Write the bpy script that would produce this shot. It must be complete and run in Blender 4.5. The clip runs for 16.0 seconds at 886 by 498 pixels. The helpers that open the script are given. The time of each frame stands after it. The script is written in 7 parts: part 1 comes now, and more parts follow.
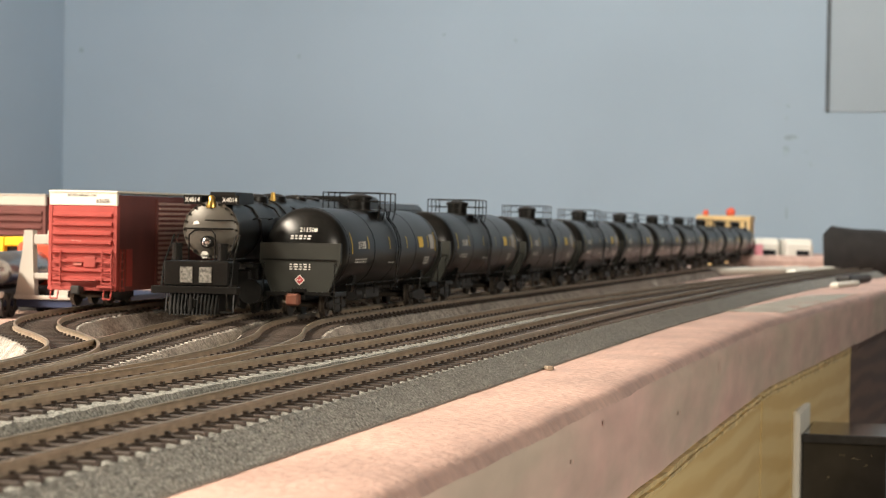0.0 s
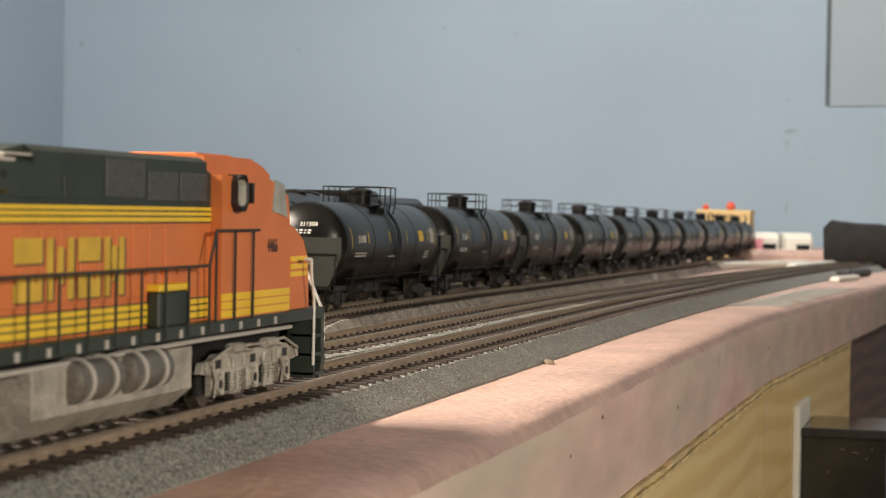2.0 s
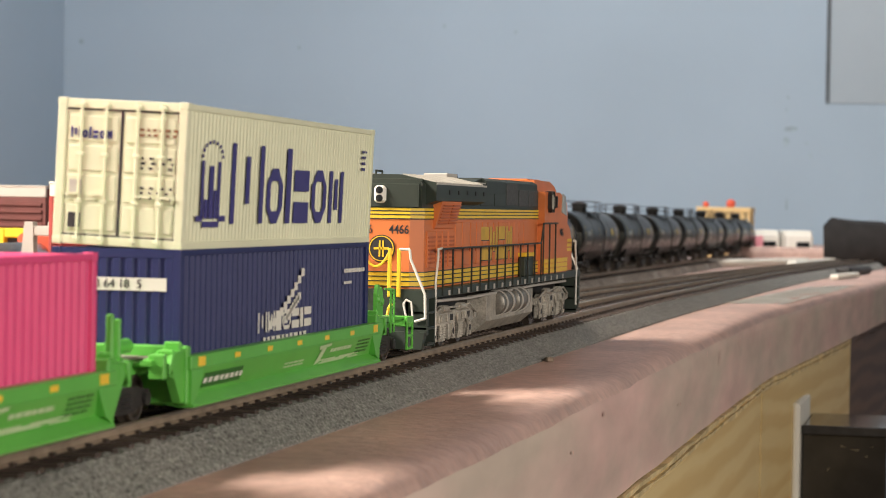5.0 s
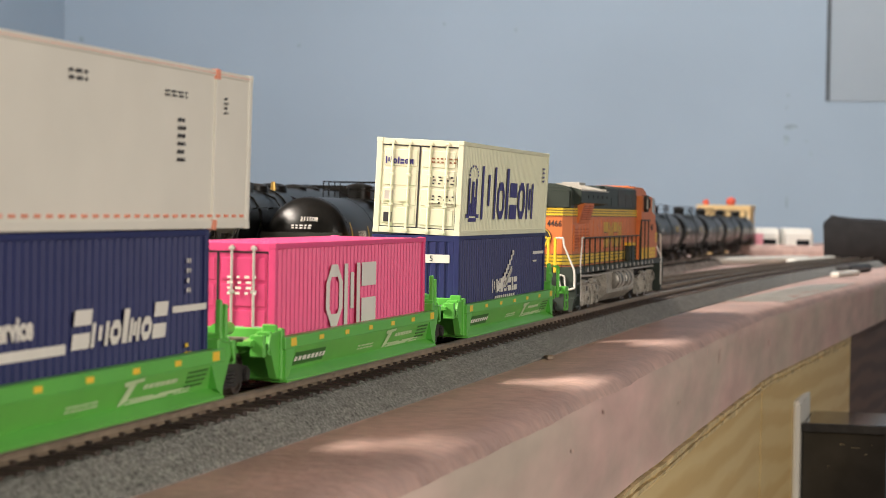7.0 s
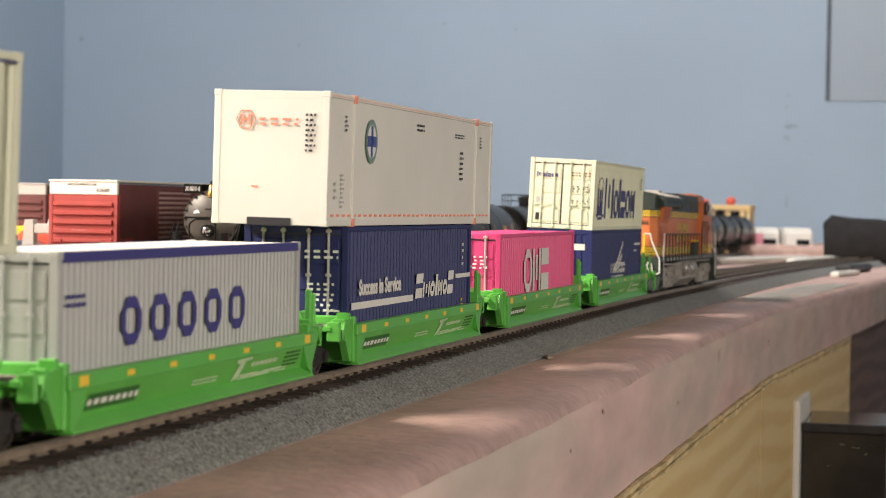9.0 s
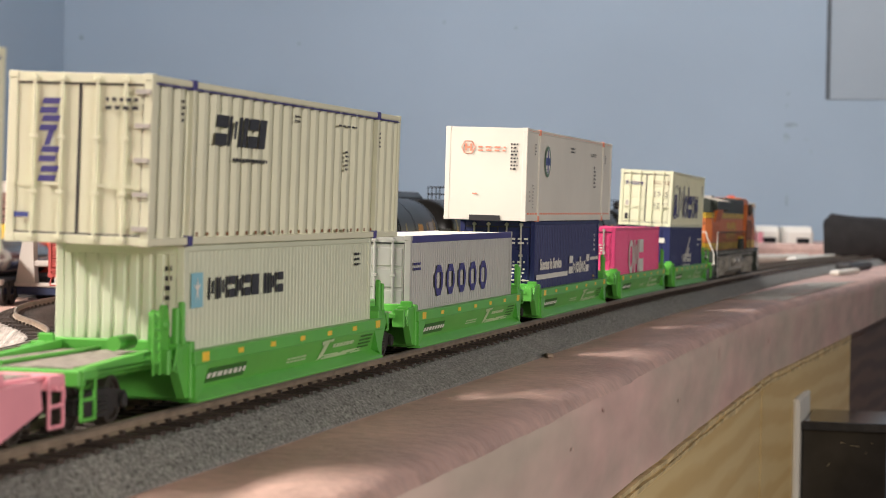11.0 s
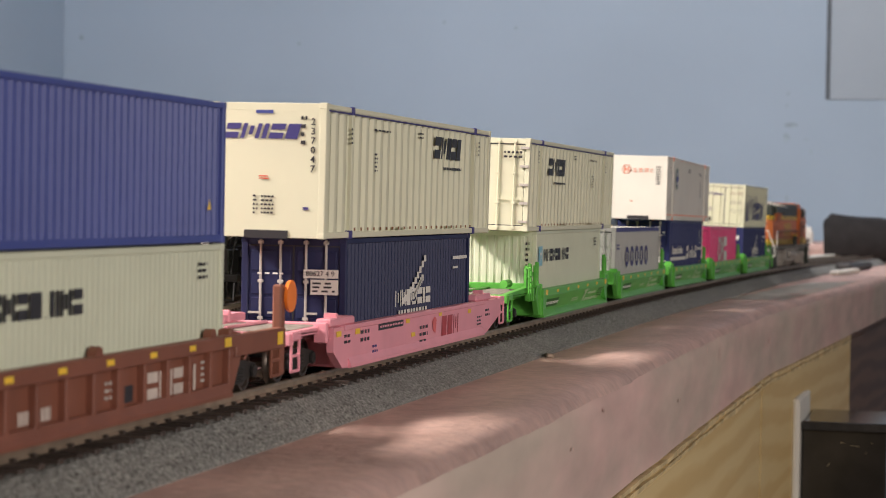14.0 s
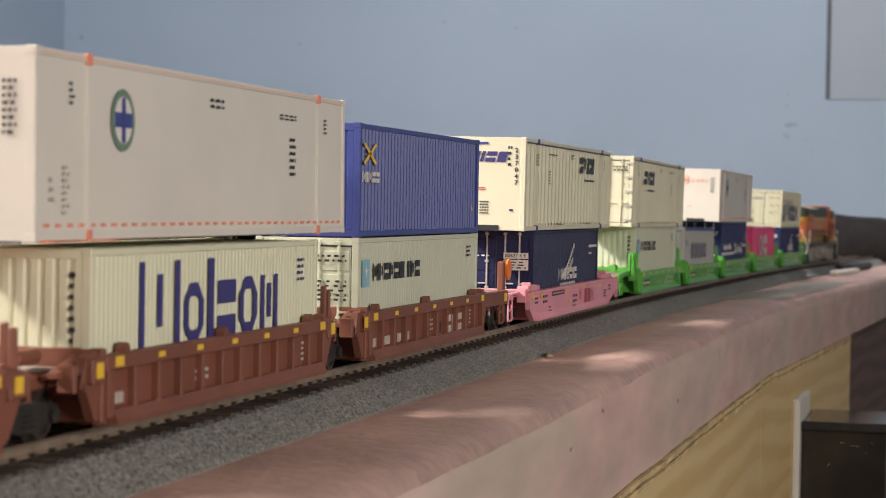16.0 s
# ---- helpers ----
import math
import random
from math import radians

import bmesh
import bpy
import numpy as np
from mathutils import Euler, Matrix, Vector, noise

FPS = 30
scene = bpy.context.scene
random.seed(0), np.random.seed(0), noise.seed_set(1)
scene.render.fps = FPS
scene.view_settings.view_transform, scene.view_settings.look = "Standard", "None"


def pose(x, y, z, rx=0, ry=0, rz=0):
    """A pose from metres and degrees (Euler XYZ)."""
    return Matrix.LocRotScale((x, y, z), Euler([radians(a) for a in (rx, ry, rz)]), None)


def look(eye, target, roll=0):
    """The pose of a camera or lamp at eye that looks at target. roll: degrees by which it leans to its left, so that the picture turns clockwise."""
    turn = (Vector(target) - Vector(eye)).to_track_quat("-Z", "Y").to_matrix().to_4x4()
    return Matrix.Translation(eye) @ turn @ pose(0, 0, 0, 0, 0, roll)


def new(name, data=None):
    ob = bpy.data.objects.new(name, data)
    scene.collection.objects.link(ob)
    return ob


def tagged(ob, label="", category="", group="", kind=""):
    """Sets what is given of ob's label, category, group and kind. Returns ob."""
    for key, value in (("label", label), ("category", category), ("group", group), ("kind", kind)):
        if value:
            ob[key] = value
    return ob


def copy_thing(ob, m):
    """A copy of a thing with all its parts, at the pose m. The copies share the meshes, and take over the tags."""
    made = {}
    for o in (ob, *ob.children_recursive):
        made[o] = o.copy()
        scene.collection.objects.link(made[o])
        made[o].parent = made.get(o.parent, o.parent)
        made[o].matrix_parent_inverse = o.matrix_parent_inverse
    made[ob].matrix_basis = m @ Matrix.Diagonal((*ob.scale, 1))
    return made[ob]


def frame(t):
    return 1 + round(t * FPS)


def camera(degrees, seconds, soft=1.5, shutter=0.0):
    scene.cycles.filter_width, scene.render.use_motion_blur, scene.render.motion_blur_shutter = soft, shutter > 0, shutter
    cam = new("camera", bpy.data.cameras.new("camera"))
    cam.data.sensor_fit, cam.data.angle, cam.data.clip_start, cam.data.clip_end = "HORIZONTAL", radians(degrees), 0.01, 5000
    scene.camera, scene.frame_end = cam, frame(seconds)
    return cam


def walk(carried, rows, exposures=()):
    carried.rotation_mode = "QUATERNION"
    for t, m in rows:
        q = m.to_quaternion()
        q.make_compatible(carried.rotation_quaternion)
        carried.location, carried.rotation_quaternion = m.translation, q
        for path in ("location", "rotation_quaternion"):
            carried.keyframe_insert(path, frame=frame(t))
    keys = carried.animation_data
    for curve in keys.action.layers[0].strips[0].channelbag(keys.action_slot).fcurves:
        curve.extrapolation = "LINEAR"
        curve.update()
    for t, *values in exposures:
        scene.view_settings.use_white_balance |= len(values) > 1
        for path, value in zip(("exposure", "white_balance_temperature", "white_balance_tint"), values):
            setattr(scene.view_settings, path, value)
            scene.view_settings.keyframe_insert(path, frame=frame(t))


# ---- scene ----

# ---------------------------------------------------------------- camera
# The railhead of the front track is z = 0; millimetres are scaled by MM.
MM = 0.001
SPEED = 0.1222
cam = camera(23.19, 16.0, soft=0.8)
cam.data.dof.use_dof = True
cam.data.dof.focus_distance = 0.67
cam.data.dof.aperture_fstop = 54


def eye_pose(pitch):
    yaw, p = radians(13.67), radians(pitch)
    eye = Vector((0, 0, 0.0432))
    return look(eye, eye + Vector((math.cos(yaw) * math.cos(p), math.sin(yaw) * math.cos(p), math.sin(p))), 1.0)


TILT = ((0, 0), (0.5, -4), (1, -8), (1.5, -9.5), (2, -10.5), (2.5, -11), (3, -12.5), (4.5, -14), (5, -15), (7.5, -19),
        (8.5, -19), (11, -22), (12.5, -23), (14, -22), (16, -22))
walk(cam, [(t, eye_pose(-0.86 + d * 0.015)) for t, d in TILT],
     exposures=[(0, 0.24, 6450, 7), (2.5, 0.24, 6350, 8), (5, 0.18, 6150, 10), (8.5, 0.15, 6050, 11), (11, -0.03, 5950, 13), (14.5, -0.08, 5950, 15), (16, -0.06, 5950, 14)])

# ---------------------------------------------------------------- light
world = bpy.data.worlds.new("room_world")
scene.world = world
world.use_nodes = True
world.node_tree.nodes["Background"].inputs[0].default_value = (0.75, 0.8, 0.9, 1)
world.node_tree.nodes["Background"].inputs[1].default_value = 0.05


def lamp(name, place, target, size, watts, colour):
    data = bpy.data.lights.new(name, "AREA")
    data.shape, data.size, data.size_y, data.energy, data.color = "RECTANGLE", size[0], size[1], watts, colour
    ob = new(name, data)
    ob.matrix_world = look(place, target)
    return ob


# Unseen key light, placed so that the train's shadow falls across the foam.
lamp("pendant_lamp", (0.08, 1.25, 0.93), (0.14, 0.25, 0), (1.0, 0.16), 66, (1.0, 0.85, 0.69))
# Unseen light, added and tilted to brighten the middle of the end wall.
lamp("ceiling_lamp", (2.0, 0.44, 1.28), (3.4, 0.46, 0.34), (0.4, 0.3), 28, (1.0, 0.93, 0.85))
# Unseen fill light, added to brighten the train's near sides and rear ends.
lamp("standing_lamp", (-0.48, -1.38, 0.44), (0.45, 0.15, 0.0), (0.5, 0.35), 21, (1.0, 0.87, 0.73))

# ---------------------------------------------------------------- materials


def mat(name, base, rough=0.5, metal=0.0, scale=150, vary=0.12, bump=0.0, bump_scale=None, grain=0.0, rand=0.0, spec=0.5):
    m = bpy.data.materials.new(name)
    m.use_nodes = True
    n, link = m.node_tree.nodes, m.node_tree.links.new
    b = n["Principled BSDF"]
    b.inputs["Roughness"].default_value, b.inputs["Metallic"].default_value = rough, metal
    b.inputs["Specular IOR Level"].default_value = spec
    co = n.new("ShaderNodeTexCoord")
    big = n.new("ShaderNodeTexNoise")
    big.inputs["Scale"].default_value, big.inputs["Detail"].default_value = scale, 5
    link(co.outputs["Object"], big.inputs["Vector"])
    ramp = n.new("ShaderNodeMapRange")
    ramp.inputs["To Min"].default_value, ramp.inputs["To Max"].default_value = 1 - vary, 1 + vary
    ramp.inputs["From Min"].default_value, ramp.inputs["From Max"].default_value = 0.3, 0.7
    link(big.outputs["Fac"], ramp.inputs["Value"])
    value = ramp.outputs[0]
    if grain:
        fine = n.new("ShaderNodeTexNoise")
        fine.inputs["Scale"].default_value, fine.inputs["Detail"].default_value = scale * 9, 2
        link(co.outputs["Object"], fine.inputs["Vector"])
        fr = n.new("ShaderNodeMapRange")
        fr.inputs["From Min"].default_value, fr.inputs["From Max"].default_value = 0.3, 0.7
        fr.inputs["To Min"].default_value, fr.inputs["To Max"].default_value = 1 - grain, 1 + grain
        link(fine.outputs["Fac"], fr.inputs["Value"])
        mul = n.new("ShaderNodeMath")
        mul.operation = "MULTIPLY"
        link(value, mul.inputs[0])
        link(fr.outputs[0], mul.inputs[1])
        value = mul.outputs[0]
    if rand:
        info = n.new("ShaderNodeObjectInfo")
        rr = n.new("ShaderNodeMapRange")
        rr.inputs["To Min"].default_value, rr.inputs["To Max"].default_value = 1 - rand, 1 + rand
        link(info.outputs["Random"], rr.inputs["Value"])
        mul = n.new("ShaderNodeMath")
        mul.operation = "MULTIPLY"
        link(value, mul.inputs[0])
        link(rr.outputs[0], mul.inputs[1])
        value = mul.outputs[0]
    mix = n.new("ShaderNodeVectorMath")
    mix.operation = "SCALE"
    mix.inputs[0].default_value = base
    link(value, mix.inputs["Scale"])
    link(mix.outputs[0], b.inputs["Base Color"])
    if bump:
        bn = n.new("ShaderNodeTexNoise")
        bn.inputs["Scale"].default_value, bn.inputs["Detail"].default_value = bump_scale or scale * 4, 4
        link(co.outputs["Object"], bn.inputs["Vector"])
        bu = n.new("ShaderNodeBump")
        bu.inputs["Strength"].default_value, bu.inputs["Distance"].default_value = bump, 0.001
        link(bn.outputs["Fac"], bu.inputs["Height"])
        link(bu.outputs[0], b.inputs["Normal"])
    return m


def two_tone(name, one, two, scale, rough):
    """Patches of two colours with fine grain: foam where the skin is cut away and dusty."""
    m = bpy.data.materials.new(name)
    m.use_nodes = True
    n, link = m.node_tree.nodes, m.node_tree.links.new
    b = n["Principled BSDF"]
    b.inputs["Roughness"].default_value = rough
    co = n.new("ShaderNodeTexCoord")
    nz = n.new("ShaderNodeTexNoise")
    nz.inputs["Scale"].default_value, nz.inputs["Detail"].default_value = scale, 5
    nz.inputs["Roughness"].default_value = 0.62
    mp = n.new("ShaderNodeMapping")
    mp.inputs["Scale"].default_value = (0.3, 1, 1)
    link(co.outputs["Object"], mp.inputs["Vector"])
    link(mp.outputs[0], nz.inputs["Vector"])
    cr = n.new("ShaderNodeValToRGB")
    cr.color_ramp.elements[0].color, cr.color_ramp.elements[1].color = (*one, 1), (*two, 1)
    cr.color_ramp.elements[0].position, cr.color_ramp.elements[1].position = 0.38, 0.64
    link(nz.outputs["Fac"], cr.inputs[0])
    fine = n.new("ShaderNodeTexNoise")
    fine.inputs["Scale"].default_value, fine.inputs["Detail"].default_value = 70, 4
    link(mp.outputs[0], fine.inputs["Vector"])
    fr = n.new("ShaderNodeMapRange")
    fr.inputs["From Min"].default_value, fr.inputs["From Max"].default_value = 0.3, 0.7
    fr.inputs["To Min"].default_value, fr.inputs["To Max"].default_value = 0.88, 1.1
    link(fine.outputs["Fac"], fr.inputs["Value"])
    mix = n.new("ShaderNodeVectorMath")
    mix.operation = "SCALE"
    link(cr.outputs[0], mix.inputs[0])
    link(fr.outputs[0], mix.inputs["Scale"])
    link(mix.outputs[0], b.inputs["Base Color"])
    bu = n.new("ShaderNodeBump")
    bu.inputs["Strength"].default_value, bu.inputs["Distance"].default_value = 0.3, 0.001
    link(fine.outputs["Fac"], bu.inputs["Height"])
    link(bu.outputs[0], b.inputs["Normal"])
    return m


def wood_mat(name, light, dark, scale=30):
    m = bpy.data.materials.new(name)
    m.use_nodes = True
    n, link = m.node_tree.nodes, m.node_tree.links.new
    b = n["Principled BSDF"]
    b.inputs["Roughness"].default_value = 0.7
    co, mp = n.new("ShaderNodeTexCoord"), n.new("ShaderNodeMapping")
    mp.inputs["Scale"].default_value = (0.16, 1, 1)
    mp.inputs["Rotation"].default_value = (0, radians(-9), 0)
    link(co.outputs["Object"], mp.inputs["Vector"])
    wv = n.new("ShaderNodeTexWave")
    wv.bands_direction = "Z"
    wv.inputs["Scale"].default_value, wv.inputs["Distortion"].default_value = scale * 0.6, 7
    wv.inputs["Detail"].default_value, wv.inputs["Detail Scale"].default_value = 3, 1.2
    link(mp.outputs[0], wv.inputs["Vector"])
    nz = n.new("ShaderNodeTexNoise")
    nz.inputs["Scale"].default_value, nz.inputs["Detail"].default_value = scale * 10, 4
    link(mp.outputs[0], nz.inputs["Vector"])
    add = n.new("ShaderNodeMath")
    add.operation = "MULTIPLY_ADD"
    add.inputs[1].default_value = 0.35
    link(nz.outputs["Fac"], add.inputs[0])
    link(wv.outputs["Fac"], add.inputs[2])
    cr = n.new("ShaderNodeValToRGB")
    cr.color_ramp.elements[0].color, cr.color_ramp.elements[1].color = (*light, 1), (*dark, 1)
    cr.color_ramp.elements[0].position, cr.color_ramp.elements[1].position = 0.35, 1.2
    link(add.outputs[0], cr.inputs[0])
    link(cr.outputs[0], b.inputs["Base Color"])
    bu = n.new("ShaderNodeBump")
    bu.inputs["Strength"].default_value, bu.inputs["Distance"].default_value = 0.4, 0.0006
    link(add.outputs[0], bu.inputs["Height"])
    link(bu.outputs[0], b.inputs["Normal"])
    return m


M_WALL = mat("blue_wall_paint", (0.33, 0.43, 0.53), 0.75, scale=2.2, vary=0.06, bump=0.06, bump_scale=60)
# Grey picked for low reflectance; the ceiling is never in view.
M_CEIL = mat("unseen_dim_ceiling", (0.30, 0.28, 0.26), 0.9, scale=3, vary=0.04)
# Brown for the two unseen walls, chosen to soak up bounced light.
M_DIMWALL = mat("unseen_dim_wall", (0.17, 0.14, 0.12), 0.85, scale=3, vary=0.08)
M_FLOOR = mat("dark_floor", (0.12, 0.09, 0.07), 0.8, scale=5)
M_FOAM = mat("pink_foam", (0.53, 0.365, 0.31), 0.5, scale=22, vary=0.18, grain=0.12, bump=0.7, bump_scale=330)
M_FOAMCUT = two_tone("cut_foam", (0.68, 0.475, 0.435), (0.57, 0.485, 0.41), 14, 0.8)
M_BALLAST = mat("grey_roadbed", (0.235, 0.24, 0.22), 0.62, scale=150, vary=0.15, grain=0.85, bump=1.0, bump_scale=1100)
M_GRAVEL = mat("pale_gravel", (0.36, 0.335, 0.30), 0.95, scale=110, vary=0.35, grain=0.6, bump=1.0, bump_scale=1100)
M_TIE = mat("brown_tie", (0.050, 0.038, 0.031), 0.5, scale=300, vary=0.3, grain=0.3, rand=0.3)
M_RAIL = mat("weathered_rail", (0.33, 0.26, 0.19), 0.5, 0.3, scale=200, vary=0.25)
M_RAILTOP = mat("bright_railhead", (0.38, 0.32, 0.24), 0.36, 0.7, scale=150, vary=0.2)
M_PLY = wood_mat("pine_board", (0.72, 0.57, 0.28), (0.65, 0.48, 0.21))
# Dark wood colour that paints the shade on the far fascia.
M_PLYSHADE = wood_mat("shade_coloured_board", (0.15, 0.085, 0.055), (0.10, 0.055, 0.036))
M_PLYEDGE = mat("torn_wood_edge", (0.68, 0.55, 0.30), 0.85, scale=80, vary=0.3, bump=0.8)
M_BLACK = mat("satin_black", (0.007, 0.007, 0.0065), 0.34, scale=90, vary=0.3, grain=0.2, spec=0.22)
M_TANK = mat("glossy_tank_black", (0.008, 0.008, 0.0075), 0.3, scale=70, vary=0.3, grain=0.2, spec=0.26)
M_DARK = mat("dark_steel", (0.022, 0.021, 0.02), 0.55, scale=120, vary=0.4, grain=0.3)
M_WHEEL = mat("wheel_steel", (0.10, 0.085, 0.07), 0.4, 0.7, scale=200, vary=0.3)
M_SILVER = mat("silver_truck_paint", (0.40, 0.38, 0.325), 0.5, 0.15, scale=180, vary=0.3, grain=0.25)
M_ORANGE = mat("orange_paint", (0.64, 0.19, 0.055), 0.45, scale=90, vary=0.06)
M_YELLOW = mat("yellow_paint", (0.84, 0.57, 0.035), 0.45, scale=90, vary=0.06)
M_PULLMAN = mat("dark_green_paint", (0.032, 0.044, 0.035), 0.5, scale=90, vary=0.15)
M_WHITE = mat("white_paint", (0.75, 0.74, 0.68), 0.5, scale=90, vary=0.05)
M_GREEN = mat("bright_green_paint", (0.115, 0.43, 0.06), 0.42, scale=80, vary=0.08)
M_PINK = mat("pink_paint", (0.76, 0.32, 0.38), 0.45, scale=80, vary=0.06)
M_BROWN = mat("brown_red_paint", (0.20, 0.075, 0.045), 0.55, scale=90, vary=0.12)
M_CREAM = mat("cream_container_paint", (0.74, 0.765, 0.56), 0.5, scale=40, vary=0.04)
M_SWIFT = mat("ivory_container_paint", (0.70, 0.71, 0.53), 0.5, scale=40, vary=0.04)
M_NAVY = mat("navy_container_paint", (0.024, 0.031, 0.115), 0.5, scale=40, vary=0.07, spec=0.3)
# Navy darkened so that the colour itself holds the container's shade.
M_NAVYSHADE = mat("shaded_navy_container_paint", (0.017, 0.022, 0.072), 0.5, scale=40, vary=0.08, spec=0.3)
M_BLUE = mat("blue_container_paint", (0.055, 0.078, 0.29), 0.45, scale=40, vary=0.06)
M_MAGENTA = mat("magenta_container_paint", (0.72, 0.07, 0.22), 0.45, scale=40, vary=0.05)
M_GREY = mat("grey_container_paint", (0.40, 0.41, 0.385), 0.5, scale=40, vary=0.05)
M_SAGE = mat("pale_grey_green_paint", (0.61, 0.655, 0.50), 0.5, scale=40, vary=0.04)
M_OFFWHITE = mat("off_white_container_paint", (0.74, 0.73, 0.65), 0.5, scale=40, vary=0.04)
M_RUST = mat("oxide_red_paint", (0.36, 0.06, 0.05), 0.55, scale=60, vary=0.1)
M_MAROON = mat("maroon_paint", (0.14, 0.045, 0.04), 0.6, scale=60, vary=0.15)
M_BRASS = mat("brass", (0.55, 0.36, 0.10), 0.3, 1.0, scale=200, vary=0.1)
M_GLASS = mat("dark_window", (0.02, 0.022, 0.024), 0.08, scale=50, vary=0.1)
M_LOGO_BLUE = mat("blue_lettering", (0.05, 0.045, 0.20), 0.5, scale=60, vary=0.05)
M_INK = mat("dark_lettering", (0.03, 0.03, 0.035), 0.5, scale=60, vary=0.05)
M_TEAL = mat("pale_blue_lettering", (0.25, 0.52, 0.62), 0.5, scale=60, vary=0.05)
M_FADED = mat("faded_red_lettering", (0.78, 0.30, 0.19), 0.5, scale=60, vary=0.1)
M_RED = mat("red_lettering", (0.65, 0.10, 0.05), 0.5, scale=60, vary=0.05)
M_GREENINK = mat("green_lettering", (0.16, 0.26, 0.19), 0.5, scale=60, vary=0.05)
M_PAPER = mat("grey_paper", (0.60, 0.60, 0.56), 0.8, scale=40, vary=0.12)
M_GREYP = mat("light_grey_plastic", (0.48, 0.46, 0.42), 0.5, scale=60, vary=0.05)
M_GRATE = mat("dusty_walkway_grating", (0.26, 0.235, 0.20), 0.8, scale=400, vary=0.4)
M_CHROME = mat("chrome", (0.6, 0.6, 0.6), 0.18, 1.0, scale=60, vary=0.05)

# ---------------------------------------------------------------- mesh tools (millimetres)


def box(bm, x0, x1, y0, y1, z0, z1, bev=0.0, m=None):
    r = bmesh.ops.create_cube(bm, size=1)
    vs = r["verts"]
    for v in vs:
        v.co = Vector(((x0 + x1) / 2 + v.co.x * (x1 - x0), (y0 + y1) / 2 + v.co.y * (y1 - y0), (z0 + z1) / 2 + v.co.z * (z1 - z0)))
    if bev:
        es = list({e for v in vs for e in v.link_edges})
        r = bmesh.ops.bevel(bm, geom=es, offset=bev, segments=1, affect="EDGES")
        vs = list({v for f in r["faces"] for v in f.verts} | {v for v in vs if v.is_valid})
    if m:
        bmesh.ops.transform(bm, matrix=m, verts=vs)
    return vs


def rod(bm, a, b, r, seg=8, r2=None):
    a, b = Vector(a), Vector(b)
    d = b - a
    m = Matrix.Translation((a + b) / 2) @ d.to_track_quat("Z", "Y").to_matrix().to_4x4()
    return bmesh.ops.create_cone(bm, cap_ends=True, segments=seg, radius1=r, radius2=r if r2 is None else r2, depth=d.length, matrix=m)["verts"]


def pipe(bm, pts, r, seg=6):
    for a, b in zip(pts, pts[1:]):
        rod(bm, a, b, r, seg)


def prism(bm, profile, y0, y1, axis="y"):
    """A closed outline of (x, z) drawn out along y, or of (y, z) along x."""
    def at(p, c):
        return (p[0], c, p[1]) if axis == "y" else (c, p[0], p[1])
    a = [bm.verts.new(at(p, y0)) for p in profile]
    b = [bm.verts.new(at(p, y1)) for p in profile]
    n = len(profile)
    bm.faces.new(a)
    bm.faces.new(b[::-1])
    for i in range(n):
        bm.faces.new((a[i], b[i], b[(i + 1) % n], a[(i + 1) % n]))
    bmesh.ops.recalc_face_normals(bm, faces=bm.faces)


def lathe(bm, profile, seg=32, axis="x", caps=True):
    """Rings of (place along the axis, radius)."""
    rings = []
    for x, r in profile:
        ring = []
        for i in range(seg):
            a = 2 * math.pi * i / seg
            c, s = r * math.cos(a), r * math.sin(a)
            ring.append(bm.verts.new((x, c, s) if axis == "x" else ((c, x, s) if axis == "y" else (c, s, x))))
        rings.append(ring)
    for p, q in zip(rings, rings[1:]):
        for i in range(seg):
            bm.faces.new((p[i], p[(i + 1) % seg], q[(i + 1) % seg], q[i]))
    if caps:
        bm.faces.new(rings[0])
        bm.faces.new(rings[-1])
    bmesh.ops.recalc_face_normals(bm, faces=bm.faces)


def finish(bm, name, material, smooth=None):
    bmesh.ops.scale(bm, vec=(MM, MM, MM), verts=bm.verts)
    me = bpy.data.meshes.new(name)
    bm.to_mesh(me)
    bm.free()
    me.materials.append(material)
    if smooth:
        me.shade_smooth()
        me.set_sharp_from_angle(angle=radians(smooth))
    return me


def part(name, bm, material, parent, label="", smooth=None, at=None):
    ob = new(name, finish(bm, name, material, smooth))
    ob.parent = parent
    if at is not None:
        ob.matrix_basis = at
    return tagged(ob, label)


def mm(x, y, z, rx=0, ry=0, rz=0):
    return pose(x * MM, y * MM, z * MM, rx, ry, rz)


def cuboid(name, x0, x1, y0, y1, z0, z1, material, parent, label="", bev=0.0):
    bm = bmesh.new()
    box(bm, x0, x1, y0, y1, z0, z1, bev)
    return part(name, bm, material, parent, label)


def thing(name, label, category, group=""):
    return tagged(new(name), label, category, group)


def words(body, size, material, parent, at, name="lettering", squeeze=1.0, label="", thick=0.0):
    cu = bpy.data.curves.new(name, "FONT")
    cu.body, cu.size, cu.align_x, cu.align_y, cu.extrude = body, size * MM, "CENTER", "CENTER", 0.04 * MM
    cu.offset = thick * MM
    cu.resolution_u = 3
    tmp = bpy.data.objects.new(name, cu)
    scene.collection.objects.link(tmp)
    me = bpy.data.meshes.new_from_object(tmp.evaluated_get(bpy.context.evaluated_depsgraph_get()))
    bpy.data.objects.remove(tmp)
    me.materials.clear()
    me.materials.append(material)
    me.transform(Matrix.Diagonal((squeeze, 1, 1, 1)))
    ob = new(name, me)
    ob.parent, ob.matrix_basis = parent, at
    return tagged(ob, label)


def strokes(shapes, material, parent, at, name="marking", label=""):
    """Flat marks in the plane x, y: (x0, y0, x1, y1) bars, joined."""
    bm = bmesh.new()
    for x0, y0, x1, y1 in shapes:
        box(bm, x0, x1, y0, y1, -0.05, 0.05)
    return part(name, bm, material, parent, label, at=at)


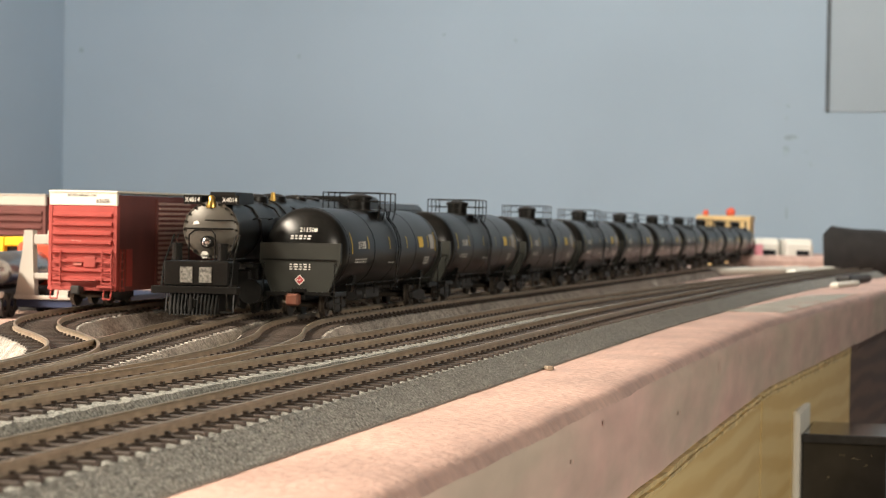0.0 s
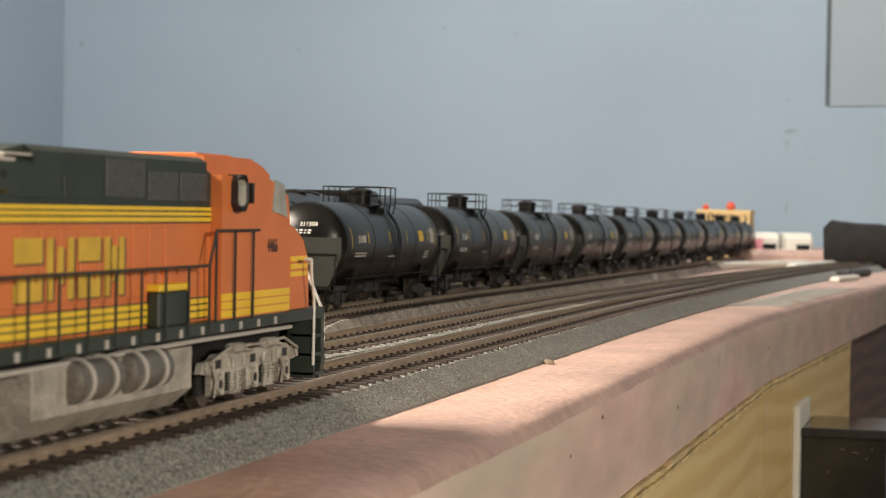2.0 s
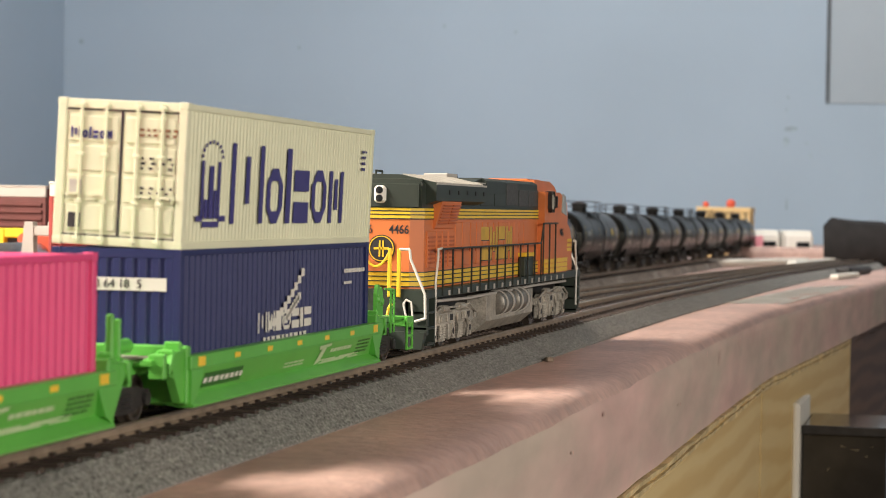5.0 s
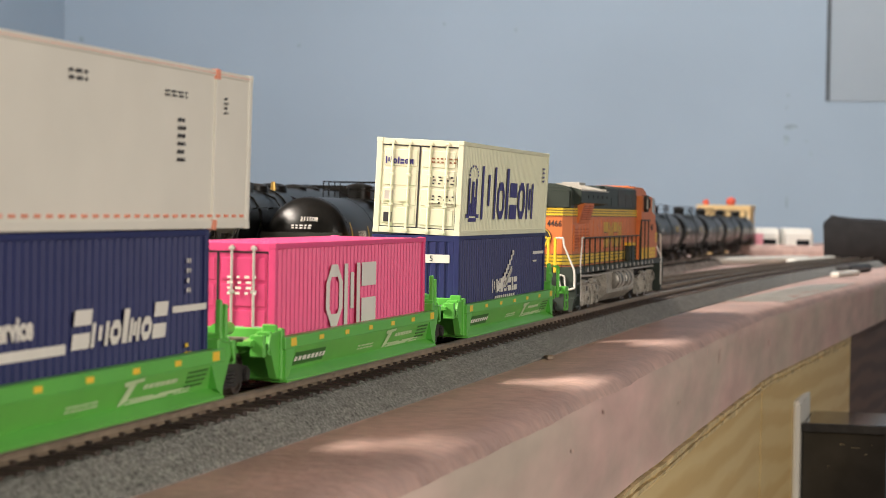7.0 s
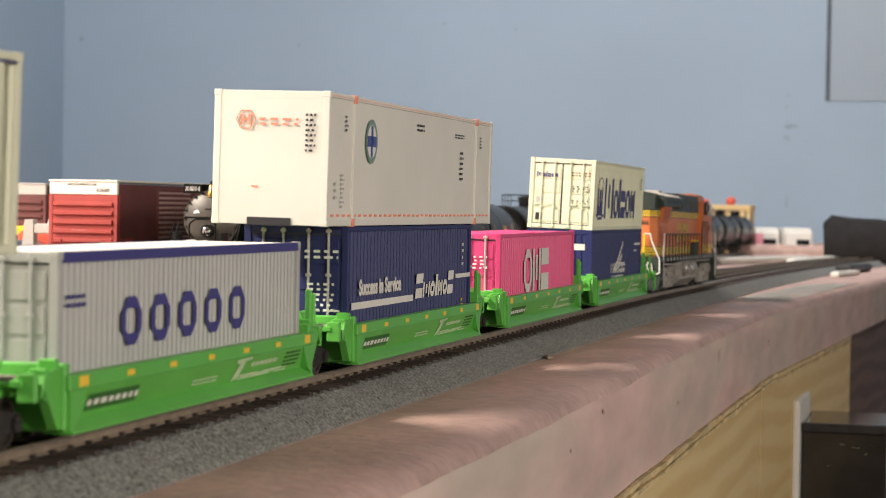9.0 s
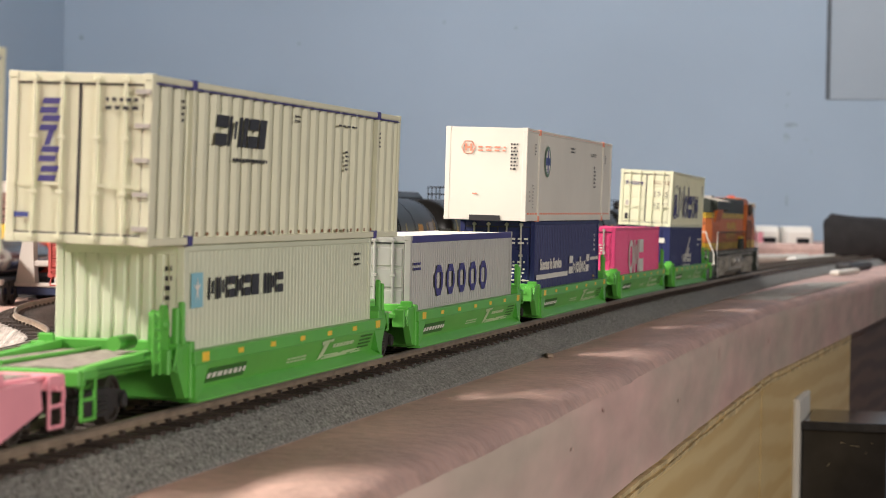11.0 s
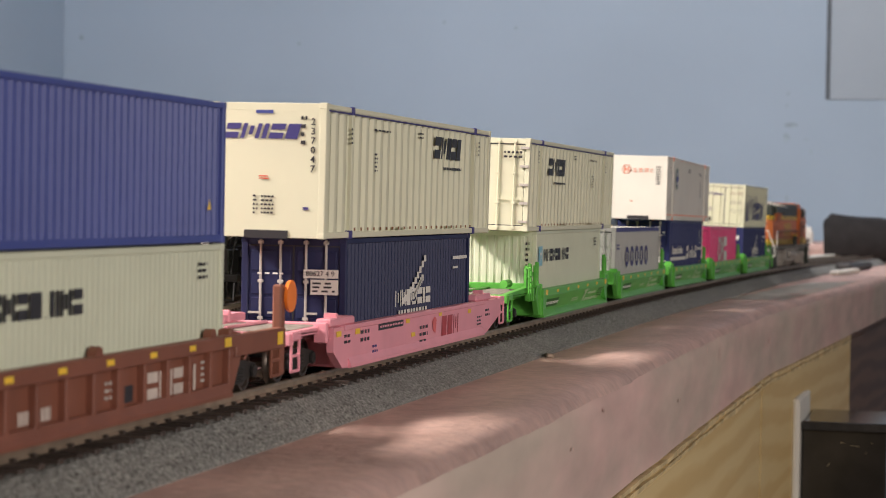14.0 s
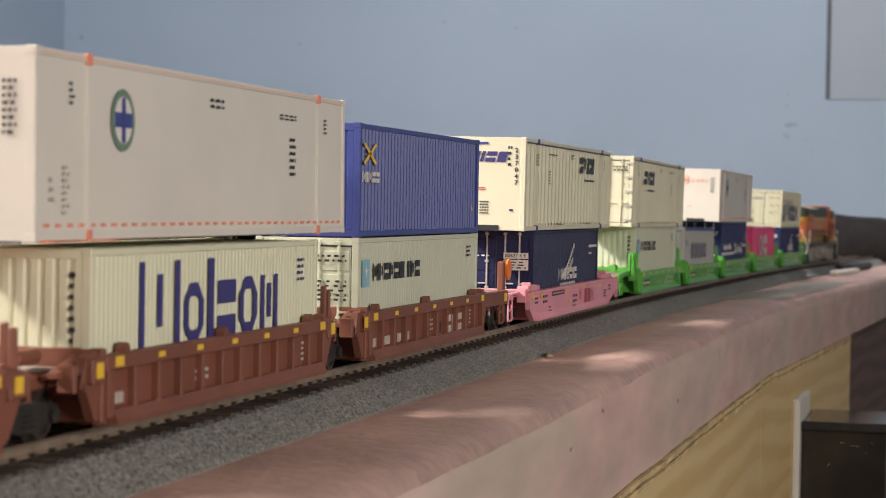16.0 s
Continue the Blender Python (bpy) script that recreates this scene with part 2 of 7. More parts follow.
def lean_strokes(shapes, material, parent, at, name="marking", label="", slant=0.0):
    """Flat quadrilaterals in the plane x, y, each of four corners."""
    bm = bmesh.new()
    for q in shapes:
        vs = [bm.verts.new((x + slant * y, y, 0.05)) for x, y in q]
        bm.faces.new(vs)
    bmesh.ops.recalc_face_normals(bm, faces=bm.faces)
    return part(name, bm, material, parent, label, at=at)


def sag(x):
    """How far the table top has sunk at x, in millimetres."""
    return 0.0 if x < 900 else -0.0053 * (x - 900) * min(1.0, (x - 900) / 400)


def side_at(x, y, z):
    """On a face that looks towards -y, text runs along +x."""
    return mm(x, y, z, 90, 0, 0)


def rear_at(x, y, z):
    """On a face that looks towards -x, text runs along -y."""
    return mm(x, y, z, 90, 0, -90)

# ---------------------------------------------------------------- the room and the layout table


def slab(name, corners, z0, z1, material, label="", kind="structure", category=""):
    """A flat body over an outline of (x, y)."""
    bm = bmesh.new()
    a = [bm.verts.new((x, y, z0)) for x, y in corners]
    b = [bm.verts.new((x, y, z1)) for x, y in corners]
    bm.faces.new(a[::-1])
    bm.faces.new(b)
    n = len(corners)
    for i in range(n):
        bm.faces.new((a[i], a[(i + 1) % n], b[(i + 1) % n], b[i]))
    bmesh.ops.recalc_face_normals(bm, faces=bm.faces)
    ob = new(name, finish(bm, name, material))
    return tagged(ob, label, category, "", kind)


XW, YW, XB, YB, ZF, ZC = 3600, 1580, -2500, -2400, -1060, 1340
wall_end = slab("wall_end", [(XW, YB), (XW + 100, YB), (XW + 100, YW), (XW, YW)], ZF, ZC, M_WALL, "pale blue painted end wall", category="wall")
slab("wall_back", [(XB, YW), (XW + 100, YW), (XW + 100, YW + 100), (XB, YW + 100)], ZF, ZC, M_WALL, "pale blue painted long wall", category="wall")
# These two walls stay out of view and hold the fill light down.
slab("wall_front", [(XB, YB - 100), (XW + 100, YB - 100), (XW + 100, YB), (XB, YB)], ZF, ZC, M_DIMWALL, "unseen brown wall behind the aisle, dark to limit bounced light", category="wall")
slab("wall_near", [(XB - 100, YB - 100), (XB, YB - 100), (XB, YW + 100), (XB - 100, YW + 100)], ZF, ZC, M_DIMWALL, "unseen brown near wall, dark to limit bounced light", category="wall")
slab("floor", [(XB - 100, YB - 100), (XW + 100, YB - 100), (XW + 100, YW + 100), (XB - 100, YW + 100)], ZF - 60, ZF, M_FLOOR, "dark floor of the train room", category="floor")
# Unseen lid over the room, kept dark so shaded foam gets less bounce.
slab("ceiling", [(XB - 100, YB - 100), (XW + 100, YB - 100), (XW + 100, YW + 100), (XB - 100, YW + 100)], ZC, ZC + 60, M_CEIL, "unseen grey ceiling, dark to limit bounced light", category="ceiling")


def edge_y(x):
    return 106.0 if x < 1230 else 106.0 - (x - 1230) * 0.0438


def foam_board():
    """Pink foam with a hand-cut front edge that wanders a little."""
    bm = bmesh.new()
    xs = [-2200 + 50 * i for i in range(45)] + [50 + 4 * i for i in range(376)] + [1554 + 8 * i for i in range(250)]
    rows = []
    for x in xs:
        e = edge_y(x)
        w = 1.0 + noise.noise((x * 0.02, 1.7, 0)) * 1.0 + noise.noise((x * 0.055, 4.7, 0)) * 0.6 + noise.noise((x * 0.17, 2.2, 0)) * 0.3
        w2 = noise.noise((x * 0.02, 9.1, 0)) * 0.5
        prof = [(e + 1.0 + w2, -48), (e + 0.3 + w2, -30), (e + w2 * 0.6, -18.5), (e + 0.5 + w * 0.4, -14.6 + w * 0.5), (e + 2.0 + w * 0.7, -12.0 + 0.45 * w),
                (e + 5 + w, -10.5 + 0.3 * w), (e + 12 + w, -9.9 + 0.25 * w), (e + 40, -10), (1578, -10), (1578, -48)]
        rows.append([bm.verts.new((x, y, z + sag(x))) for y, z in prof])
    for p, q in zip(rows, rows[1:]):
        for i in range(len(p)):
            j = (i + 1) % len(p)
            bm.faces.new((p[i], q[i], q[j], p[j])).material_index = 1 if i < 3 else 0
    bm.faces.new(rows[0])
    bm.faces.new(rows[-1])
    bmesh.ops.recalc_face_normals(bm, faces=bm.faces)
    ob = new("foam_base", finish(bm, "foam_base", M_FOAM, 50))
    ob.data.materials.append(M_FOAMCUT)
    return tagged(ob, "pink insulation foam board with a rough cut edge", "table top", "", "structure")


FOAM = foam_board()


def dent(x, z, w, h, seed):
    """A brown stain or nick on the front of the foam."""
    bm = bmesh.new()
    vs = []
    for k in range(12):
        a = 2 * math.pi * k / 12
        r = 1 + 0.5 * noise.noise((math.cos(a) * 1.5, math.sin(a) * 1.5, seed * 2.3))
        vs.append(bm.verts.new((x + w / 2 * math.cos(a) * r, edge_y(x) - 0.7, z + h / 2 * math.sin(a) * r)))
    bm.faces.new(vs)
    part("foam_nick", bm, M_NICK, FOAM, "small brown nick in the foam")


M_NICK = mat("stained_foam", (0.58, 0.42, 0.36), 0.85, scale=150, vary=0.3)
for k, (x, z, w, h) in enumerate(((643, -18, 2.5, 1.4), (955, -21, 2.4, 6), (1039, -18, 2.2, 9), (1203, -29, 6, 4), (820, -30, 3, 1.6), (590, -24, 2, 1.2), (905, -16, 2, 3))):
    dent(x, z, w, h, k)


def fascia(name, x0, x1, top, label, wood=None):
    bm = bmesh.new()
    ya = lambda x: edge_y(x) + 0.6
    n = max(14, round((x1 - x0) / 40))
    rows = []
    for i in range(n + 1):
        x = x0 + (x1 - x0) * i / n
        w = noise.noise((x * 0.05, 3.3, 0)) * 1.6 + sag(x)
        rows.append([bm.verts.new((x, ya(x) - 0.0, top - 5 + w)), bm.verts.new((x, ya(x) + 0.8, top - 3.5 + w)), bm.verts.new((x, ya(x) + 1.5, top + sag(x))), bm.verts.new((x, ya(x) + 18, top + sag(x))),
                     bm.verts.new((x, ya(x) + 18, -190)), bm.verts.new((x, ya(x), -190))])
    for p, q in zip(rows, rows[1:]):
        for i in range(6):
            j = (i + 1) % 6
            bm.faces.new((p[i], q[i], q[j], p[j]))
    bm.faces.new(rows[0])
    bm.faces.new(rows[-1])
    bmesh.ops.recalc_face_normals(bm, faces=bm.faces)
    ob = new(name, finish(bm, name, wood or M_PLY))
    tagged(ob, label, "board", "fascia boards", "structure")
    for layer in range(2):
        bm = bmesh.new()
        rows = []
        for i in range(int((x1 - x0) / 4) + 1):
            x = x0 + 4 * i
            z = top - 1.0 - 3.0 * layer + sag(x) + 0.9 * noise.noise((x * 0.012, layer * 3.1, 1)) + 0.35 * noise.noise((x * 0.06, layer * 5.3, 2))
            h = max(0.2, 0.9 + 0.8 * noise.noise((x * 0.02, layer * 7.7, 3)))
            y = ya(x) - 0.25 - max(0.0, 0.7 - 0.3 * layer + 0.6 * noise.noise((x * 0.018, layer * 2.9, 4)) + 0.2 * noise.noise((x * 0.07, layer * 1.3, 5)))
            rows.append([bm.verts.new(v) for v in ((x, y, z + h), (x, y + 0.3, z - h), (x, ya(x) + 1.6, z - h), (x, ya(x) + 1.6, z + h))])
        for p, q in zip(rows, rows[1:]):
            for i in range(4):
                k = (i + 1) % 4
                bm.faces.new((p[i], q[i], q[k], p[k]))
        bm.faces.new(rows[0])
        bm.faces.new(rows[-1])
        bmesh.ops.recalc_face_normals(bm, faces=bm.faces)
        part("torn_ply", bm, wood or M_PLYEDGE, ob, "splintered pale ply layer")


fascia("fascia_board_1", -2200, 1166, -48.6, "pine plywood fascia board with a splintered top edge")
fascia("fascia_board_2", 1178, 1690, -48.2, "clean pine fascia board below the foam")
# The far stretch gets its shade from the board colour.
fascia("fascia_board_3", 1693, 3500, -48.2, "fascia board at the table end, coloured dark for shade", M_PLYSHADE)

# the recess panel high on the end wall
panel = tagged(new("wall_panel"), "blue-grey painted cover panel on the wall", "panel", "", "structure")
M_PANEL = mat("greyer_wall_paint", (0.33, 0.40, 0.46), 0.8, scale=4, vary=0.06)
# Grey that paints the shade along the panel's left edge.
M_EDGESHADE = mat("painted_edge_shade", (0.10, 0.12, 0.135), 0.85, scale=30, vary=0.2)
cuboid("panel_face", XW - 2.2, XW - 0.5, -320, 226, 226, 900, M_PANEL, panel, bev=0.6)
# Thin dark strip put in as the panel's edge shadow.
cuboid("panel_edge", XW - 3, XW - 0.5, 226.5, 233, 226, 900, M_EDGESHADE, panel, "dark strip painted as shade beside the panel")


def scuff(y, z, w, h, seed):
    """A small uneven stain on the end wall."""
    bm = bmesh.new()
    n = 14
    vs = []
    for k in range(n):
        a = 2 * math.pi * k / n
        r = 1 + 0.45 * noise.noise((math.cos(a) * 1.7, math.sin(a) * 1.7, seed * 3.1))
        vs.append(bm.verts.new((XW - 0.4, y + w / 2 * math.cos(a) * r, z + h / 2 * math.sin(a) * r)))
    bm.faces.new(vs)
    part("wall_scuff", bm, M_SCUFF, wall_end, "small grey scuff on the paint")


M_SCUFF = mat("scuffed_paint", (0.275, 0.36, 0.425), 0.8, scale=60, vary=0.3)
for k, (y, z, w, h) in enumerate(((1140, 318, 6, 6), (880, 355, 5, 5), (755, 345, 5, 5), (288, 183, 20, 10), (296, 162, 10, 18), (256, 140, 7, 8), (296, 215, 4, 6), (294, 236, 5, 5), (293, 60, 4, 22), (1547, 330, 9, 10), (262, 160, 9, 4))):
    scuff(y, z, w, h, k)

# ---------------------------------------------------------------- track


def main_y(x):
    return 168.0 if x < 1250 else 168.0 - (x - 1250) ** 2 / 36000.0


def smooth_path(pts, step):
    """Evenly spaced points and headings on a spline through pts."""
    dense = []
    n = len(pts)
    for i in range(n - 1):
        p0, p1, p2, p3 = (Vector(pts[max(0, min(n - 1, k))]) for k in (i - 1, i, i + 1, i + 2))
        for k in range(40):
            t = k / 40
            dense.append(0.5 * ((2 * p1) + (p2 - p0) * t + (2 * p0 - 5 * p1 + 4 * p2 - p3) * t * t + (3 * p1 - p0 - 3 * p2 + p3) * t ** 3))
    dense.append(Vector(pts[-1]))
    out, run, due = [], 0.0, 0.0
    for a, b in zip(dense, dense[1:]):
        d = b - a
        while due <= run + d.length and d.length > 0:
            out.append((a + d * ((due - run) / d.length), math.atan2(d.y, d.x)))
            due += step
        run += d.length
    return out


tie_count = [0]
TIE_MESH = []


def strip(bm, pts, profile):
    """A closed profile of (offset to the left, z) swept along points with headings."""
    rows = []
    for p, a in pts:
        nx, ny = -math.sin(a), math.cos(a)
        rows.append([bm.verts.new((p.x + nx * o, p.y + ny * o, z + sag(p.x))) for o, z in profile])
    m = len(profile)
    for p, q in zip(rows, rows[1:]):
        for i in range(m):
            bm.faces.new((p[i], q[i], q[(i + 1) % m], p[(i + 1) % m]))
    bm.faces.new(rows[0])
    bm.faces.new(rows[-1])
    bmesh.ops.recalc_face_normals(bm, faces=bm.faces)


def track(label, pts, near=(0, 0), tie_len=30.0, bed=True, bed_mat=None, z=0.0, bed_top=20.0, bed_foot=25.0, foot_z=-10.2):
    """Flex track: two rails, ties, and a raised bed. Ties with x inside near are pieces of their own."""
    ob = thing("model_railway_track", label, "railway track", "tracks")
    ob["kind"] = "structure"
    fine = smooth_path(pts, 12)
    for o in (-8.25, 8.25):
        bm = bmesh.new()
        strip(bm, fine, [(o - 0.95, z - 2.4), (o + 0.95, z - 2.4), (o + 0.28, z - 1.8), (o + 0.28, z - 0.7), (o - 0.28, z - 0.7), (o - 0.28, z - 1.8)])
        rail = part("rail", bm, M_RAIL, ob)
        bm = bmesh.new()
        strip(bm, fine, [(o - 0.42, z - 0.7), (o + 0.42, z - 0.7), (o + 0.42, z - 0.12), (o + 0.28, z), (o - 0.28, z), (o - 0.42, z - 0.12)])
        part("railhead", bm, M_RAILTOP, rail, "worn bright railhead")
    if not TIE_MESH:
        bm = bmesh.new()
        box(bm, -1.2, 1.2, -15, 15, -4.2, -2.4, 0.15)
        for s in (-8.25, 8.25):
            for e in (-1.3, 1.3):
                box(bm, -0.6, 0.6, s + e - 0.45, s + e + 0.45, -2.4, -1.7)
        TIE_MESH.append(finish(bm, "tie", M_TIE))
    bm = bmesh.new()
    for k, (p, a) in enumerate(smooth_path(pts, 8.2)):
        if near[0] < p.x < near[1]:
            o = new("tie", TIE_MESH[0])
            o.parent, o.matrix_basis = ob, mm(p.x, p.y, z + sag(p.x), 0, 0, math.degrees(a))
        else:
            m = Matrix.Translation((p.x, p.y, z + sag(p.x))) @ Matrix.Rotation(a, 4, "Z")
            box(bm, -1.2, 1.2, -15, 15, -4.2, -2.4, 0, m)
            for s in (-9.6, -6.9, 6.9, 9.6):
                box(bm, -0.6, 0.6, s - 0.45, s + 0.45, -2.4, -1.7, 0, m)
    if bm.verts:
        tagged(part("far_ties", bm, M_TIE, ob, "dark brown plastic ties"), kind="stuff")
    else:
        bm.free()
    if bed:
        bm = bmesh.new()
        t = bed_top
        rows = []
        prof = [(-bed_foot, foot_z), (-bed_foot, foot_z + 1.0), (-t, z - 3.4), (-13.6, z - 3.1), (-11.9, z - 3.5), (11.9, z - 3.5), (13.6, z - 3.1), (t, z - 3.4), (bed_foot, foot_z + 1.0), (bed_foot, foot_z)]
        for p, a in smooth_path(pts, 6):
            nx, ny = -math.sin(a), math.cos(a)
            rows.append([bm.verts.new((p.x + nx * o, p.y + ny * o, zz + sag(p.x) + (0.45 * noise.noise((p.x * 0.2, o, zz)) if i not in (0, 9) else 0))) for i, (o, zz) in enumerate(prof)])
        m = len(prof)
        for p, q in zip(rows, rows[1:]):
            for i in range(m):
                bm.faces.new((p[i], q[i], q[(i + 1) % m], p[(i + 1) % m]))
        bm.faces.new(rows[0])
        bm.faces.new(rows[-1])
        bmesh.ops.recalc_face_normals(bm, faces=bm.faces)
        part("roadbed", bm, bed_mat or M_BALLAST, ob, "speckled grey foam roadbed")
    return ob


MAIN = [(x, main_y(x)) for x in (-2200, -1500, -700, 0, 300, 600, 900, 1250, 1400, 1600, 1800, 2000, 2200, 2400, 2600)]
track("front main track on speckled grey foam roadbed", MAIN, (300, 1600), bed_top=15.6, bed_foot=23.6)
track("second main track on grey roadbed", [(-2200, 224), (-1000, 224), (300, 220), (450, 218.5), (600, 214), (720, 209.5), (900, 209.5), (1100, 209), (1400, 205), (1800, 190), (2300, 160), (2600, 138)],
      (430, 1100), bed_top=18, bed_foot=22, z=-0.05)
track("yard track under the tank cars", [(470, 221), (560, 221), (650, 226), (700, 233), (745, 242), (790, 254.5), (840, 265), (890, 270), (1000, 272), (1400, 278), (1900, 283), (2900, 294)],
      (600, 900), bed_mat=M_GRAVEL, bed_top=16, bed_foot=20, z=-0.1)
track("yard track under the steam locomotive", [(330, 226), (430, 237), (540, 254), (580, 260), (660, 274), (740, 288), (810, 299), (880, 310), (980, 317), (1400, 323), (2400, 336)],
      (480, 860), bed_mat=M_GRAVEL, bed_top=16, bed_foot=20, z=-0.15)
track("yard siding under the red boxcar", [(500, 251), (580, 262), (625, 272), (667, 288), (706, 310), (750, 338), (800, 360), (848, 373), (900, 381), (1000, 386), (1300, 387), (2000, 387)],
      (560, 900), bed_mat=M_GRAVEL, bed_top=16, bed_foot=20, z=-0.2)

# ---------------------------------------------------------------- standing yard cars


def yard_truck(parent, x, wheel_mat=None):
    bm = bmesh.new()
    box(bm, -2, 2, -8.5, 8.5, 4.4, 7.0, 0.3)
    t = part("truck", bm, M_DARK, parent, at=mm(x, 0, 0))
    for s in (-1, 1):
        y = s * 10.2
        bm = bmesh.new()
        prism(bm, [(-12.6, 6.2), (-12.6, 3.6), (-8, 3.4), (-3.6, 2.4), (3.6, 2.4), (8, 3.4), (12.6, 3.6), (12.6, 6.2), (3.8, 7.4), (-3.8, 7.4)], y - 0.8, y + 0.8)
        part("side_frame", bm, M_DARK, t)
    for xx in (-10, 10):
        bm = bmesh.new()
        for s in (-1, 1):
            lathe(bm, [(s * 6.9, 5.3), (s * 7.4, 5.3), (s * 7.8, 4.8), (s * 9.2, 4.65), (s * 9.2, 3.9), (s * 8.7, 3.7), (s * 8.7, 1.5), (s * 9.4, 1.3)], 20, "y")
        rod(bm, (0, -7.2, 0), (0, 7.2, 0), 1.1, 8)
        part("wheelset", bm, wheel_mat or M_WHEEL, t, smooth=40, at=mm(xx, 0, 4.8))
    return t


def tank_car():
    """A long black tank car, 205 mm over couplers, its end towards -x."""
    ob = thing("tank_car", "glossy black tank car with railed top hatch platform", "tank car", "standing tank cars")
    L, r, zc = 92, 18.0, 28.0
    bm = bmesh.new()
    prof = [(-L, 0.2)]
    for k in range(1, 11):
        a = math.pi / 2 * k / 10
        prof.append((-L + 9.5 * (1 - math.cos(a)), r * math.sin(a)))
    prof2 = prof + [(x, r) for x in (-55, -54.8, -20, -19.8, 19.8, 20, 54.8, 55)] + [(-x, q) for x, q in prof[::-1]]
    lathe(bm, prof2, 48)
    bmesh.ops.translate(bm, vec=(0, 0, zc), verts=bm.verts)
    part("tank_barrel", bm, M_TANK, ob, smooth=50)
    for x in (-80, -38, 0, 38, 80):
        bm = bmesh.new()
        lathe(bm, [(x - 0.5, r - 0.1), (x - 0.5, r + 0.14), (x + 0.5, r + 0.14), (x + 0.5, r - 0.1)], 48)
        bmesh.ops.translate(bm, vec=(0, 0, zc), verts=bm.verts)
        part("weld_band", bm, M_TANK, ob, smooth=30)
    for e in (-1, 1):
        # head shield: half plate that follows the head, cut off towards the bottom
        bm = bmesh.new()
        pts = [(-17.6, 31), (17.6, 31), (17.6, 23), (12.5, 10.5), (-12.5, 10.5), (-17.6, 23)]
        xa, xb = sorted((e * (L + 1.0), e * (L - 1.2)))
        prism(bm, pts, xa, xb, "x")
        sh = part("head_shield", bm, M_SHIELD, ob, "dark green-black half head shield")
        bm = bmesh.new()
        pipe(bm, [(e * (L + 1.5), -16, 24), (e * (L + 1.5), 16, 24)], 0.3)
        part("grab_rail", bm, M_BLACK, sh)
        bm = bmesh.new()
        xa, xb = sorted((e * 74, e * (L + 3)))
        box(bm, xa, xb, -3, 3, 7, 12, 0.3)
        box(bm, xa, xb, -15.5, -14, 8.5, 10.6, 0.2)
        box(bm, xa, xb, 14, 15.5, 8.5, 10.6, 0.2)
        xa, xb = sorted((e * (L + 1.8), e * (L + 3)))
        box(bm, xa, xb, -16, 16, 9.0, 10.6, 0.2)
        for y in (-10, 10):
            prism(bm, [(y - 4, 10), (y + 4, 10), (y + 5.5, 17), (y - 5.5, 17)], e * 62 - 2, e * 62 + 2, "x")
        part("end_sill", bm, M_BLACK, ob)
        for y in (-15.5, 15.5):
            bm = bmesh.new()
            pipe(bm, [(e * (L + 2.4), y, 2.5), (e * (L + 2.4), y, 22), (e * (L - 1), y, 23.5)], 0.3)
            pipe(bm, [(e * (L + 2.4), y, 2.6), (e * (L - 8), y, 2.6), (e * (L - 8), y, 9)], 0.3)
            pipe(bm, [(e * (L + 2.4), y, 5.6), (e * (L - 8), y, 5.6)], 0.25)
            part("end_ladder", bm, M_BLACK, ob)
        bm = bmesh.new()
        xa, xb = sorted((e * (L + 3), e * (L + 10)))
        box(bm, xa, xb, -1.2, 1.2, 6.4, 9, 0.3)
        box(bm, e * (L + 10) - 2.4, e * (L + 10) + 2.4, -2.7, 2.7, 5.2, 10, 0.7)
        part("coupler", bm, M_COUPLER, ob, "rust brown knuckle coupler")
        yard_truck(ob, e * 73)
    # top hatch platform with rails
    bm = bmesh.new()
    lathe(bm, [(44.5, 5.4), (50.5, 5.4), (50.5, 6.2), (51.6, 6.2), (52.2, 5.4), (53.2, 1)], 20, "z")
    part("manway", bm, M_BLACK, ob, smooth=40)
    bm = bmesh.new()
    for s in (-1, 1):
        ya, yb = sorted((s * 6.5, s * 13.5))
        box(bm, -14, 14, ya, yb, 45.0, 45.6)
        for x in (-14, -5, 5, 14):
            rod(bm, (x, s * 12, 40), (x, s * 13.4, 45.2), 0.3, 5)
    box(bm, -14, -7.5, -7, 7, 45.0, 45.6)
    box(bm, 7.5, 14, -7, 7, 45.0, 45.6)
    part("hatch_platform", bm, M_BLACK, ob)
    bm = bmesh.new()
    for s in (-1, 1):
        for x in (-14, -5, 5, 14):
            rod(bm, (x, s * 13.4, 45.3), (x, s * 13.4, 53.5), 0.28, 5)
        for z in (49.5, 53.4):
            rod(bm, (-14, s * 13.4, z), (14, s * 13.4, z), 0.26, 5)
    for x in (-14, 14):
        for z in (49.5, 53.4):
            rod(bm, (x, -13.4, z), (x, 13.4, z), 0.26, 5)
    part("platform_railing", bm, M_BLACK, ob)
    for s in (-1, 1):
        bm = bmesh.new()
        arc = [(s * (r + 1.6) * math.sin(a), zc + (r + 1.6) * math.cos(a)) for a in [radians(q) for q in (44, 60, 75, 90, 105)]]
        for x in (-1.9, 1.9):
            pts = [(x, s * 13.4, 45.5)] + [(x, y, z) for y, z in arc] + [(x, s * 17.5, 9)]
            pipe(bm, pts, 0.3, 5)
        for k in range(9):
            z = 10.5 + k * 2.6
            rod(bm, (-1.9, s * 18.4, z), (1.9, s * 18.4, z), 0.25, 5)
        part("side_ladder", bm, M_BLACK, ob)
        bm = bmesh.new()
        pipe(bm, [(-78, s * 15.5, 13.4), (78, s * 15.5, 13.4)], 0.3, 5)
        for k in range(11):
            pipe(bm, [(-75 + 15 * k, s * 15.5, 8.5), (-75 + 15 * k, s * 15.5, 13.4)], 0.28, 5)
        part("running_rail", bm, M_BLACK, ob)
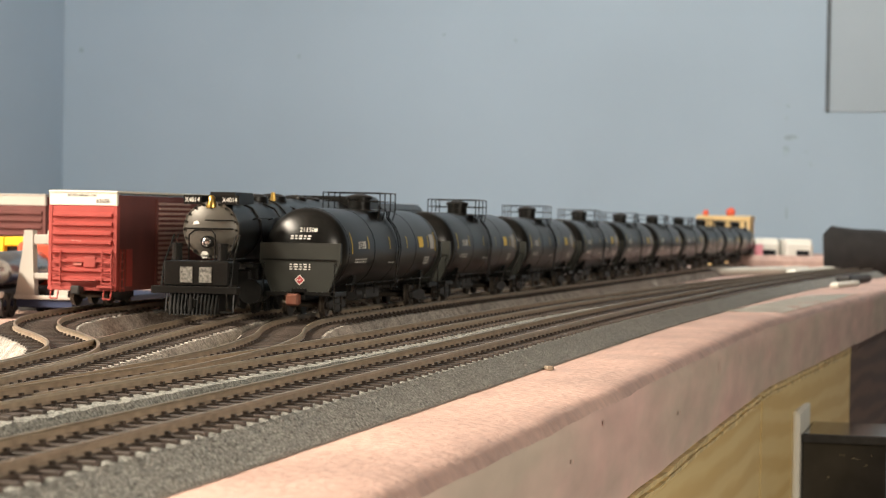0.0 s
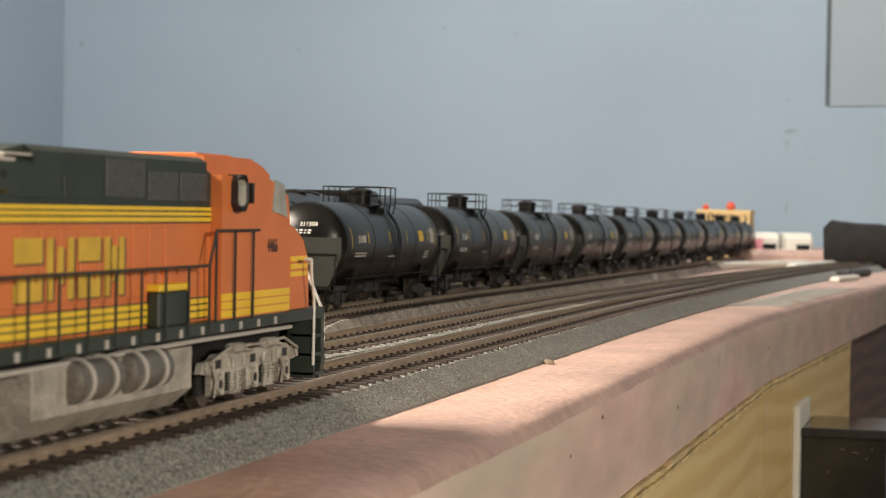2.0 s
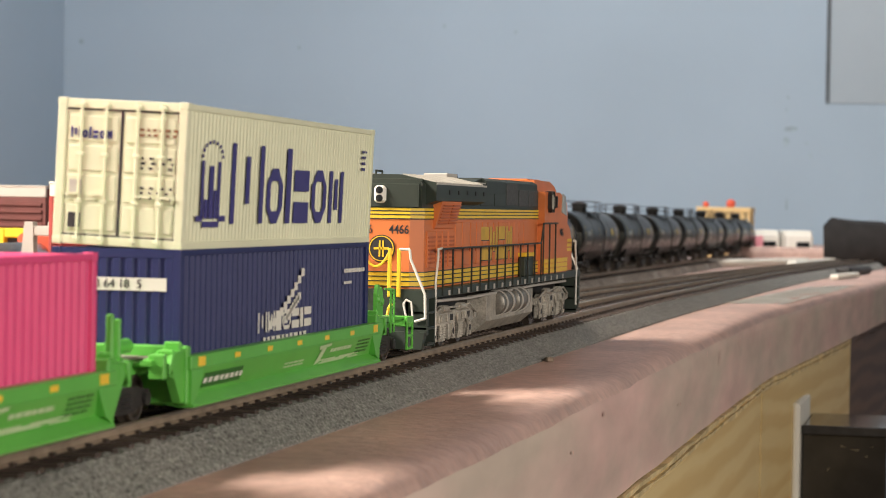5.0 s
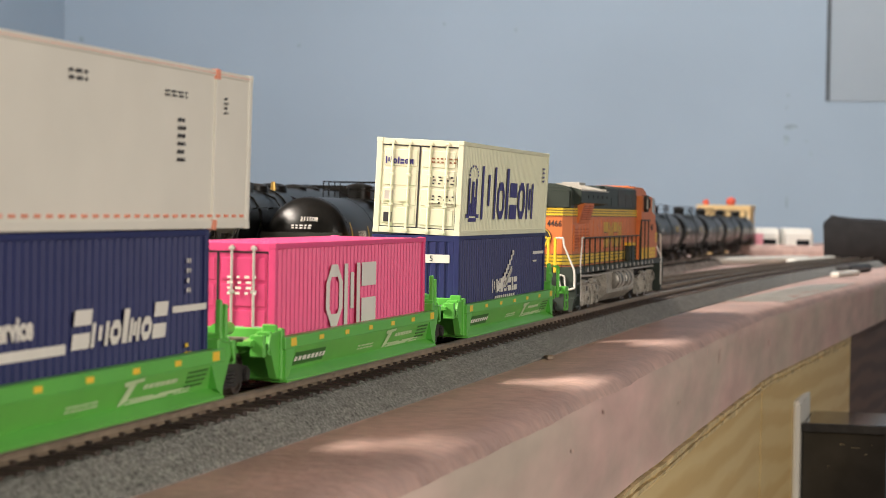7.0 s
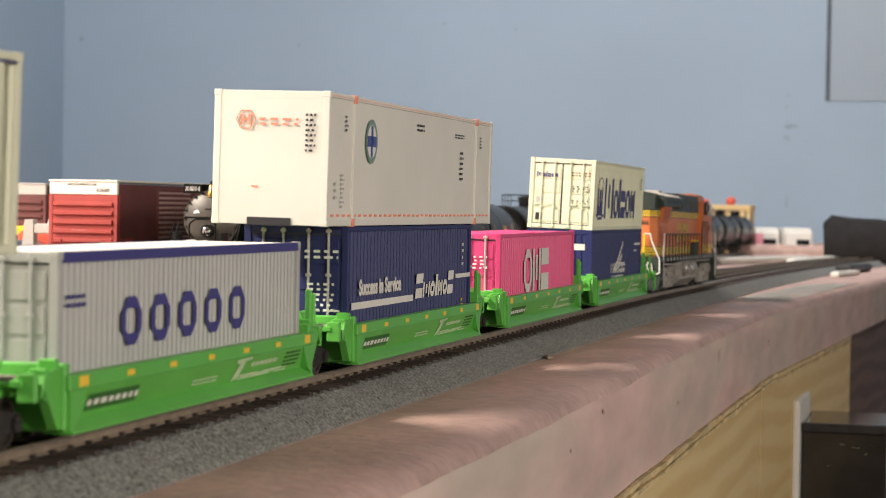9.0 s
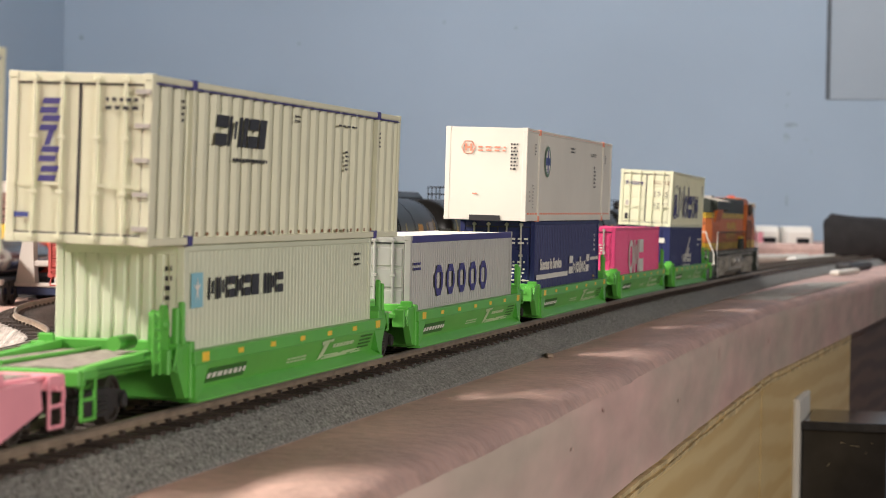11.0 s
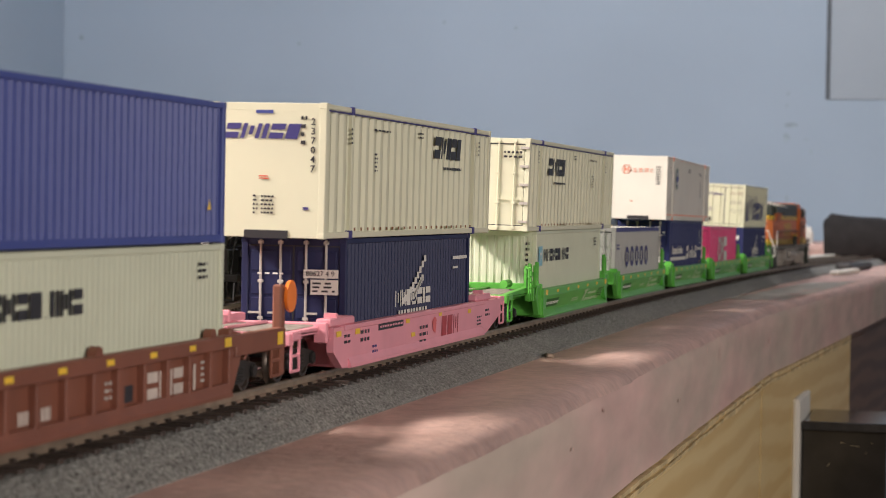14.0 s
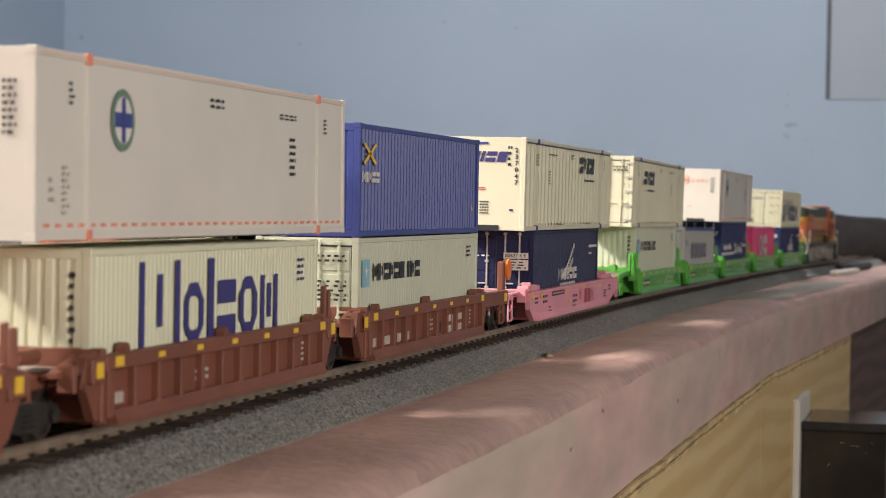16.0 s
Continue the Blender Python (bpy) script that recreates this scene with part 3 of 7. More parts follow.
    bm = bmesh.new()
    box(bm, -12, 12, -7, 7, 5, 10.5, 0.8)
    rod(bm, (-30, -5, 7.5), (-20, -5, 7.5), 2.6, 12)
    rod(bm, (26, 4, 7.5), (40, 4, 7.5), 3.0, 12)
    box(bm, -60, 60, -1.8, 1.8, 8.6, 10.4)
    part("underframe", bm, M_DARK, ob)

    # markings on the near side, wrapped on the barrel
    def on_barrel(x, dz, size_x, size_z, material, name, label, s=-1):
        bm = bmesh.new()
        n = 5
        rows = []
        for i in range(n):
            z = dz - size_z / 2 + size_z * i / (n - 1)
            y = s * math.sqrt(max(0.1, (r + 0.12) ** 2 - z * z))
            rows.append([bm.verts.new((x - size_x / 2, y, zc + z)), bm.verts.new((x + size_x / 2, y, zc + z))])
        for p, q in zip(rows, rows[1:]):
            bm.faces.new((p[0], p[1], q[1], q[0]))
        return part(name, bm, material, ob, label)
    for x in (-76, -49, -12, 20, 62, 77):
        on_barrel(x, 3, 1.0, 9 if abs(x) > 70 else 5.5, M_YELLOW, "reflective_strip", "yellow reflective strip")
    on_barrel(48, 3, 9, 5, M_YELLOW, "warning_panel", "yellow warning panel")
    on_barrel(70, 3, 8, 7, M_GREYP, "data_panel", "grey data panel")
    words("211508", 4.6, M_WHITE, ob, mm(-60, -math.sqrt(r * r - 4) - 0.12, zc + 2, 86, 0, 0), label="white road number", squeeze=0.9)
    bars(ob, mm(-60, -math.sqrt(r * r - 25) - 0.1, zc - 4.5, 104, 0, 0), 5, 2, 18, 2.4, M_WHITE, 3)
    bars(ob, mm(-5, -math.sqrt(r * r - 36) - 0.1, zc - 6, 108, 0, 0), 4, 1, 12, 1.2, M_WHITE, 4)
    bars(ob, mm(62, -math.sqrt(r * r - 36) - 0.1, zc - 6, 108, 0, 0), 3, 3, 9, 4, M_WHITE, 5)
    words("211508", 2.6, M_WHITE, ob, mm(-L + 1.0, -3, zc + 8.5, 68, 0, -90), label="white road number")
    bars(ob, mm(-L + 0.1, 0, zc + 5.4, 72, 0, -90), 4, 2, 9, 2.2, M_WHITE, 7)
    bars(ob, mm(-L - 1.15, 0, 21.0, 90, 0, -90), 4, 3, 9, 3, M_WHITE, 8)
    strokes([(-1.6, -1.6, 1.6, 1.6)], M_WHITE, ob, rear_at(-L - 1.1, 0, 15.5) @ pose(0, 0, 0, 0, 0, 45), "placard_border", "white diamond placard border")
    strokes([(-1.3, -1.3, 1.3, 1.3)], M_DKRED, ob, rear_at(-L - 1.2, 0, 15.5) @ pose(0, 0, 0, 0, 0, 45), "placard", "red hazard diamond placard")
    bars(ob, rear_at(-L - 1.3, 0, 15.5), 2, 1, 2.4, 1.0, M_WHITE, 9)
    return ob


M_DKRED = mat("dull_red_marking", (0.40, 0.05, 0.06), 0.5, scale=80, vary=0.1)
M_SHIELD = mat("green_black_paint", (0.017, 0.019, 0.015), 0.5, scale=90, vary=0.15)
M_COUPLER = mat("rust_brown_coupler", (0.17, 0.06, 0.035), 0.6, scale=200, vary=0.2)


def bars(parent, at, cols, rows, w, h, material=None, seed=1, gap=0.35):
    """Small lines of writing as plain bars: rows of bars within w by h."""
    rng = random.Random(seed)
    bm = bmesh.new()
    rh = h / rows
    for r in range(rows):
        x = -w / 2
        while x < w / 2 - 0.3:
            bw = min(w / cols * rng.uniform(0.35, 0.8), w / 2 - x)
            z = h / 2 - (r + 0.5) * rh
            box(bm, x, x + bw, z - rh * 0.23, z + rh * 0.23, -0.04, 0.04)
            x += bw + w / cols * gap
    return part("small_print", bm, material or M_INK, parent, "rows of tiny stencilled print", at=at)


def tank_y(x):
    return 273.0 + (x - 958.0) * 0.011


def tank_row():
    first = tank_car()
    x = 958.0
    for k in range(10):
        p = mm(x, tank_y(x), sag(x), 0, math.degrees(math.atan2(sag(x - 60) - sag(x + 60), 120)), math.degrees(math.atan2(tank_y(x + 40) - tank_y(x - 40), 80)))
        if k == 0:
            first.matrix_basis = p
        else:
            copy_thing(first, p)
        x += 205.0


tank_row()


# ---------------------------------------------------------------- the standing steam locomotive


def steam_locomotive():
    ob = thing("steam_locomotive", "large black steam locomotive with graphite smokebox front", "locomotive")
    # pilot with vertical bars
    bm = bmesh.new()
    prism(bm, [(0, 2.0), (0, 4), (2.2, 9.6), (6, 10.4), (12, 10.4), (12, 2.0)], -10.5, 10.5)
    pilot = part("pilot", bm, M_BLACK, ob)
    for k in range(13):
        y = -9.6 + 19.2 * k / 12
        bm = bmesh.new()
        rod(bm, (-0.9, y * 0.96, 1.6), (1.6, y, 10.2), 0.42, 6)
        part("pilot_bar", bm, M_BLACK, pilot)
    bm = bmesh.new()
    box(bm, -3.2, 1, -1.6, 1.6, 4.6, 8.2, 0.5)
    rod(bm, (-3.4, 0, 3.4), (-3.4, 0, 9.2), 0.8, 8)
    part("coupler", bm, M_BLACK, pilot)
    for s in (-1, 1):
        bm = bmesh.new()
        y = s * 14
        pipe(bm, [(0, y + 2.5, 3.0), (0, y - 2.5, 3.0), (1.5, y - 2.5, 10)], 0.35)
        box(bm, -0.6, 3, y - 2.5, y + 2.5, 2.5, 3.1, 0.1)
        part("footstep", bm, M_BLACK, ob)
    cuboid("buffer_beam", 0.5, 6, -18, 18, 10.2, 13.2, M_BLACK, ob, bev=0.3)
    deck = cuboid("front_deck", 3.5, 20, -13.5, 13.5, 13.2, 23.4, M_BLACK, ob, bev=0.5)
    for s in (-1, 1):
        bm = bmesh.new()
        box(bm, 3.1, 3.6, s * 4.0 - 2.6, s * 4.0 + 2.6, 14.6, 21.0, 0.1)
        part("deck_grating", bm, M_GRATING, deck, "pale square perforated grating")
        bm = bmesh.new()
        pipe(bm, [(4, s * 14.5, 13.2), (7, s * 14.5, 22), (20, s * 14.0, 34)], 0.35)
        pipe(bm, [(4, s * 11.8, 13.2), (8, s * 11.8, 22), (20, s * 12.4, 34)], 0.3)
        for k in range(4):
            f = k / 4 + 0.1
            rod(bm, (4 + 4 * f, s * 14.5, 13.2 + 9 * f), (4 + 4 * f, s * 11.8, 13.2 + 9 * f), 0.3, 5)
        part("boarding_ladder", bm, M_BLACK, ob)
        bm = bmesh.new()
        prism(bm, [(30, 22), (250, 22), (250, 20.5), (30, 20.5)], min(s * 12.5, s * 17), max(s * 12.5, s * 17))
        for k in range(9):
            box(bm, 40 + 24 * k, 44 + 24 * k, min(s * 11, s * 16.5), max(s * 11, s * 16.5), 14, 20.6, 0.5)
        part("running_board", bm, M_BLACK, ob)
        for x0 in (36, 150):
            bm = bmesh.new()
            rod(bm, (x0, s * 14.2, 10.5), (x0 + 17, s * 14.2, 10.5), 5.2, 20)
            box(bm, x0 + 1, x0 + 16, min(s * 8, s * 14), max(s * 8, s * 14), 11, 19.5, 0.8)
            part("cylinder", bm, M_BLACK, ob, smooth=35)
            for k in range(4):
                bm = bmesh.new()
                xx = x0 + 34 + k * 21
                lathe(bm, [(s * 7.6, 9.2), (s * 8.2, 9.2), (s * 8.6, 8.7), (s * 9.6, 8.7), (s * 9.6, 7.6), (s * 9.0, 7.4), (s * 9.0, 2.2), (s * 10.2, 2.0)], 28, "y")
                bmesh.ops.translate(bm, vec=(xx, 0, 8.7), verts=bm.verts)
                part("driving_wheel", bm, M_DARK, ob, smooth=35)
            bm = bmesh.new()
            box(bm, x0 + 30, x0 + 102, s * 11 - 0.5, s * 11 + 0.5, 6.4, 8.2, 0.2)
            rod(bm, (x0 + 17, s * 14, 10.2), (x0 + 56, s * 12.4, 8.0), 0.8, 8)
            part("side_rod", bm, M_WHEEL, ob)
    # boiler
    bm = bmesh.new()
    lathe(bm, [(27, 11.8), (60, 12.2), (60.2, 12.8), (61.5, 12.8), (61.7, 12.4), (110, 13.4), (110.2, 14), (111.5, 14), (111.7, 13.6), (170, 14.6), (260, 14.8)], 40)
    bmesh.ops.translate(bm, vec=(0, 0, 36.0), verts=bm.verts)
    part("boiler", bm, M_BLACK, ob, smooth=35)
    bm = bmesh.new()
    lathe(bm, [(23.0, 0.5), (23.2, 4), (24.2, 9.0), (25.6, 11.0), (25.6, 11.9), (27.5, 11.9)], 40)
    bmesh.ops.translate(bm, vec=(0, 0, 36.0), verts=bm.verts)
    front = part("smokebox_front", bm, M_GRAPHITE, ob, "graphite grey smokebox door", smooth=35)
    for k in range(20):
        a = 2 * math.pi * k / 20
        bm = bmesh.new()
        rod(bm, (24.6, 11.1 * math.cos(a), 36.0 + 11.1 * math.sin(a)), (25.8, 11.1 * math.cos(a), 36.0 + 11.1 * math.sin(a)), 0.55, 6)
        part("door_clamp", bm, M_BLACK, front)
    bm = bmesh.new()
    pipe(bm, [(22.5, -10.5, 36.5), (22.5, 10.5, 36.5)], 0.35)
    pipe(bm, [(22.5, -10.5, 40.0), (23.4, 2.0, 40.0)], 0.3)
    part("front_handrail", bm, M_BLACK, front)
    lean_strokes([[(-4, 0), (3.6, 2.6), (3.2, 3.4), (-4, 1)], [(-4, 0), (2.6, 0.6), (3.6, 2.6), (3.1, 2.4), (2.2, 1.0), (-3.6, 0.6)]], M_WHITE, front, mm(23.4, 3.0, 38.2, 78, 0, -90), "chalk_scrawl", "white chalked scrawl")
    bm = bmesh.new()
    lathe(bm, [(18.5, 2.2), (18.9, 2.6), (23, 2.6)], 20)
    bmesh.ops.translate(bm, vec=(0, 0, 31), verts=bm.verts)
    head = part("headlight", bm, M_BLACK, ob, smooth=35)
    bm = bmesh.new()
    lathe(bm, [(18.1, 0.3), (18.3, 1.5), (18.7, 2.1), (18.8, 2.1)], 20)
    bmesh.ops.translate(bm, vec=(0, 0, 31), verts=bm.verts)
    part("lens", bm, M_CHROME, head, "clear headlight lens", smooth=35)
    bm = bmesh.new()
    lathe(bm, [(16.2, 0.4), (16.2, 1.7), (16.9, 1.7)], 6)
    bmesh.ops.translate(bm, vec=(0, 0, 25.8), verts=bm.verts)
    shield = part("number_shield", bm, M_WHITE, ob, "small white shield plate")
    words("4014", 1.3, M_INK, shield, mm(16.1, 0, 25.4, 90, 0, -90), label="dark engine number")
    bm = bmesh.new()
    pipe(bm, [(12, -5.5, 23), (12, -5.5, 34), (14, -3.5, 36), (14, 3.5, 36), (12, 5.5, 34), (12, 5.5, 23)], 0.35)
    part("headlight_guard", bm, M_BLACK, ob)
    # bell, number boards, stack casing
    bm = bmesh.new()
    lathe(bm, [(44.8, 2.4), (45.4, 2.5), (47.6, 1.6), (49.4, 1.3), (50, 0.6)], 18, "z")
    part("bell", bm, M_BRASS, ob, "polished brass bell", smooth=40, at=mm(26, 0, 0.4))
    for s, n in ((-1, "X4014"), (1, "X4014")):
        bm = bmesh.new()
        prism(bm, [(s * 4.2, 46.6), (s * 11.8, 46.6), (s * 11.8, 50.4), (s * 4.2, 50.4)], 25.0, 38, "x")
        nb = part("number_board", bm, M_BLACK, ob)
        words(n, 2.8, M_WHITE, nb, mm(24.9, s * 8.0, 48.4, 90, 0, -90), label="white engine number", squeeze=0.85)
    bm = bmesh.new()
    prism(bm, [(42, 45), (75, 45), (75, 51), (72, 52), (44, 52), (42, 50)], -5.5, 5.5)
    part("stack_casing", bm, M_BLACK, ob)
    for x, r2, top in ((98, 6.5, 52), (132, 7.0, 52.5), (176, 6.5, 52.5), (208, 6, 52)):
        bm = bmesh.new()
        lathe(bm, [(44, r2 + 0.8), (47, r2), (top - 1.4, r2 * 0.92), (top - 0.3, r2 * 0.6), (top, 0.4)], 20, "z")
        part("dome", bm, M_BLACK, ob, smooth=45, at=mm(x, 0, 0))
    bm = bmesh.new()
    rod(bm, (117, -4, 49), (117, -4, 53), 1.5, 10, 0.9)
    part("whistle", bm, M_BRASS, ob, "brass whistle")
    for k in range(7):
        bm = bmesh.new()
        x = 46 + 27 * k
        pipe(bm, [(x, -14.5, 41), (x + 24, -14.8, 41.4)], 0.3)
        rod(bm, (x, -12.5, 40.5), (x, -14.6, 41), 0.35, 5)
        part("boiler_handrail", bm, M_BLACK, ob)
    for k in range(4):
        bm = bmesh.new()
        x = 48 + 40 * k
        pipe(bm, [(x, -6.5, 47.5), (x + 4, -11, 45.2), (x + 6, -14, 40), (x + 8, -14.6, 30), (x + 18, -15.5, 23)], 0.45)
        part("steam_pipe", bm, M_BLACK, ob)
    bm = bmesh.new()
    for k in (0, 1):
        rod(bm, (9 + 0.1, 9.5 - 19 * k, 23.6), (9, 9.5 - 19 * k, 29.5), 2.1, 12)
        rod(bm, (9, 9.5 - 19 * k, 29.5), (9, 9.5 - 19 * k, 30.6), 2.4, 12)
    part("air_pumps", bm, M_BLACK, ob)
    ob.matrix_basis = mm(824, 304, 0, 0, 0, 4.5)
    # cab end and tender
    bm = bmesh.new()
    box(bm, 258, 300, -18, 18, 14, 53, 1.5)
    box(bm, 304, 440, -18.5, 18.5, 10, 50, 3)
    part("cab_and_tender", bm, M_BLACK, ob)


M_GRATING = mat("perforated_grey_grating", (0.14, 0.135, 0.12), 0.7, scale=900, vary=0.7)
M_GRAPHITE = mat("graphite_paint", (0.085, 0.078, 0.065), 0.45, 0.3, scale=150, vary=0.15)
steam_locomotive()


# ---------------------------------------------------------------- red boxcar and what stands near it


def boxcar(label, x, y, length, end_mat, side_mat, cap_mat, marks=True):
    ob = thing("boxcar", label, "boxcar", "standing boxcars")
    w, z0, z1 = 16.3, 8.8, 51.5
    cuboid("car_body", 0.6, length, -w + 0.4, w - 0.4, z0, z1 - 1.2, side_mat, ob)
    end = cuboid("car_end", 0, 1.6, -w, w, z0, 45.4, end_mat, ob, bev=0.3)
    for k in range(8):
        z = 12.5 + k * 4.1
        bm = bmesh.new()
        prism(bm, [(0.4, z - 1.5), (-1.5, z - 0.6), (-1.5, z + 0.4), (0.4, z + 1.3)], -w + 2.2, w - 2.2)
        part("end_rib", bm, end_mat, end)
    for s in (-1, 1):
        cuboid("corner_cap", -0.4, 3, *sorted((s * (w + 0.2), s * (w - 1.6))), z0 - 1, 45.4, end_mat, end, bev=0.2)
        bm = bmesh.new()
        for yy in (s * 14.5, s * 10.0):
            rod(bm, (-1.8, yy, 9), (-1.8, yy, 25.5), 0.35, 6)
        for k in range(4):
            rod(bm, (-1.8, s * 14.5, 10.5 + 4.6 * k), (-1.8, s * 10, 10.5 + 4.6 * k), 0.35, 6)
        part("end_ladder", bm, end_mat, end)
        bm = bmesh.new()
        for xx in (2.5, 6.5):
            rod(bm, (xx, s * (w + 0.9), 7), (xx, s * (w + 0.9), 26), 0.35, 6)
        for k in range(5):
            rod(bm, (2.5, s * (w + 0.9), 8.5 + 4 * k), (6.5, s * (w + 0.9), 8.5 + 4 * k), 0.35, 6)
        part("side_ladder", bm, end_mat, ob)
    cuboid("cap_band", -0.3, 1.8, -w, w, 45.4, z1, cap_mat, ob, "cream white band above the end", bev=0.3)
    cuboid("roof", -0.8, length + 0.4, -w - 0.3, w + 0.3, z1 - 0.4, z1 + 0.6, cap_mat, ob, "pale galvanised roof", bev=0.3)
    cuboid("brake_platform", -4, 0, -8, 7, 11.6, 12.3, end_mat, end, bev=0.1)
    cuboid("brake_housing", -1.6, 0, -7, -1, 17.5, 22.5, end_mat, end, bev=0.4)
    cuboid("tackboard", -0.9, 0.2, 0.2, 4, 18.5, 21.5, M_PINKISH, end, "faded tack board")
    bm = bmesh.new()
    box(bm, -1.2, 1, -w, w, 7.2, 9.0, 0.3)
    pipe(bm, [(-1, -14.5, 7.5), (-2.4, -14.5, 3.6), (-2.4, -11, 3.6), (-1, -11, 7.5)], 0.35)
    pipe(bm, [(-1, 14.5, 7.5), (-2.4, 14.5, 3.6), (-2.4, 11, 3.6), (-1, 11, 7.5)], 0.35)
    box(bm, -3, 0.5, -15.6, -8, 8.6, 9.6, 0.2)
    part("end_sill", bm, end_mat, ob)
    for s in (-1, 1):
        cuboid("side_sill", 2, length, *sorted((s * (w - 0.1), s * (w - 1.5))), z0 - 1.8, z0 + 0.4, side_mat, ob)
        for k in range(2):
            d = cuboid("sliding_door", 48 + k * 45, 92 + k * 45, *sorted((s * (w + 0.5), s * (w - 0.6))), 7.5, 48.8, side_mat, ob, bev=0.2)
            for j in range(17):
                z = 9.4 + 2.3 * j
                bm = bmesh.new()
                ya, yb = s * (w + 0.4), s * (w + 1.1)
                box(bm, 49.5 + k * 45, 90.5 + k * 45, min(ya, yb), max(ya, yb), z, z + 1.15, 0.2)
                # Ribs of the first door carry a painted highlight.
                part("door_rib", bm, M_RIBLIT if k == 0 else side_mat, d)
    if marks:
        words("62680", 2.6, M_INK, ob, mm(-0.42, -9.5, 47.4, 90, 0, -90), label="dark road number")
        words("EXCESS HEIGHT CAR", 1.5, M_INK, ob, mm(-0.42, 0.5, 49.9, 90, 0, -90), label="dark small notice")
        bars(ob, mm(-1.0, 2, 29.5, 90, 0, -90), 2, 1, 6, 0.7, M_WHITE, 21)
        cuboid("poster_patch", 12, 19, -w - 0.02, -w + 0.5, 9, 26, M_RUST, ob, "paler repainted patch")
    bm = bmesh.new()
    box(bm, -7, 2, -1.2, 1.2, 6.4, 9, 0.3)
    box(bm, -8.5, -5, -2.2, 2.2, 5.6, 9.6, 0.6)
    part("coupler", bm, M_DARK, ob)
    yard_truck(ob, 22)
    yard_truck(ob, length - 22)
    ob.matrix_basis = mm(x, y, 0)
    return ob


# Pale maroon that paints the light caught by the door ribs.
M_RIBLIT = mat("rib_highlight_maroon", (0.40, 0.27, 0.23), 0.5, scale=60, vary=0.1)
M_PINKISH = mat("faded_red_board", (0.45, 0.16, 0.13), 0.7, scale=200, vary=0.2)
boxcar("tall oxide red boxcar with cream top band", 903, 386, 200, M_RUST, M_MAROON, M_OFFWHITE)
boxcar("brown boxcar with pale roof", 1150, 531, 210, M_MAROON, M_MAROON, M_GREYP, False)

M_TOYYELLOW = mat("toy_yellow", (0.78, 0.55, 0.02), 0.45, scale=60, vary=0.05)
M_DKBLUE = mat("dark_blue_deck", (0.02, 0.035, 0.09), 0.5, scale=60, vary=0.1)


def flat_car():
    ob = thing("bulkhead_flat_car", "dark blue flat car with pale grey end bulkhead", "flat car")
    cuboid("deck", 0, 150, -15, 15, -5, -1.0, M_DKBLUE, ob, bev=0.4)
    cuboid("deck_edge", -1.5, 1.5, -16, 16, -1.0, 1.0, M_GREYP, ob, "pale grey deck edge", bev=0.4)
    bm = bmesh.new()
    for s in (-1, 1):
        prism(bm, [(s * 5, 0.6), (s * 15.5, 0.6), (s * 12, 22), (s * 11, 33), (s * 6.5, 33), (s * 6, 12)], 0, 5, "x")
    box(bm, 0.5, 4.5, -12, 12, 26, 31, 0.5)
    box(bm, 0.5, 4.5, -12, 12, 9, 12, 0.5)
    part("bulkhead", bm, M_GREYP, ob)
    bm = bmesh.new()
    lathe(bm, [(-1.5, 8.5), (0, 9.5), (5, 9.5), (6, 8.5)], 24)
    bmesh.ops.translate(bm, vec=(6, -8, 30), verts=bm.verts)
    part("reel", bm, M_OFFWHITE, ob, "cream round reel", smooth=40)
    for x in (20, 110):
        cuboid("support_block", x, x + 25, -9, 9, -10, -4.8, M_DARK, ob)
    ob.matrix_basis = mm(985, 441, 0)


flat_car()


def excavator():
    ob = thing("toy_loader", "yellow toy loader with open cab window", "vehicle")
    bm = bmesh.new()
    for y0, y1, z0, z1 in ((-14, -8, 10, 36), (8, 14, 10, 36), (-8, 8, 31, 36), (-8, 8, 10, 18)):
        box(bm, 0, 22, y0, y1, z0, z1, 0.6)
    part("cab", bm, M_TOYYELLOW, ob)
    cuboid("window_opening", 4, 20, -8, 8, 18, 31, M_INK, ob, "dark cab window")
    cuboid("chassis", -4, 40, -15, 15, 3, 10.2, M_DARK, ob, bev=1)
    cuboid("base_plate", -6, 42, -16, 16, -2.5, 0.2, M_DARK, ob)
    for x in (2, 32):
        for s in (-1, 1):
            bm = bmesh.new()
            lathe(bm, [(s * 10, 5), (s * 10, 6.5), (s * 15.5, 6.5), (s * 15.5, 4)], 20, "y")
            bmesh.ops.translate(bm, vec=(x, 0, 6.5), verts=bm.verts)
            part("tyre", bm, M_DARK, ob, smooth=35)
    bm = bmesh.new()
    rod(bm, (-8, -12, 14), (-8, 6, 14), 6.5, 14)
    part("engine_cover", bm, M_TOYYELLOW2, ob, "pale yellow rounded cover", smooth=35)
    ob.matrix_basis = mm(1060, 490, -7.5)


M_TOYYELLOW2 = mat("pale_toy_yellow", (0.70, 0.55, 0.22), 0.5, scale=60, vary=0.08)
excavator()


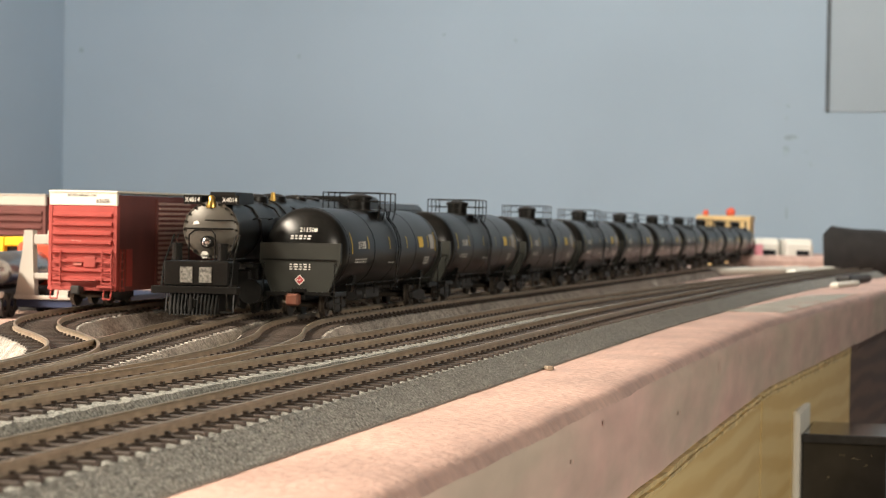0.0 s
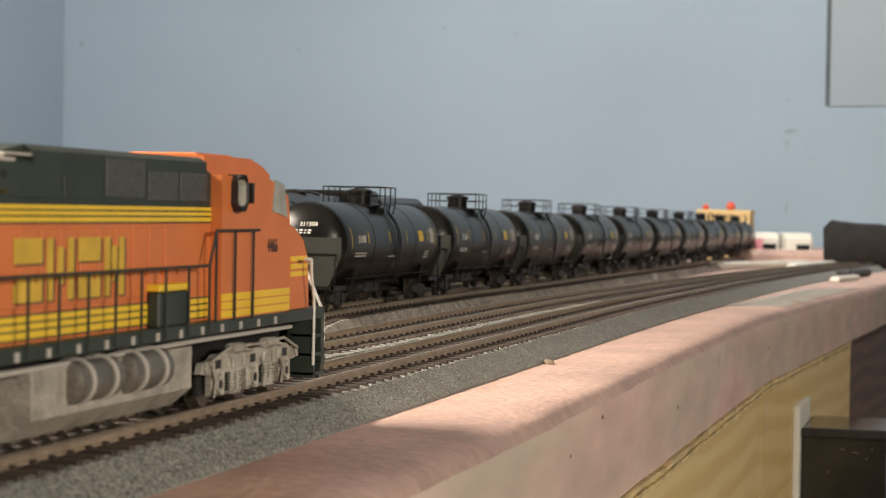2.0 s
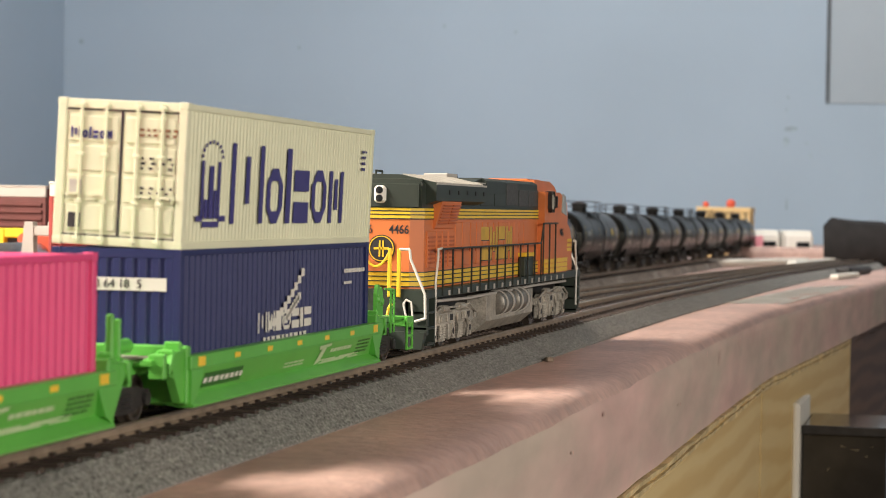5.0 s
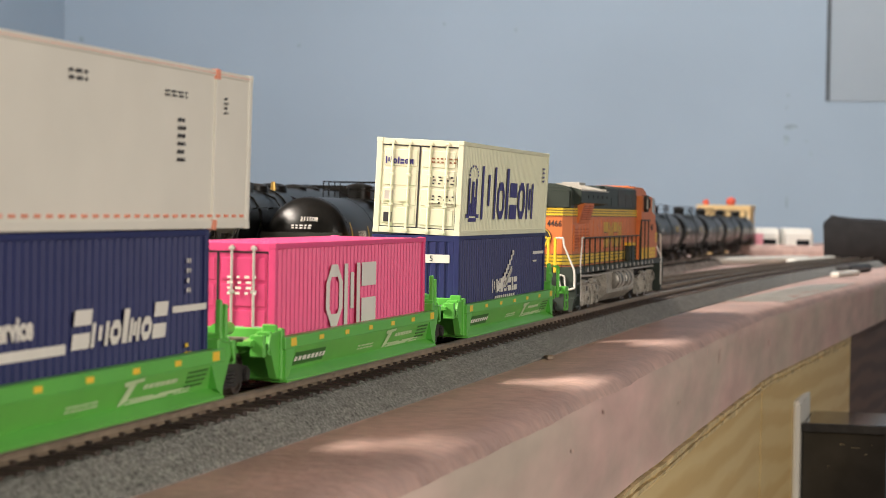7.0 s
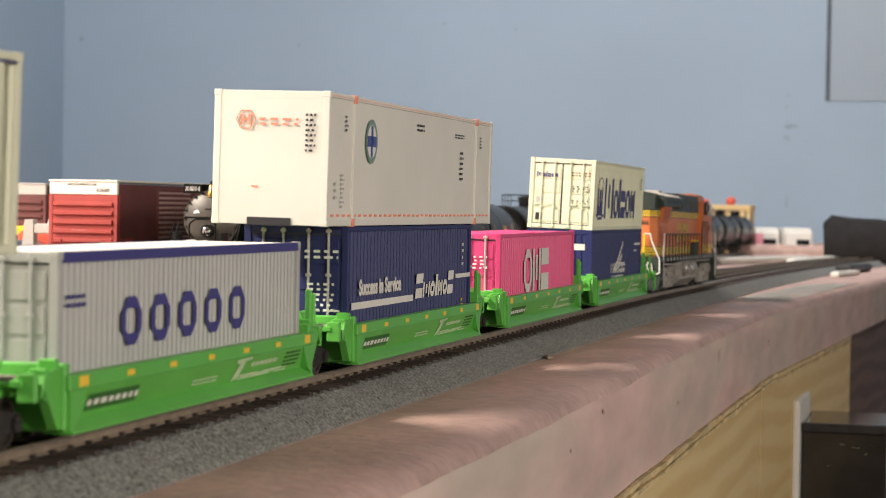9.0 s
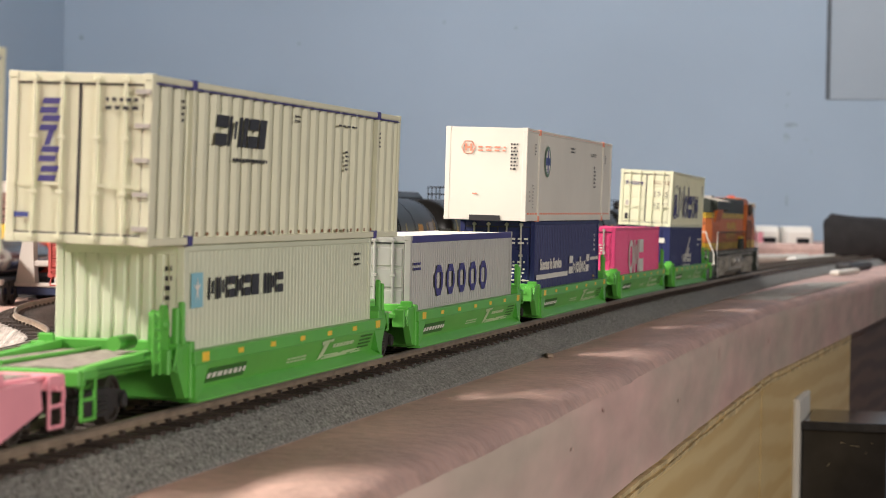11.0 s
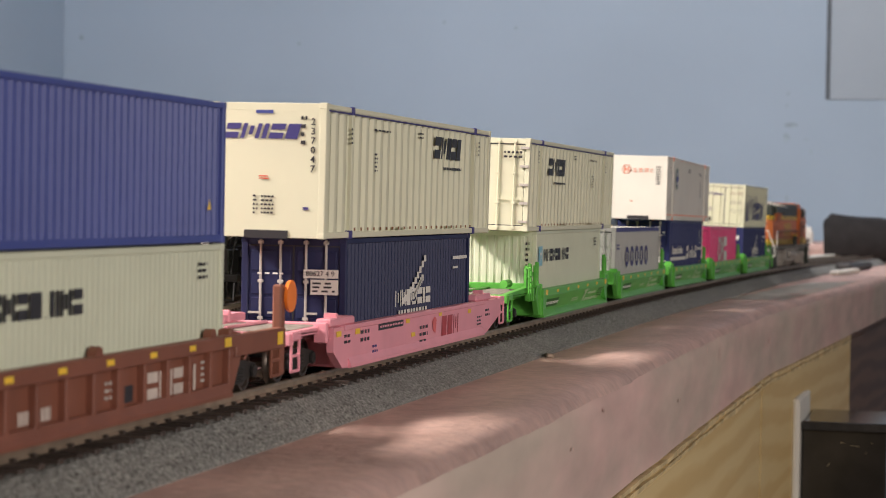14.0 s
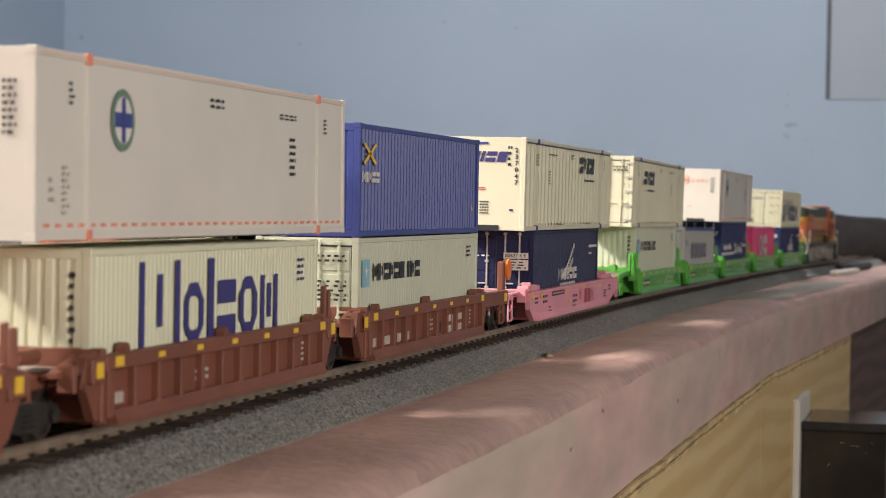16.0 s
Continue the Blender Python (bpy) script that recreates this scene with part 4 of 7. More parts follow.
def tanker_truck():
    ob = thing("tanker_truck", "toy road tanker with polished tank and red cab", "truck")
    bm = bmesh.new()
    lathe(bm, [(0, 3), (0.5, 8.0), (3, 9.4), (90, 9.4), (92, 7.6)], 28)
    bmesh.ops.translate(bm, vec=(0, 0, 22.6), verts=bm.verts)
    part("tank", bm, M_ALU, ob, smooth=40)
    cuboid("frame", 2, 100, -8, 8, 9, 13.5, M_DARK, ob, bev=0.5)
    cuboid("rear_fender", -1, 5, -11, 11, 10, 13, M_GREYP, ob, bev=0.5)
    for x in (6, 18, 80):
        for s in (-1, 1):
            bm = bmesh.new()
            lathe(bm, [(s * 6, 4), (s * 6, 6), (s * 11, 6), (s * 11, 3.5), (s * 10.5, 3.3)], 20, "y")
            bmesh.ops.translate(bm, vec=(x, 0, 6), verts=bm.verts)
            w = part("tyre", bm, M_DARK, ob, smooth=35)
            bm = bmesh.new()
            lathe(bm, [(s * 10, 3.4), (s * 10.9, 3.2), (s * 10.9, 1)], 14, "y")
            bmesh.ops.translate(bm, vec=(x, 0, 6), verts=bm.verts)
            part("hub", bm, M_CHROME, w, "bright wheel hub", smooth=35)
    cuboid("cab", 96, 120, -11, 11, 10, 36, M_RED, ob, bev=2)
    ob.matrix_basis = mm(962, 464.5, -10, 0, 0, 8)


M_ALU = mat("polished_aluminium", (0.55, 0.55, 0.56), 0.25, 0.9, scale=60, vary=0.1)
tanker_truck()


# ---------------------------------------------------------------- far end of the table


def station():
    ob = thing("model_building", "pale yellow flat-roofed model building with red roof balls", "building")
    cuboid("wall_block", 0, 60, -36, 36, 0, 66, M_YELLOWWALL, ob, bev=0.5)
    cuboid("parapet", -1, 61, -37, 37, 66, 72, M_YELLOWWALL, ob, bev=0.5)
    for k in range(4):
        y = -27 + 18 * k
        f = cuboid("window", -0.8, 0.5, y - 6, y + 6, 36, 55, M_GLASS, ob, "dark window")
        cuboid("window_frame", -1.2, -0.7, y - 6.6, y + 6.6, 54.6, 56, M_WHITE, f)
    for y, r in ((-9, 6.5), (25, 4.5)):
        bm = bmesh.new()
        bmesh.ops.create_uvsphere(bm, u_segments=14, v_segments=10, radius=r, matrix=Matrix.Translation((6, y, 71.5 + r * 0.8)))
        part("roof_ball", bm, M_RED, ob, "red ball ornament", smooth=60)
    ob.matrix_basis = mm(2960, 326, -10 + sag(2960))


M_YELLOWWALL = mat("pale_yellow_wall", (0.68, 0.50, 0.24), 0.8, scale=40, vary=0.06)
station()


def toy_lorry(y, x, label, cabmat, low):
    ob = thing("toy_lorry", label, "truck", "toy lorries")
    cuboid("body", 20, 70, -19, 19, 12, 42, M_WHITE, ob, bev=2)
    cab = cuboid("cab", 0, 21, -18, 18, 8, 38, M_WHITE, ob, bev=3)
    cuboid("windscreen", -0.5, 1.5, -13, 8, 20, 27, M_GLASS, cab, "dark windscreen")
    cuboid("lower_body", -1, 60, -17, 17, 6, 14, low, ob, "blue lower body", bev=1)
    cuboid("number_panel", -0.7, 0.2, 4, 16, 10, 34, cabmat, cab, "reddish side panel")
    for xx in (10, 55):
        for s in (-1, 1):
            bm = bmesh.new()
            lathe(bm, [(s * 12, 3), (s * 12, 6), (s * 18.5, 6), (s * 18.5, 3)], 16, "y")
            bmesh.ops.translate(bm, vec=(xx, 0, 6), verts=bm.verts)
            part("tyre", bm, M_DARK, ob, smooth=35)
    ob.matrix_basis = mm(x, y, -10 + sag(x), 0, 0, 12)


toy_lorry(262, 2900, "white toy lorry with reddish panel", M_PINK, M_WHITE)
toy_lorry(217, 2890, "white toy lorry with blue lower body", M_WHITE, M_BLUE)


def black_bundle():
    """A dark soft bag that lies across the table's end."""
    ob = thing("black_bag", "rumpled black cloth bag lying at the table end", "bag")
    bm = bmesh.new()
    rows = []
    for i in range(26):
        f = i / 25
        x, y = 2700 + 30 * f, 172 - 240 * f
        hgt = 52 - 22 * f + 2.5 * noise.noise((f * 9, 1, 0))
        if i == 0:
            hgt *= 0.8
        ring = []
        for k in range(14):
            a = 2 * math.pi * k / 14
            rr = 1 + 0.09 * noise.noise((f * 6, math.cos(a) * 2, math.sin(a) * 2))
            c, s = math.cos(a), math.sin(a)
            flat = abs(c) ** 0.6 * (1 if c > 0 else -1), abs(s) ** 0.6 * (1 if s > 0 else -1)
            ring.append(bm.verts.new((x + 26 * flat[0] * rr, y + 10 * s * 0.15, -10 + sag(2700) + max(0, (hgt / 2 + 4) * (1 + flat[1] * rr)))))
        rows.append(ring)
    for p, q in zip(rows, rows[1:]):
        for k in range(14):
            bm.faces.new((p[k], p[(k + 1) % 14], q[(k + 1) % 14], q[k]))
    bm.faces.new(rows[0])
    bm.faces.new(rows[-1])
    bmesh.ops.recalc_face_normals(bm, faces=bm.faces)
    part("bag_body", bm, M_CLOTH, ob, smooth=60)


M_CLOTH = mat("black_cloth", (0.012, 0.011, 0.011), 0.85, scale=60, vary=0.4, bump=0.6)
black_bundle()


def scrap(x, y, length, width, height, turn, material, label, name="foam_offcut"):
    bm = bmesh.new()
    box(bm, -length / 2, length / 2, -width / 2, width / 2, 0, height, min(width, height) * 0.3)
    for v in bm.verts:
        v.co.y += 0.8 * noise.noise((v.co.x * 0.05, x, y))
        v.co.z += 0.3 * height * noise.noise((v.co.x * 0.08, y, x)) if v.co.z > height * 0.5 else 0
    ob = new(name, finish(bm, name, material))
    ob.matrix_basis = mm(x, y, -10 + sag(x), 0, math.degrees(math.atan2(sag(x - 40) - sag(x + 40), 80)), turn)
    return tagged(ob, label, "scrap", "loose scraps")


scrap(2560, 243, 330, 16, 9, -16, M_OFFWHITE, "white strip of foam offcut lying on the table")
scrap(2570, 178, 170, 14, 9, -12, M_OFFWHITE, "short white foam offcut on the table")
scrap(2050, 111, 110, 9, 5, -7, M_OFFWHITE, "white foam sliver near the table edge")
scrap(2230, 112, 150, 16, 9, -5, M_DARK, "dark crumpled scrap near the table edge")
scrap(744, 142, 7, 2.6, 1.6, 20, M_RAIL, "tiny rust brown wood chip on the foam", "wood_chip")
scrap(3050, 130, 500, 330, 20, -2, M_FOAM, "raised slab of pink foam at the table end", "foam_slab")
bm = bmesh.new()
grid = {}
for i in range(13):
    for k in range(5):
        f, g = i / 12, k / 4
        x = (1326 + 400 * f) * (1 - g) + (1330 + 485 * f) * g
        y = (144 - 20 * f) * (1 - g) + (109 - 21 * f) * g
        grid[i, k] = bm.verts.new((x, y, -9.7 + sag(x) + 0.9 * max(0, noise.noise((x * 0.02, y * 0.08, 2)))))
for i in range(12):
    for k in range(4):
        bm.faces.new((grid[i, k], grid[i + 1, k], grid[i + 1, k + 1], grid[i, k + 1]))
bmesh.ops.solidify(bm, geom=list(bm.faces), thickness=-0.2)
tagged(new("paper_sheet", finish(bm, "paper_sheet", M_PAPER)), "crumpled grey paper sheet on the foam", "paper")


M_GLOSSBLACK = mat("glossy_black_plastic", (0.03, 0.028, 0.025), 0.12, scale=60, vary=0.2)

# the bracket and black box on the fascia
br = thing("fascia_bracket", "white plastic bracket plate on the wooden fascia", "bracket")
cuboid("plate", 1330, 1420, 97.5, 103.4, -160, -72, M_OFFWHITE, br, bev=2.2)
bx = thing("control_box", "glossy black control box on the fascia bracket", "box")
cuboid("case", 1345, 1440, 46, 97.2, -150, -87.5, M_GLOSSBLACK, bx, bev=1.0)
cuboid("case_rim", 1341, 1345.2, 45, 97.3, -92, -86.5, M_DARK, bx, bev=0.6)
# Tiny chrome rods imitate glints on the glossy case.
for y, z, dy, dz in ((62, -101, 5, 0.5), (57, -104, 2, -1.2), (71, -99, 3, 0.3), (54, -99, 1.5, 0.6), (80, -112, 1.5, -2)):
    bm = bmesh.new()
    rod(bm, (1344.8, y, z), (1344.8, y + dy, z + dz), 0.35, 6)
    part("silver_scuff", bm, M_CHROME, bx, "chrome rod standing in for a glint on the case")

# ---------------------------------------------------------------- the moving train


def truck(parent, x, frame_mat, base=20.0, wheel_r=4.8, axles=2, tall=1.0):
    """A wheeled truck; its wheelsets turn."""
    bm = bmesh.new()
    box(bm, -2.2, 2.2, -9, 9, 4.4, 7.2, 0.3)
    t = part("truck", bm, frame_mat, parent, at=mm(x, 0, 0))
    half = base / 2
    for s in (-1, 1):
        bm = bmesh.new()
        y = s * 10.3
        prism(bm, [(-half - 2.6, 6.4), (-half - 2.6, 3.6), (-half + 2.0, 3.4), (-3.6, 2.4), (3.6, 2.4), (half - 2.0, 3.4), (half + 2.6, 3.6),
                   (half + 2.6, 6.4), (3.8, 7.6), (-3.8, 7.6)], y - 0.8, y + 0.8)
        for xx in (-half, half):
            rod(bm, (xx, y - 1, 4.8), (xx, y + s * 1.7, 4.8), 1.5, 8)
        for xx in (-1.3, 1.3):
            for k in range(4):
                rod(bm, (xx, y + s * 0.6, 3.1 + k * 0.85), (xx, y + s * 0.6, 3.5 + k * 0.85), 1.15, 8)
        part("side_frame", bm, frame_mat, t)
    for i in range(axles):
        xx = -half + base * i / (axles - 1)
        bm = bmesh.new()
        lathe(bm, [(-7.9, wheel_r), (-7.2, wheel_r + 0.5), (-6.9, wheel_r + 0.5), (-6.9, wheel_r * 0.8), (-6.6, 1.2), (6.6, 1.2), (6.9, wheel_r * 0.8),
                   (6.9, wheel_r + 0.5), (7.2, wheel_r + 0.5), (7.9, wheel_r)], 20, "y")
        for s in (-1, 1):
            lathe(bm, [(s * 7.9, wheel_r), (s * 9.2, wheel_r - 0.15), (s * 9.2, wheel_r * 0.82), (s * 8.7, wheel_r * 0.78), (s * 8.7, 1.6), (s * 9.4, 1.4)], 20, "y")
            for k in range(4):
                a = k * math.pi / 2
                rod(bm, (2.6 * math.cos(a), s * 8.4, 2.6 * math.sin(a)), (2.6 * math.cos(a), s * 8.95, 2.6 * math.sin(a)), 0.5, 6)
        w = part("wheelset", bm, M_WHEEL, t, "turning steel wheelset", smooth=40, at=mm(xx, 0, wheel_r))
        WHEELS.append((w, xx, wheel_r))
    return t


WHEELS = []
MOVERS = []


def rail_pose(x):
    """A pose on the front track, x in millimetres."""
    return mm(x, main_y(x), sag(x), 0, math.degrees(math.atan2(sag(x - 40) - sag(x + 40), 80)), math.degrees(math.atan2(main_y(x + 30) - main_y(x - 30), 60)))


def rides(ob, start, lean=0.0, lift=0.0, shift=0.0):
    """ob rides the train; start is its middle's place on the track at 0 s."""
    MOVERS.append((ob, start, lean, lift, shift))
    return ob


def corrugated(bm, x0, x1, y, z0, z1, pitch, depth, side):
    """A ribbed wall along x, whose ribs stand out towards side (+1 or -1)."""
    n = max(4, round((x1 - x0) / pitch))
    p = (x1 - x0) / n
    line = []
    for i in range(n):
        a = x0 + i * p
        line += [(a, 0), (a + p * 0.30, 0), (a + p * 0.45, -depth), (a + p * 0.85, -depth)]
    line.append((x1, 0))
    lo = [bm.verts.new((x, y + side * d, z0)) for x, d in line]
    hi = [bm.verts.new((x, y + side * d, z1)) for x, d in line]
    for i in range(len(line) - 1):
        bm.faces.new((lo[i], lo[i + 1], hi[i + 1], hi[i]))


def container(label, length, height, material, width=28.0, rear="doors", pitch=3.3, depth=0.7, smooth_side=False, long_posts=None, rail_mat=None, post_mat=None, roof_mat=None,
              group="shipping containers"):
    """A shipping container with its middle over the origin and its base at z = 0. Its rear looks towards -x."""
    ob = thing("shipping_container", label, "container", group)
    h, w, l = height, width / 2, length / 2
    rail_mat = rail_mat or material
    cuboid("inner_box", -l + 0.5, l - 0.5, -w + 1.1, w - 1.1, 0.4, h - 0.5, material, ob)
    for s in (-1, 1):
        bm = bmesh.new()
        if smooth_side:
            box(bm, -l + 1.2, l - 1.2, min(s * (w - 0.3), s * (w - 1.2)), max(s * (w - 0.3), s * (w - 1.2)), 1.2, h - 1.0)
        else:
            corrugated(bm, -l + 1.6, l - 1.6, s * (w - 0.2), 1.3, h - 1.2, pitch, depth, s)
        part("side_panel", bm, material, ob)
        ya, yb = sorted((s * w, s * (w - 1.3)))
        cuboid("bottom_rail", -l + 1.5, l - 1.5, ya, yb, 0.15, 1.7, rail_mat, ob, bev=0.15)
        cuboid("top_rail", -l + 1.5, l - 1.5, ya, yb, h - 1.4, h - 0.1, rail_mat, ob, bev=0.15)
        for e in (-1, 1):
            xa, xb = sorted((e * l, e * (l - 2.0)))
            ya2, yb2 = sorted((s * (w + 0.05), s * (w - 1.8)))
            bm = bmesh.new()
            box(bm, xa, xb, ya2, yb2, 0, h, 0.2)
            for z in (0, h - 1.4):
                box(bm, xa - 0.08, xb + 0.08, ya2 - 0.08, yb2 + 0.08, z - 0.02, z + 1.45, 0.15)
            part("corner_post", bm, material, ob)
        if long_posts:
            for e in (-1, 1):
                xc = e * long_posts
                ya2, yb2 = sorted((s * (w + 0.25), s * (w - 1)))
                post = cuboid("stacking_post", xc - 0.9, xc + 0.9, ya2, yb2, 0.1, h - 0.05, material, ob, bev=0.1)
                for z in (-0.1, h - 2.0):
                    bm = bmesh.new()
                    box(bm, xc - 1.1, xc + 1.1, ya2 - 0.12, yb2 + 0.12, z, z + 2.1, 0.1)
                    part("post_casting", bm, post_mat or rail_mat, post, "coloured stacking casting")
    bm = bmesh.new()
    n = 26
    line = []
    for i in range(n):
        x, p = -l + 4 + (length - 8) * i / n, (length - 8) / n
        line += [(x, h - 0.4), (x + 0.1 * p, h - 0.12), (x + 0.55 * p, h - 0.12), (x + 0.65 * p, h - 0.4)]
    prism(bm, line + [(l - 4, h - 0.4), (l - 4, h - 0.6), (-l + 4, h - 0.6)], -w + 2.0, w - 2.0)
    part("roof", bm, roof_mat or material, ob)
    # front wall
    bm = bmesh.new()
    box(bm, l - 0.9, l - 0.35, -w + 1.6, w - 1.6, 1.2, h - 1.2)
    for i in range(5):
        y = -w + 4 + i * (width - 8) / 4
        box(bm, l - 0.5, l - 0.1, y - 1, y + 1, 1.5, h - 1.5, 0.1)
    part("front_wall", bm, material, ob)
    x = -l
    for z in ((0.1, 1.9), (h - 2.0, h - 0.1)):
        cuboid("end_header", x + 0.1, x + 1.2, -w + 1.5, w - 1.5, z[0], z[1], material, ob, bev=0.1)
    if rear in ("doors", "plain_doors"):
        for s in (-1, 1):
            bm = bmesh.new()
            ya, yb = sorted((s * 0.2, s * (w - 1.9)))
            box(bm, x + 0.4, x + 1.4, ya, yb, 2.0, h - 2.1, 0.1)
            d = part("door", bm, material, ob)
            for k in range(4 if rear == "doors" else 0):
                z = 3.0 + k * (h - 5.6) / 4
                cuboid("door_panel", x + 0.15, x + 0.6, ya + 0.7, yb - 0.7, z, z + (h - 5.6) / 4 - 0.9, material, d, bev=0.12)
            for f in (0.27, 0.72):
                y = s * (0.2 + f * (w - 2.1))
                bm = bmesh.new()
                rod(bm, (x - 0.15, y, 0.6), (x - 0.15, y, h - 0.6), 0.34, 6)
                for z in (1.2, h * 0.3, h * 0.62, h - 1.3):
                    box(bm, x - 0.5, x + 0.3, y - 0.7, y + 0.7, z - 0.4, z + 0.4, 0.1)
                box(bm, x - 0.6, x - 0.2, y - 0.2, y + s * 3.2 if s > 0 else y + 0.2, h * 0.34, h * 0.34 + 0.5) if s > 0 else box(bm, x - 0.6, x - 0.2, y - 3.2, y + 0.2, h * 0.34, h * 0.34 + 0.5)
                part("locking_bar", bm, M_GREYP if material in (M_NAVY, M_NAVYSHADE, M_BLUE, M_MAGENTA) else material, d, "slim door locking bar")
            bm = bmesh.new()
            box(bm, x + 0.25, x + 0.45, ya - 0.1 if s < 0 else ya - 0.35, ya + 0.1 if s > 0 else ya + 0.0, 2.0, h - 2.1)
            box(bm, x + 0.2, x + 0.45, ya, yb, h - 2.35, h - 2.0)
            box(bm, x + 0.2, x + 0.45, ya, yb, 1.9, 2.2)
            part("door_gasket", bm, M_INK, d, "dark rubber gasket line")
    elif rear == "ribbed":
        for k in range(9):
            y = -w + 2.6 + (width - 5.2) * k / 8
            cuboid("end_rib", x + 0.12, x + 1.2, y - 0.95, y + 0.95, 1.8, h - 1.9, material, ob, bev=0.25)
    elif rear == "flat":
        bm = bmesh.new()
        box(bm, x + 0.12, x + 1.2, -w + 1.5, w - 1.5, 1.6, h - 1.6, 0.15)
        part("nose_wall", bm, material, ob)
    return ob


SILL_LEAN = 0.36


def sill_at(x, z):
    """On the inward-leaning web of a green side sill."""
    return mm(x, -17.0 + SILL_LEAN * max(0.0, 9.6 - z) - 0.14, z, 90 + math.degrees(math.atan(SILL_LEAN)), 0, 0)


def well_car(label, material, half_well, front_len, rear_len, front_end, rear_end, kind="smooth", category="well car", sill=(2.4, 12.4), posts=True):
    """One unit of a container well car: x = 0 is the middle of the well; *_end is 'coupler' or 'joint'."""
    ob = thing("well_car", label, category, "well cars of the train")
    z0, z1 = sill
    w = 17.0
    for s in (-1, 1):
        bm = bmesh.new()
        ya, yb = sorted((s * w, s * (w - 1.8)))
        if kind == "smooth":
            # upright top band, web leaning in below it, foot flange spread outwards
            prism(bm, [(s * w, z1), (s * w, z1 - 2.8), (s * (w - SILL_LEAN * (z1 - z0 - 5.0)), z0 + 2.2), (s * (w + 0.5), z0 + 0.3), (s * (w + 0.5), z0 - 0.2), (s * (w - 3.4), z0 - 0.2), (s * (w - 3.4), z1)],
                  -half_well - 2, half_well + 2, "x")
        elif kind == "deep":
            prism(bm, [(-half_well - 12, z1), (half_well + 26, z1), (half_well + 27, z1 - 5), (half_well + 21, z1 - 6.4), (half_well + 5, z0), (-half_well - 4, z0), (-half_well - 12, z1 - 6)], ya, yb)
        else:
            ya, yb = sorted((s * (w - 1.4), s * (w - 2.2)))
            prism(bm, [(-half_well - 4, z1), (half_well + 4, z1), (half_well + 3, z0), (-half_well - 3, z0)], ya, yb)
        side = part("side_sill", bm, material, ob)
        ya, yb = sorted((s * (w + 0.35), s * (w - 2.2)))
        cuboid("top_chord", -half_well - 3, half_well + 3, ya, yb, {"smooth": z1 - 2.6, "deep": z1 - 1.0, "ribbed": z1 - 2.6}[kind], z1 + 0.25, material, side, bev=0.2)
        if kind == "ribbed":
            for x in (-half_well + 9, -2.5, half_well - 9):
                bm = bmesh.new()
                lathe(bm, [(-0.9, 1.7), (0.9, 1.7)], 14, "y")
                bmesh.ops.translate(bm, vec=(x, s * (w - 1.6), z1 + 0.3), verts=bm.verts)
                part("container_guide", bm, material, side, smooth=35)
        bm = bmesh.new()
        prism(bm, [(s * (w + 0.9), z0 - 0.2), (s * (w + 0.9), z0 + 0.7), (s * (w - 0.1), z0 + 2.6), (s * (w - 2), z0 + 2.6), (s * (w - 2), z0 - 0.2)], -half_well + 1, half_well - 1, "x")
        if kind == "smooth":
            bm.free()
            for e in (-1, 1):
                bm = bmesh.new()
                xa, xb = e * (half_well + 2.2), e * (half_well - 5)
                vs = [(xa, z0 + 0.2), (xa, z1 - 2.6), (xb, z1 - 2.8), (e * (half_well - 1.5), z0 + 2.0)]
                prism(bm, vs, *sorted((s * (w + 0.12), s * (w - 2.6))))
                part("end_web", bm, material, side)
        else:
            part("bottom_chord", bm, material, side)
        if kind == "ribbed":
            n = 11
            for i in range(n + 1):
                x = -half_well + 2 * half_well * i / n
                ya2, yb2 = sorted((s * (w + 0.1), s * (w - 1.5)))
                wide = 1.5 if i in (0, 6, n) else 0.8
                cuboid("side_rib", x - wide, x + wide, ya2, yb2, z0 + 1.2, z1 - 2.5, material, side, bev=0.15)
        # yellow reflective patches along the top
        for i in range(7 if kind != "deep" else 0):
            x = -half_well + 3 + (2 * half_well - 6) * i / 6
            wd, hh = (2.0, 1.9) if i in (0, 6) else (1.7, 1.1)
            y = s * (w + 0.4)
            cuboid("reflector_patch", x - wd, x + wd, y - 0.06, y + 0.06, z1 - 1.1 - hh / 2, z1 - 1.1 + hh / 2, M_YELLOW, side, "yellow reflector patch" if i == 0 else "")
    bm = bmesh.new()
    box(bm, -half_well - 2, half_well + 2, -w + 1.5, -w + 5, z0, z0 + 1.6)
    box(bm, -half_well - 2, half_well + 2, w - 5, w - 1.5, z0, z0 + 1.6)
    for x in (-half_well + 2, -half_well / 2, 0, half_well / 2, half_well - 2):
        box(bm, x - 3, x + 3, -w + 1.5, w - 1.5, z0, z0 + 1.6)
    part("well_floor", bm, material, ob)
    for e, length, end in ((1, front_len, front_end), (-1, rear_len, rear_end)):
        a = half_well + 2.0
        top = {"smooth": 14.6, "deep": 13.0, "ribbed": 16.0}[kind]
        xa, xb = sorted((e * (a - 1), e * (a + 1.2)))
        cuboid("end_bulkhead", xa, xb, -w + 0.5, w - 0.5, z0 + 0.5, top, material, ob, bev=0.3)
        bm = bmesh.new()
        xa, xb = sorted((e * a, e * (length - 3)))
        box(bm, xa, xb, -9, 9, 9.0, 11.6, 0.4)
        box(bm, xa, xb, -3.2, 3.2, 7.4, 10, 0.4)
        box(bm, *sorted((e * a, e * (length - 9))), -13.5, 13.5, 10.9, 11.9, 0.2)
        plat = part("end_platform", bm, material, ob)
        for ya, yb in ((-13.5, -11.5), (11.5, 13.5)):
            bm = bmesh.new()
            prism(bm, [(e * a, 11.4), (e * a, top - 0.4), (e * (length - 7), 12.3), (e * (length - 7), 11.4)], ya, yb)
            part("platform_flange", bm, material, plat)
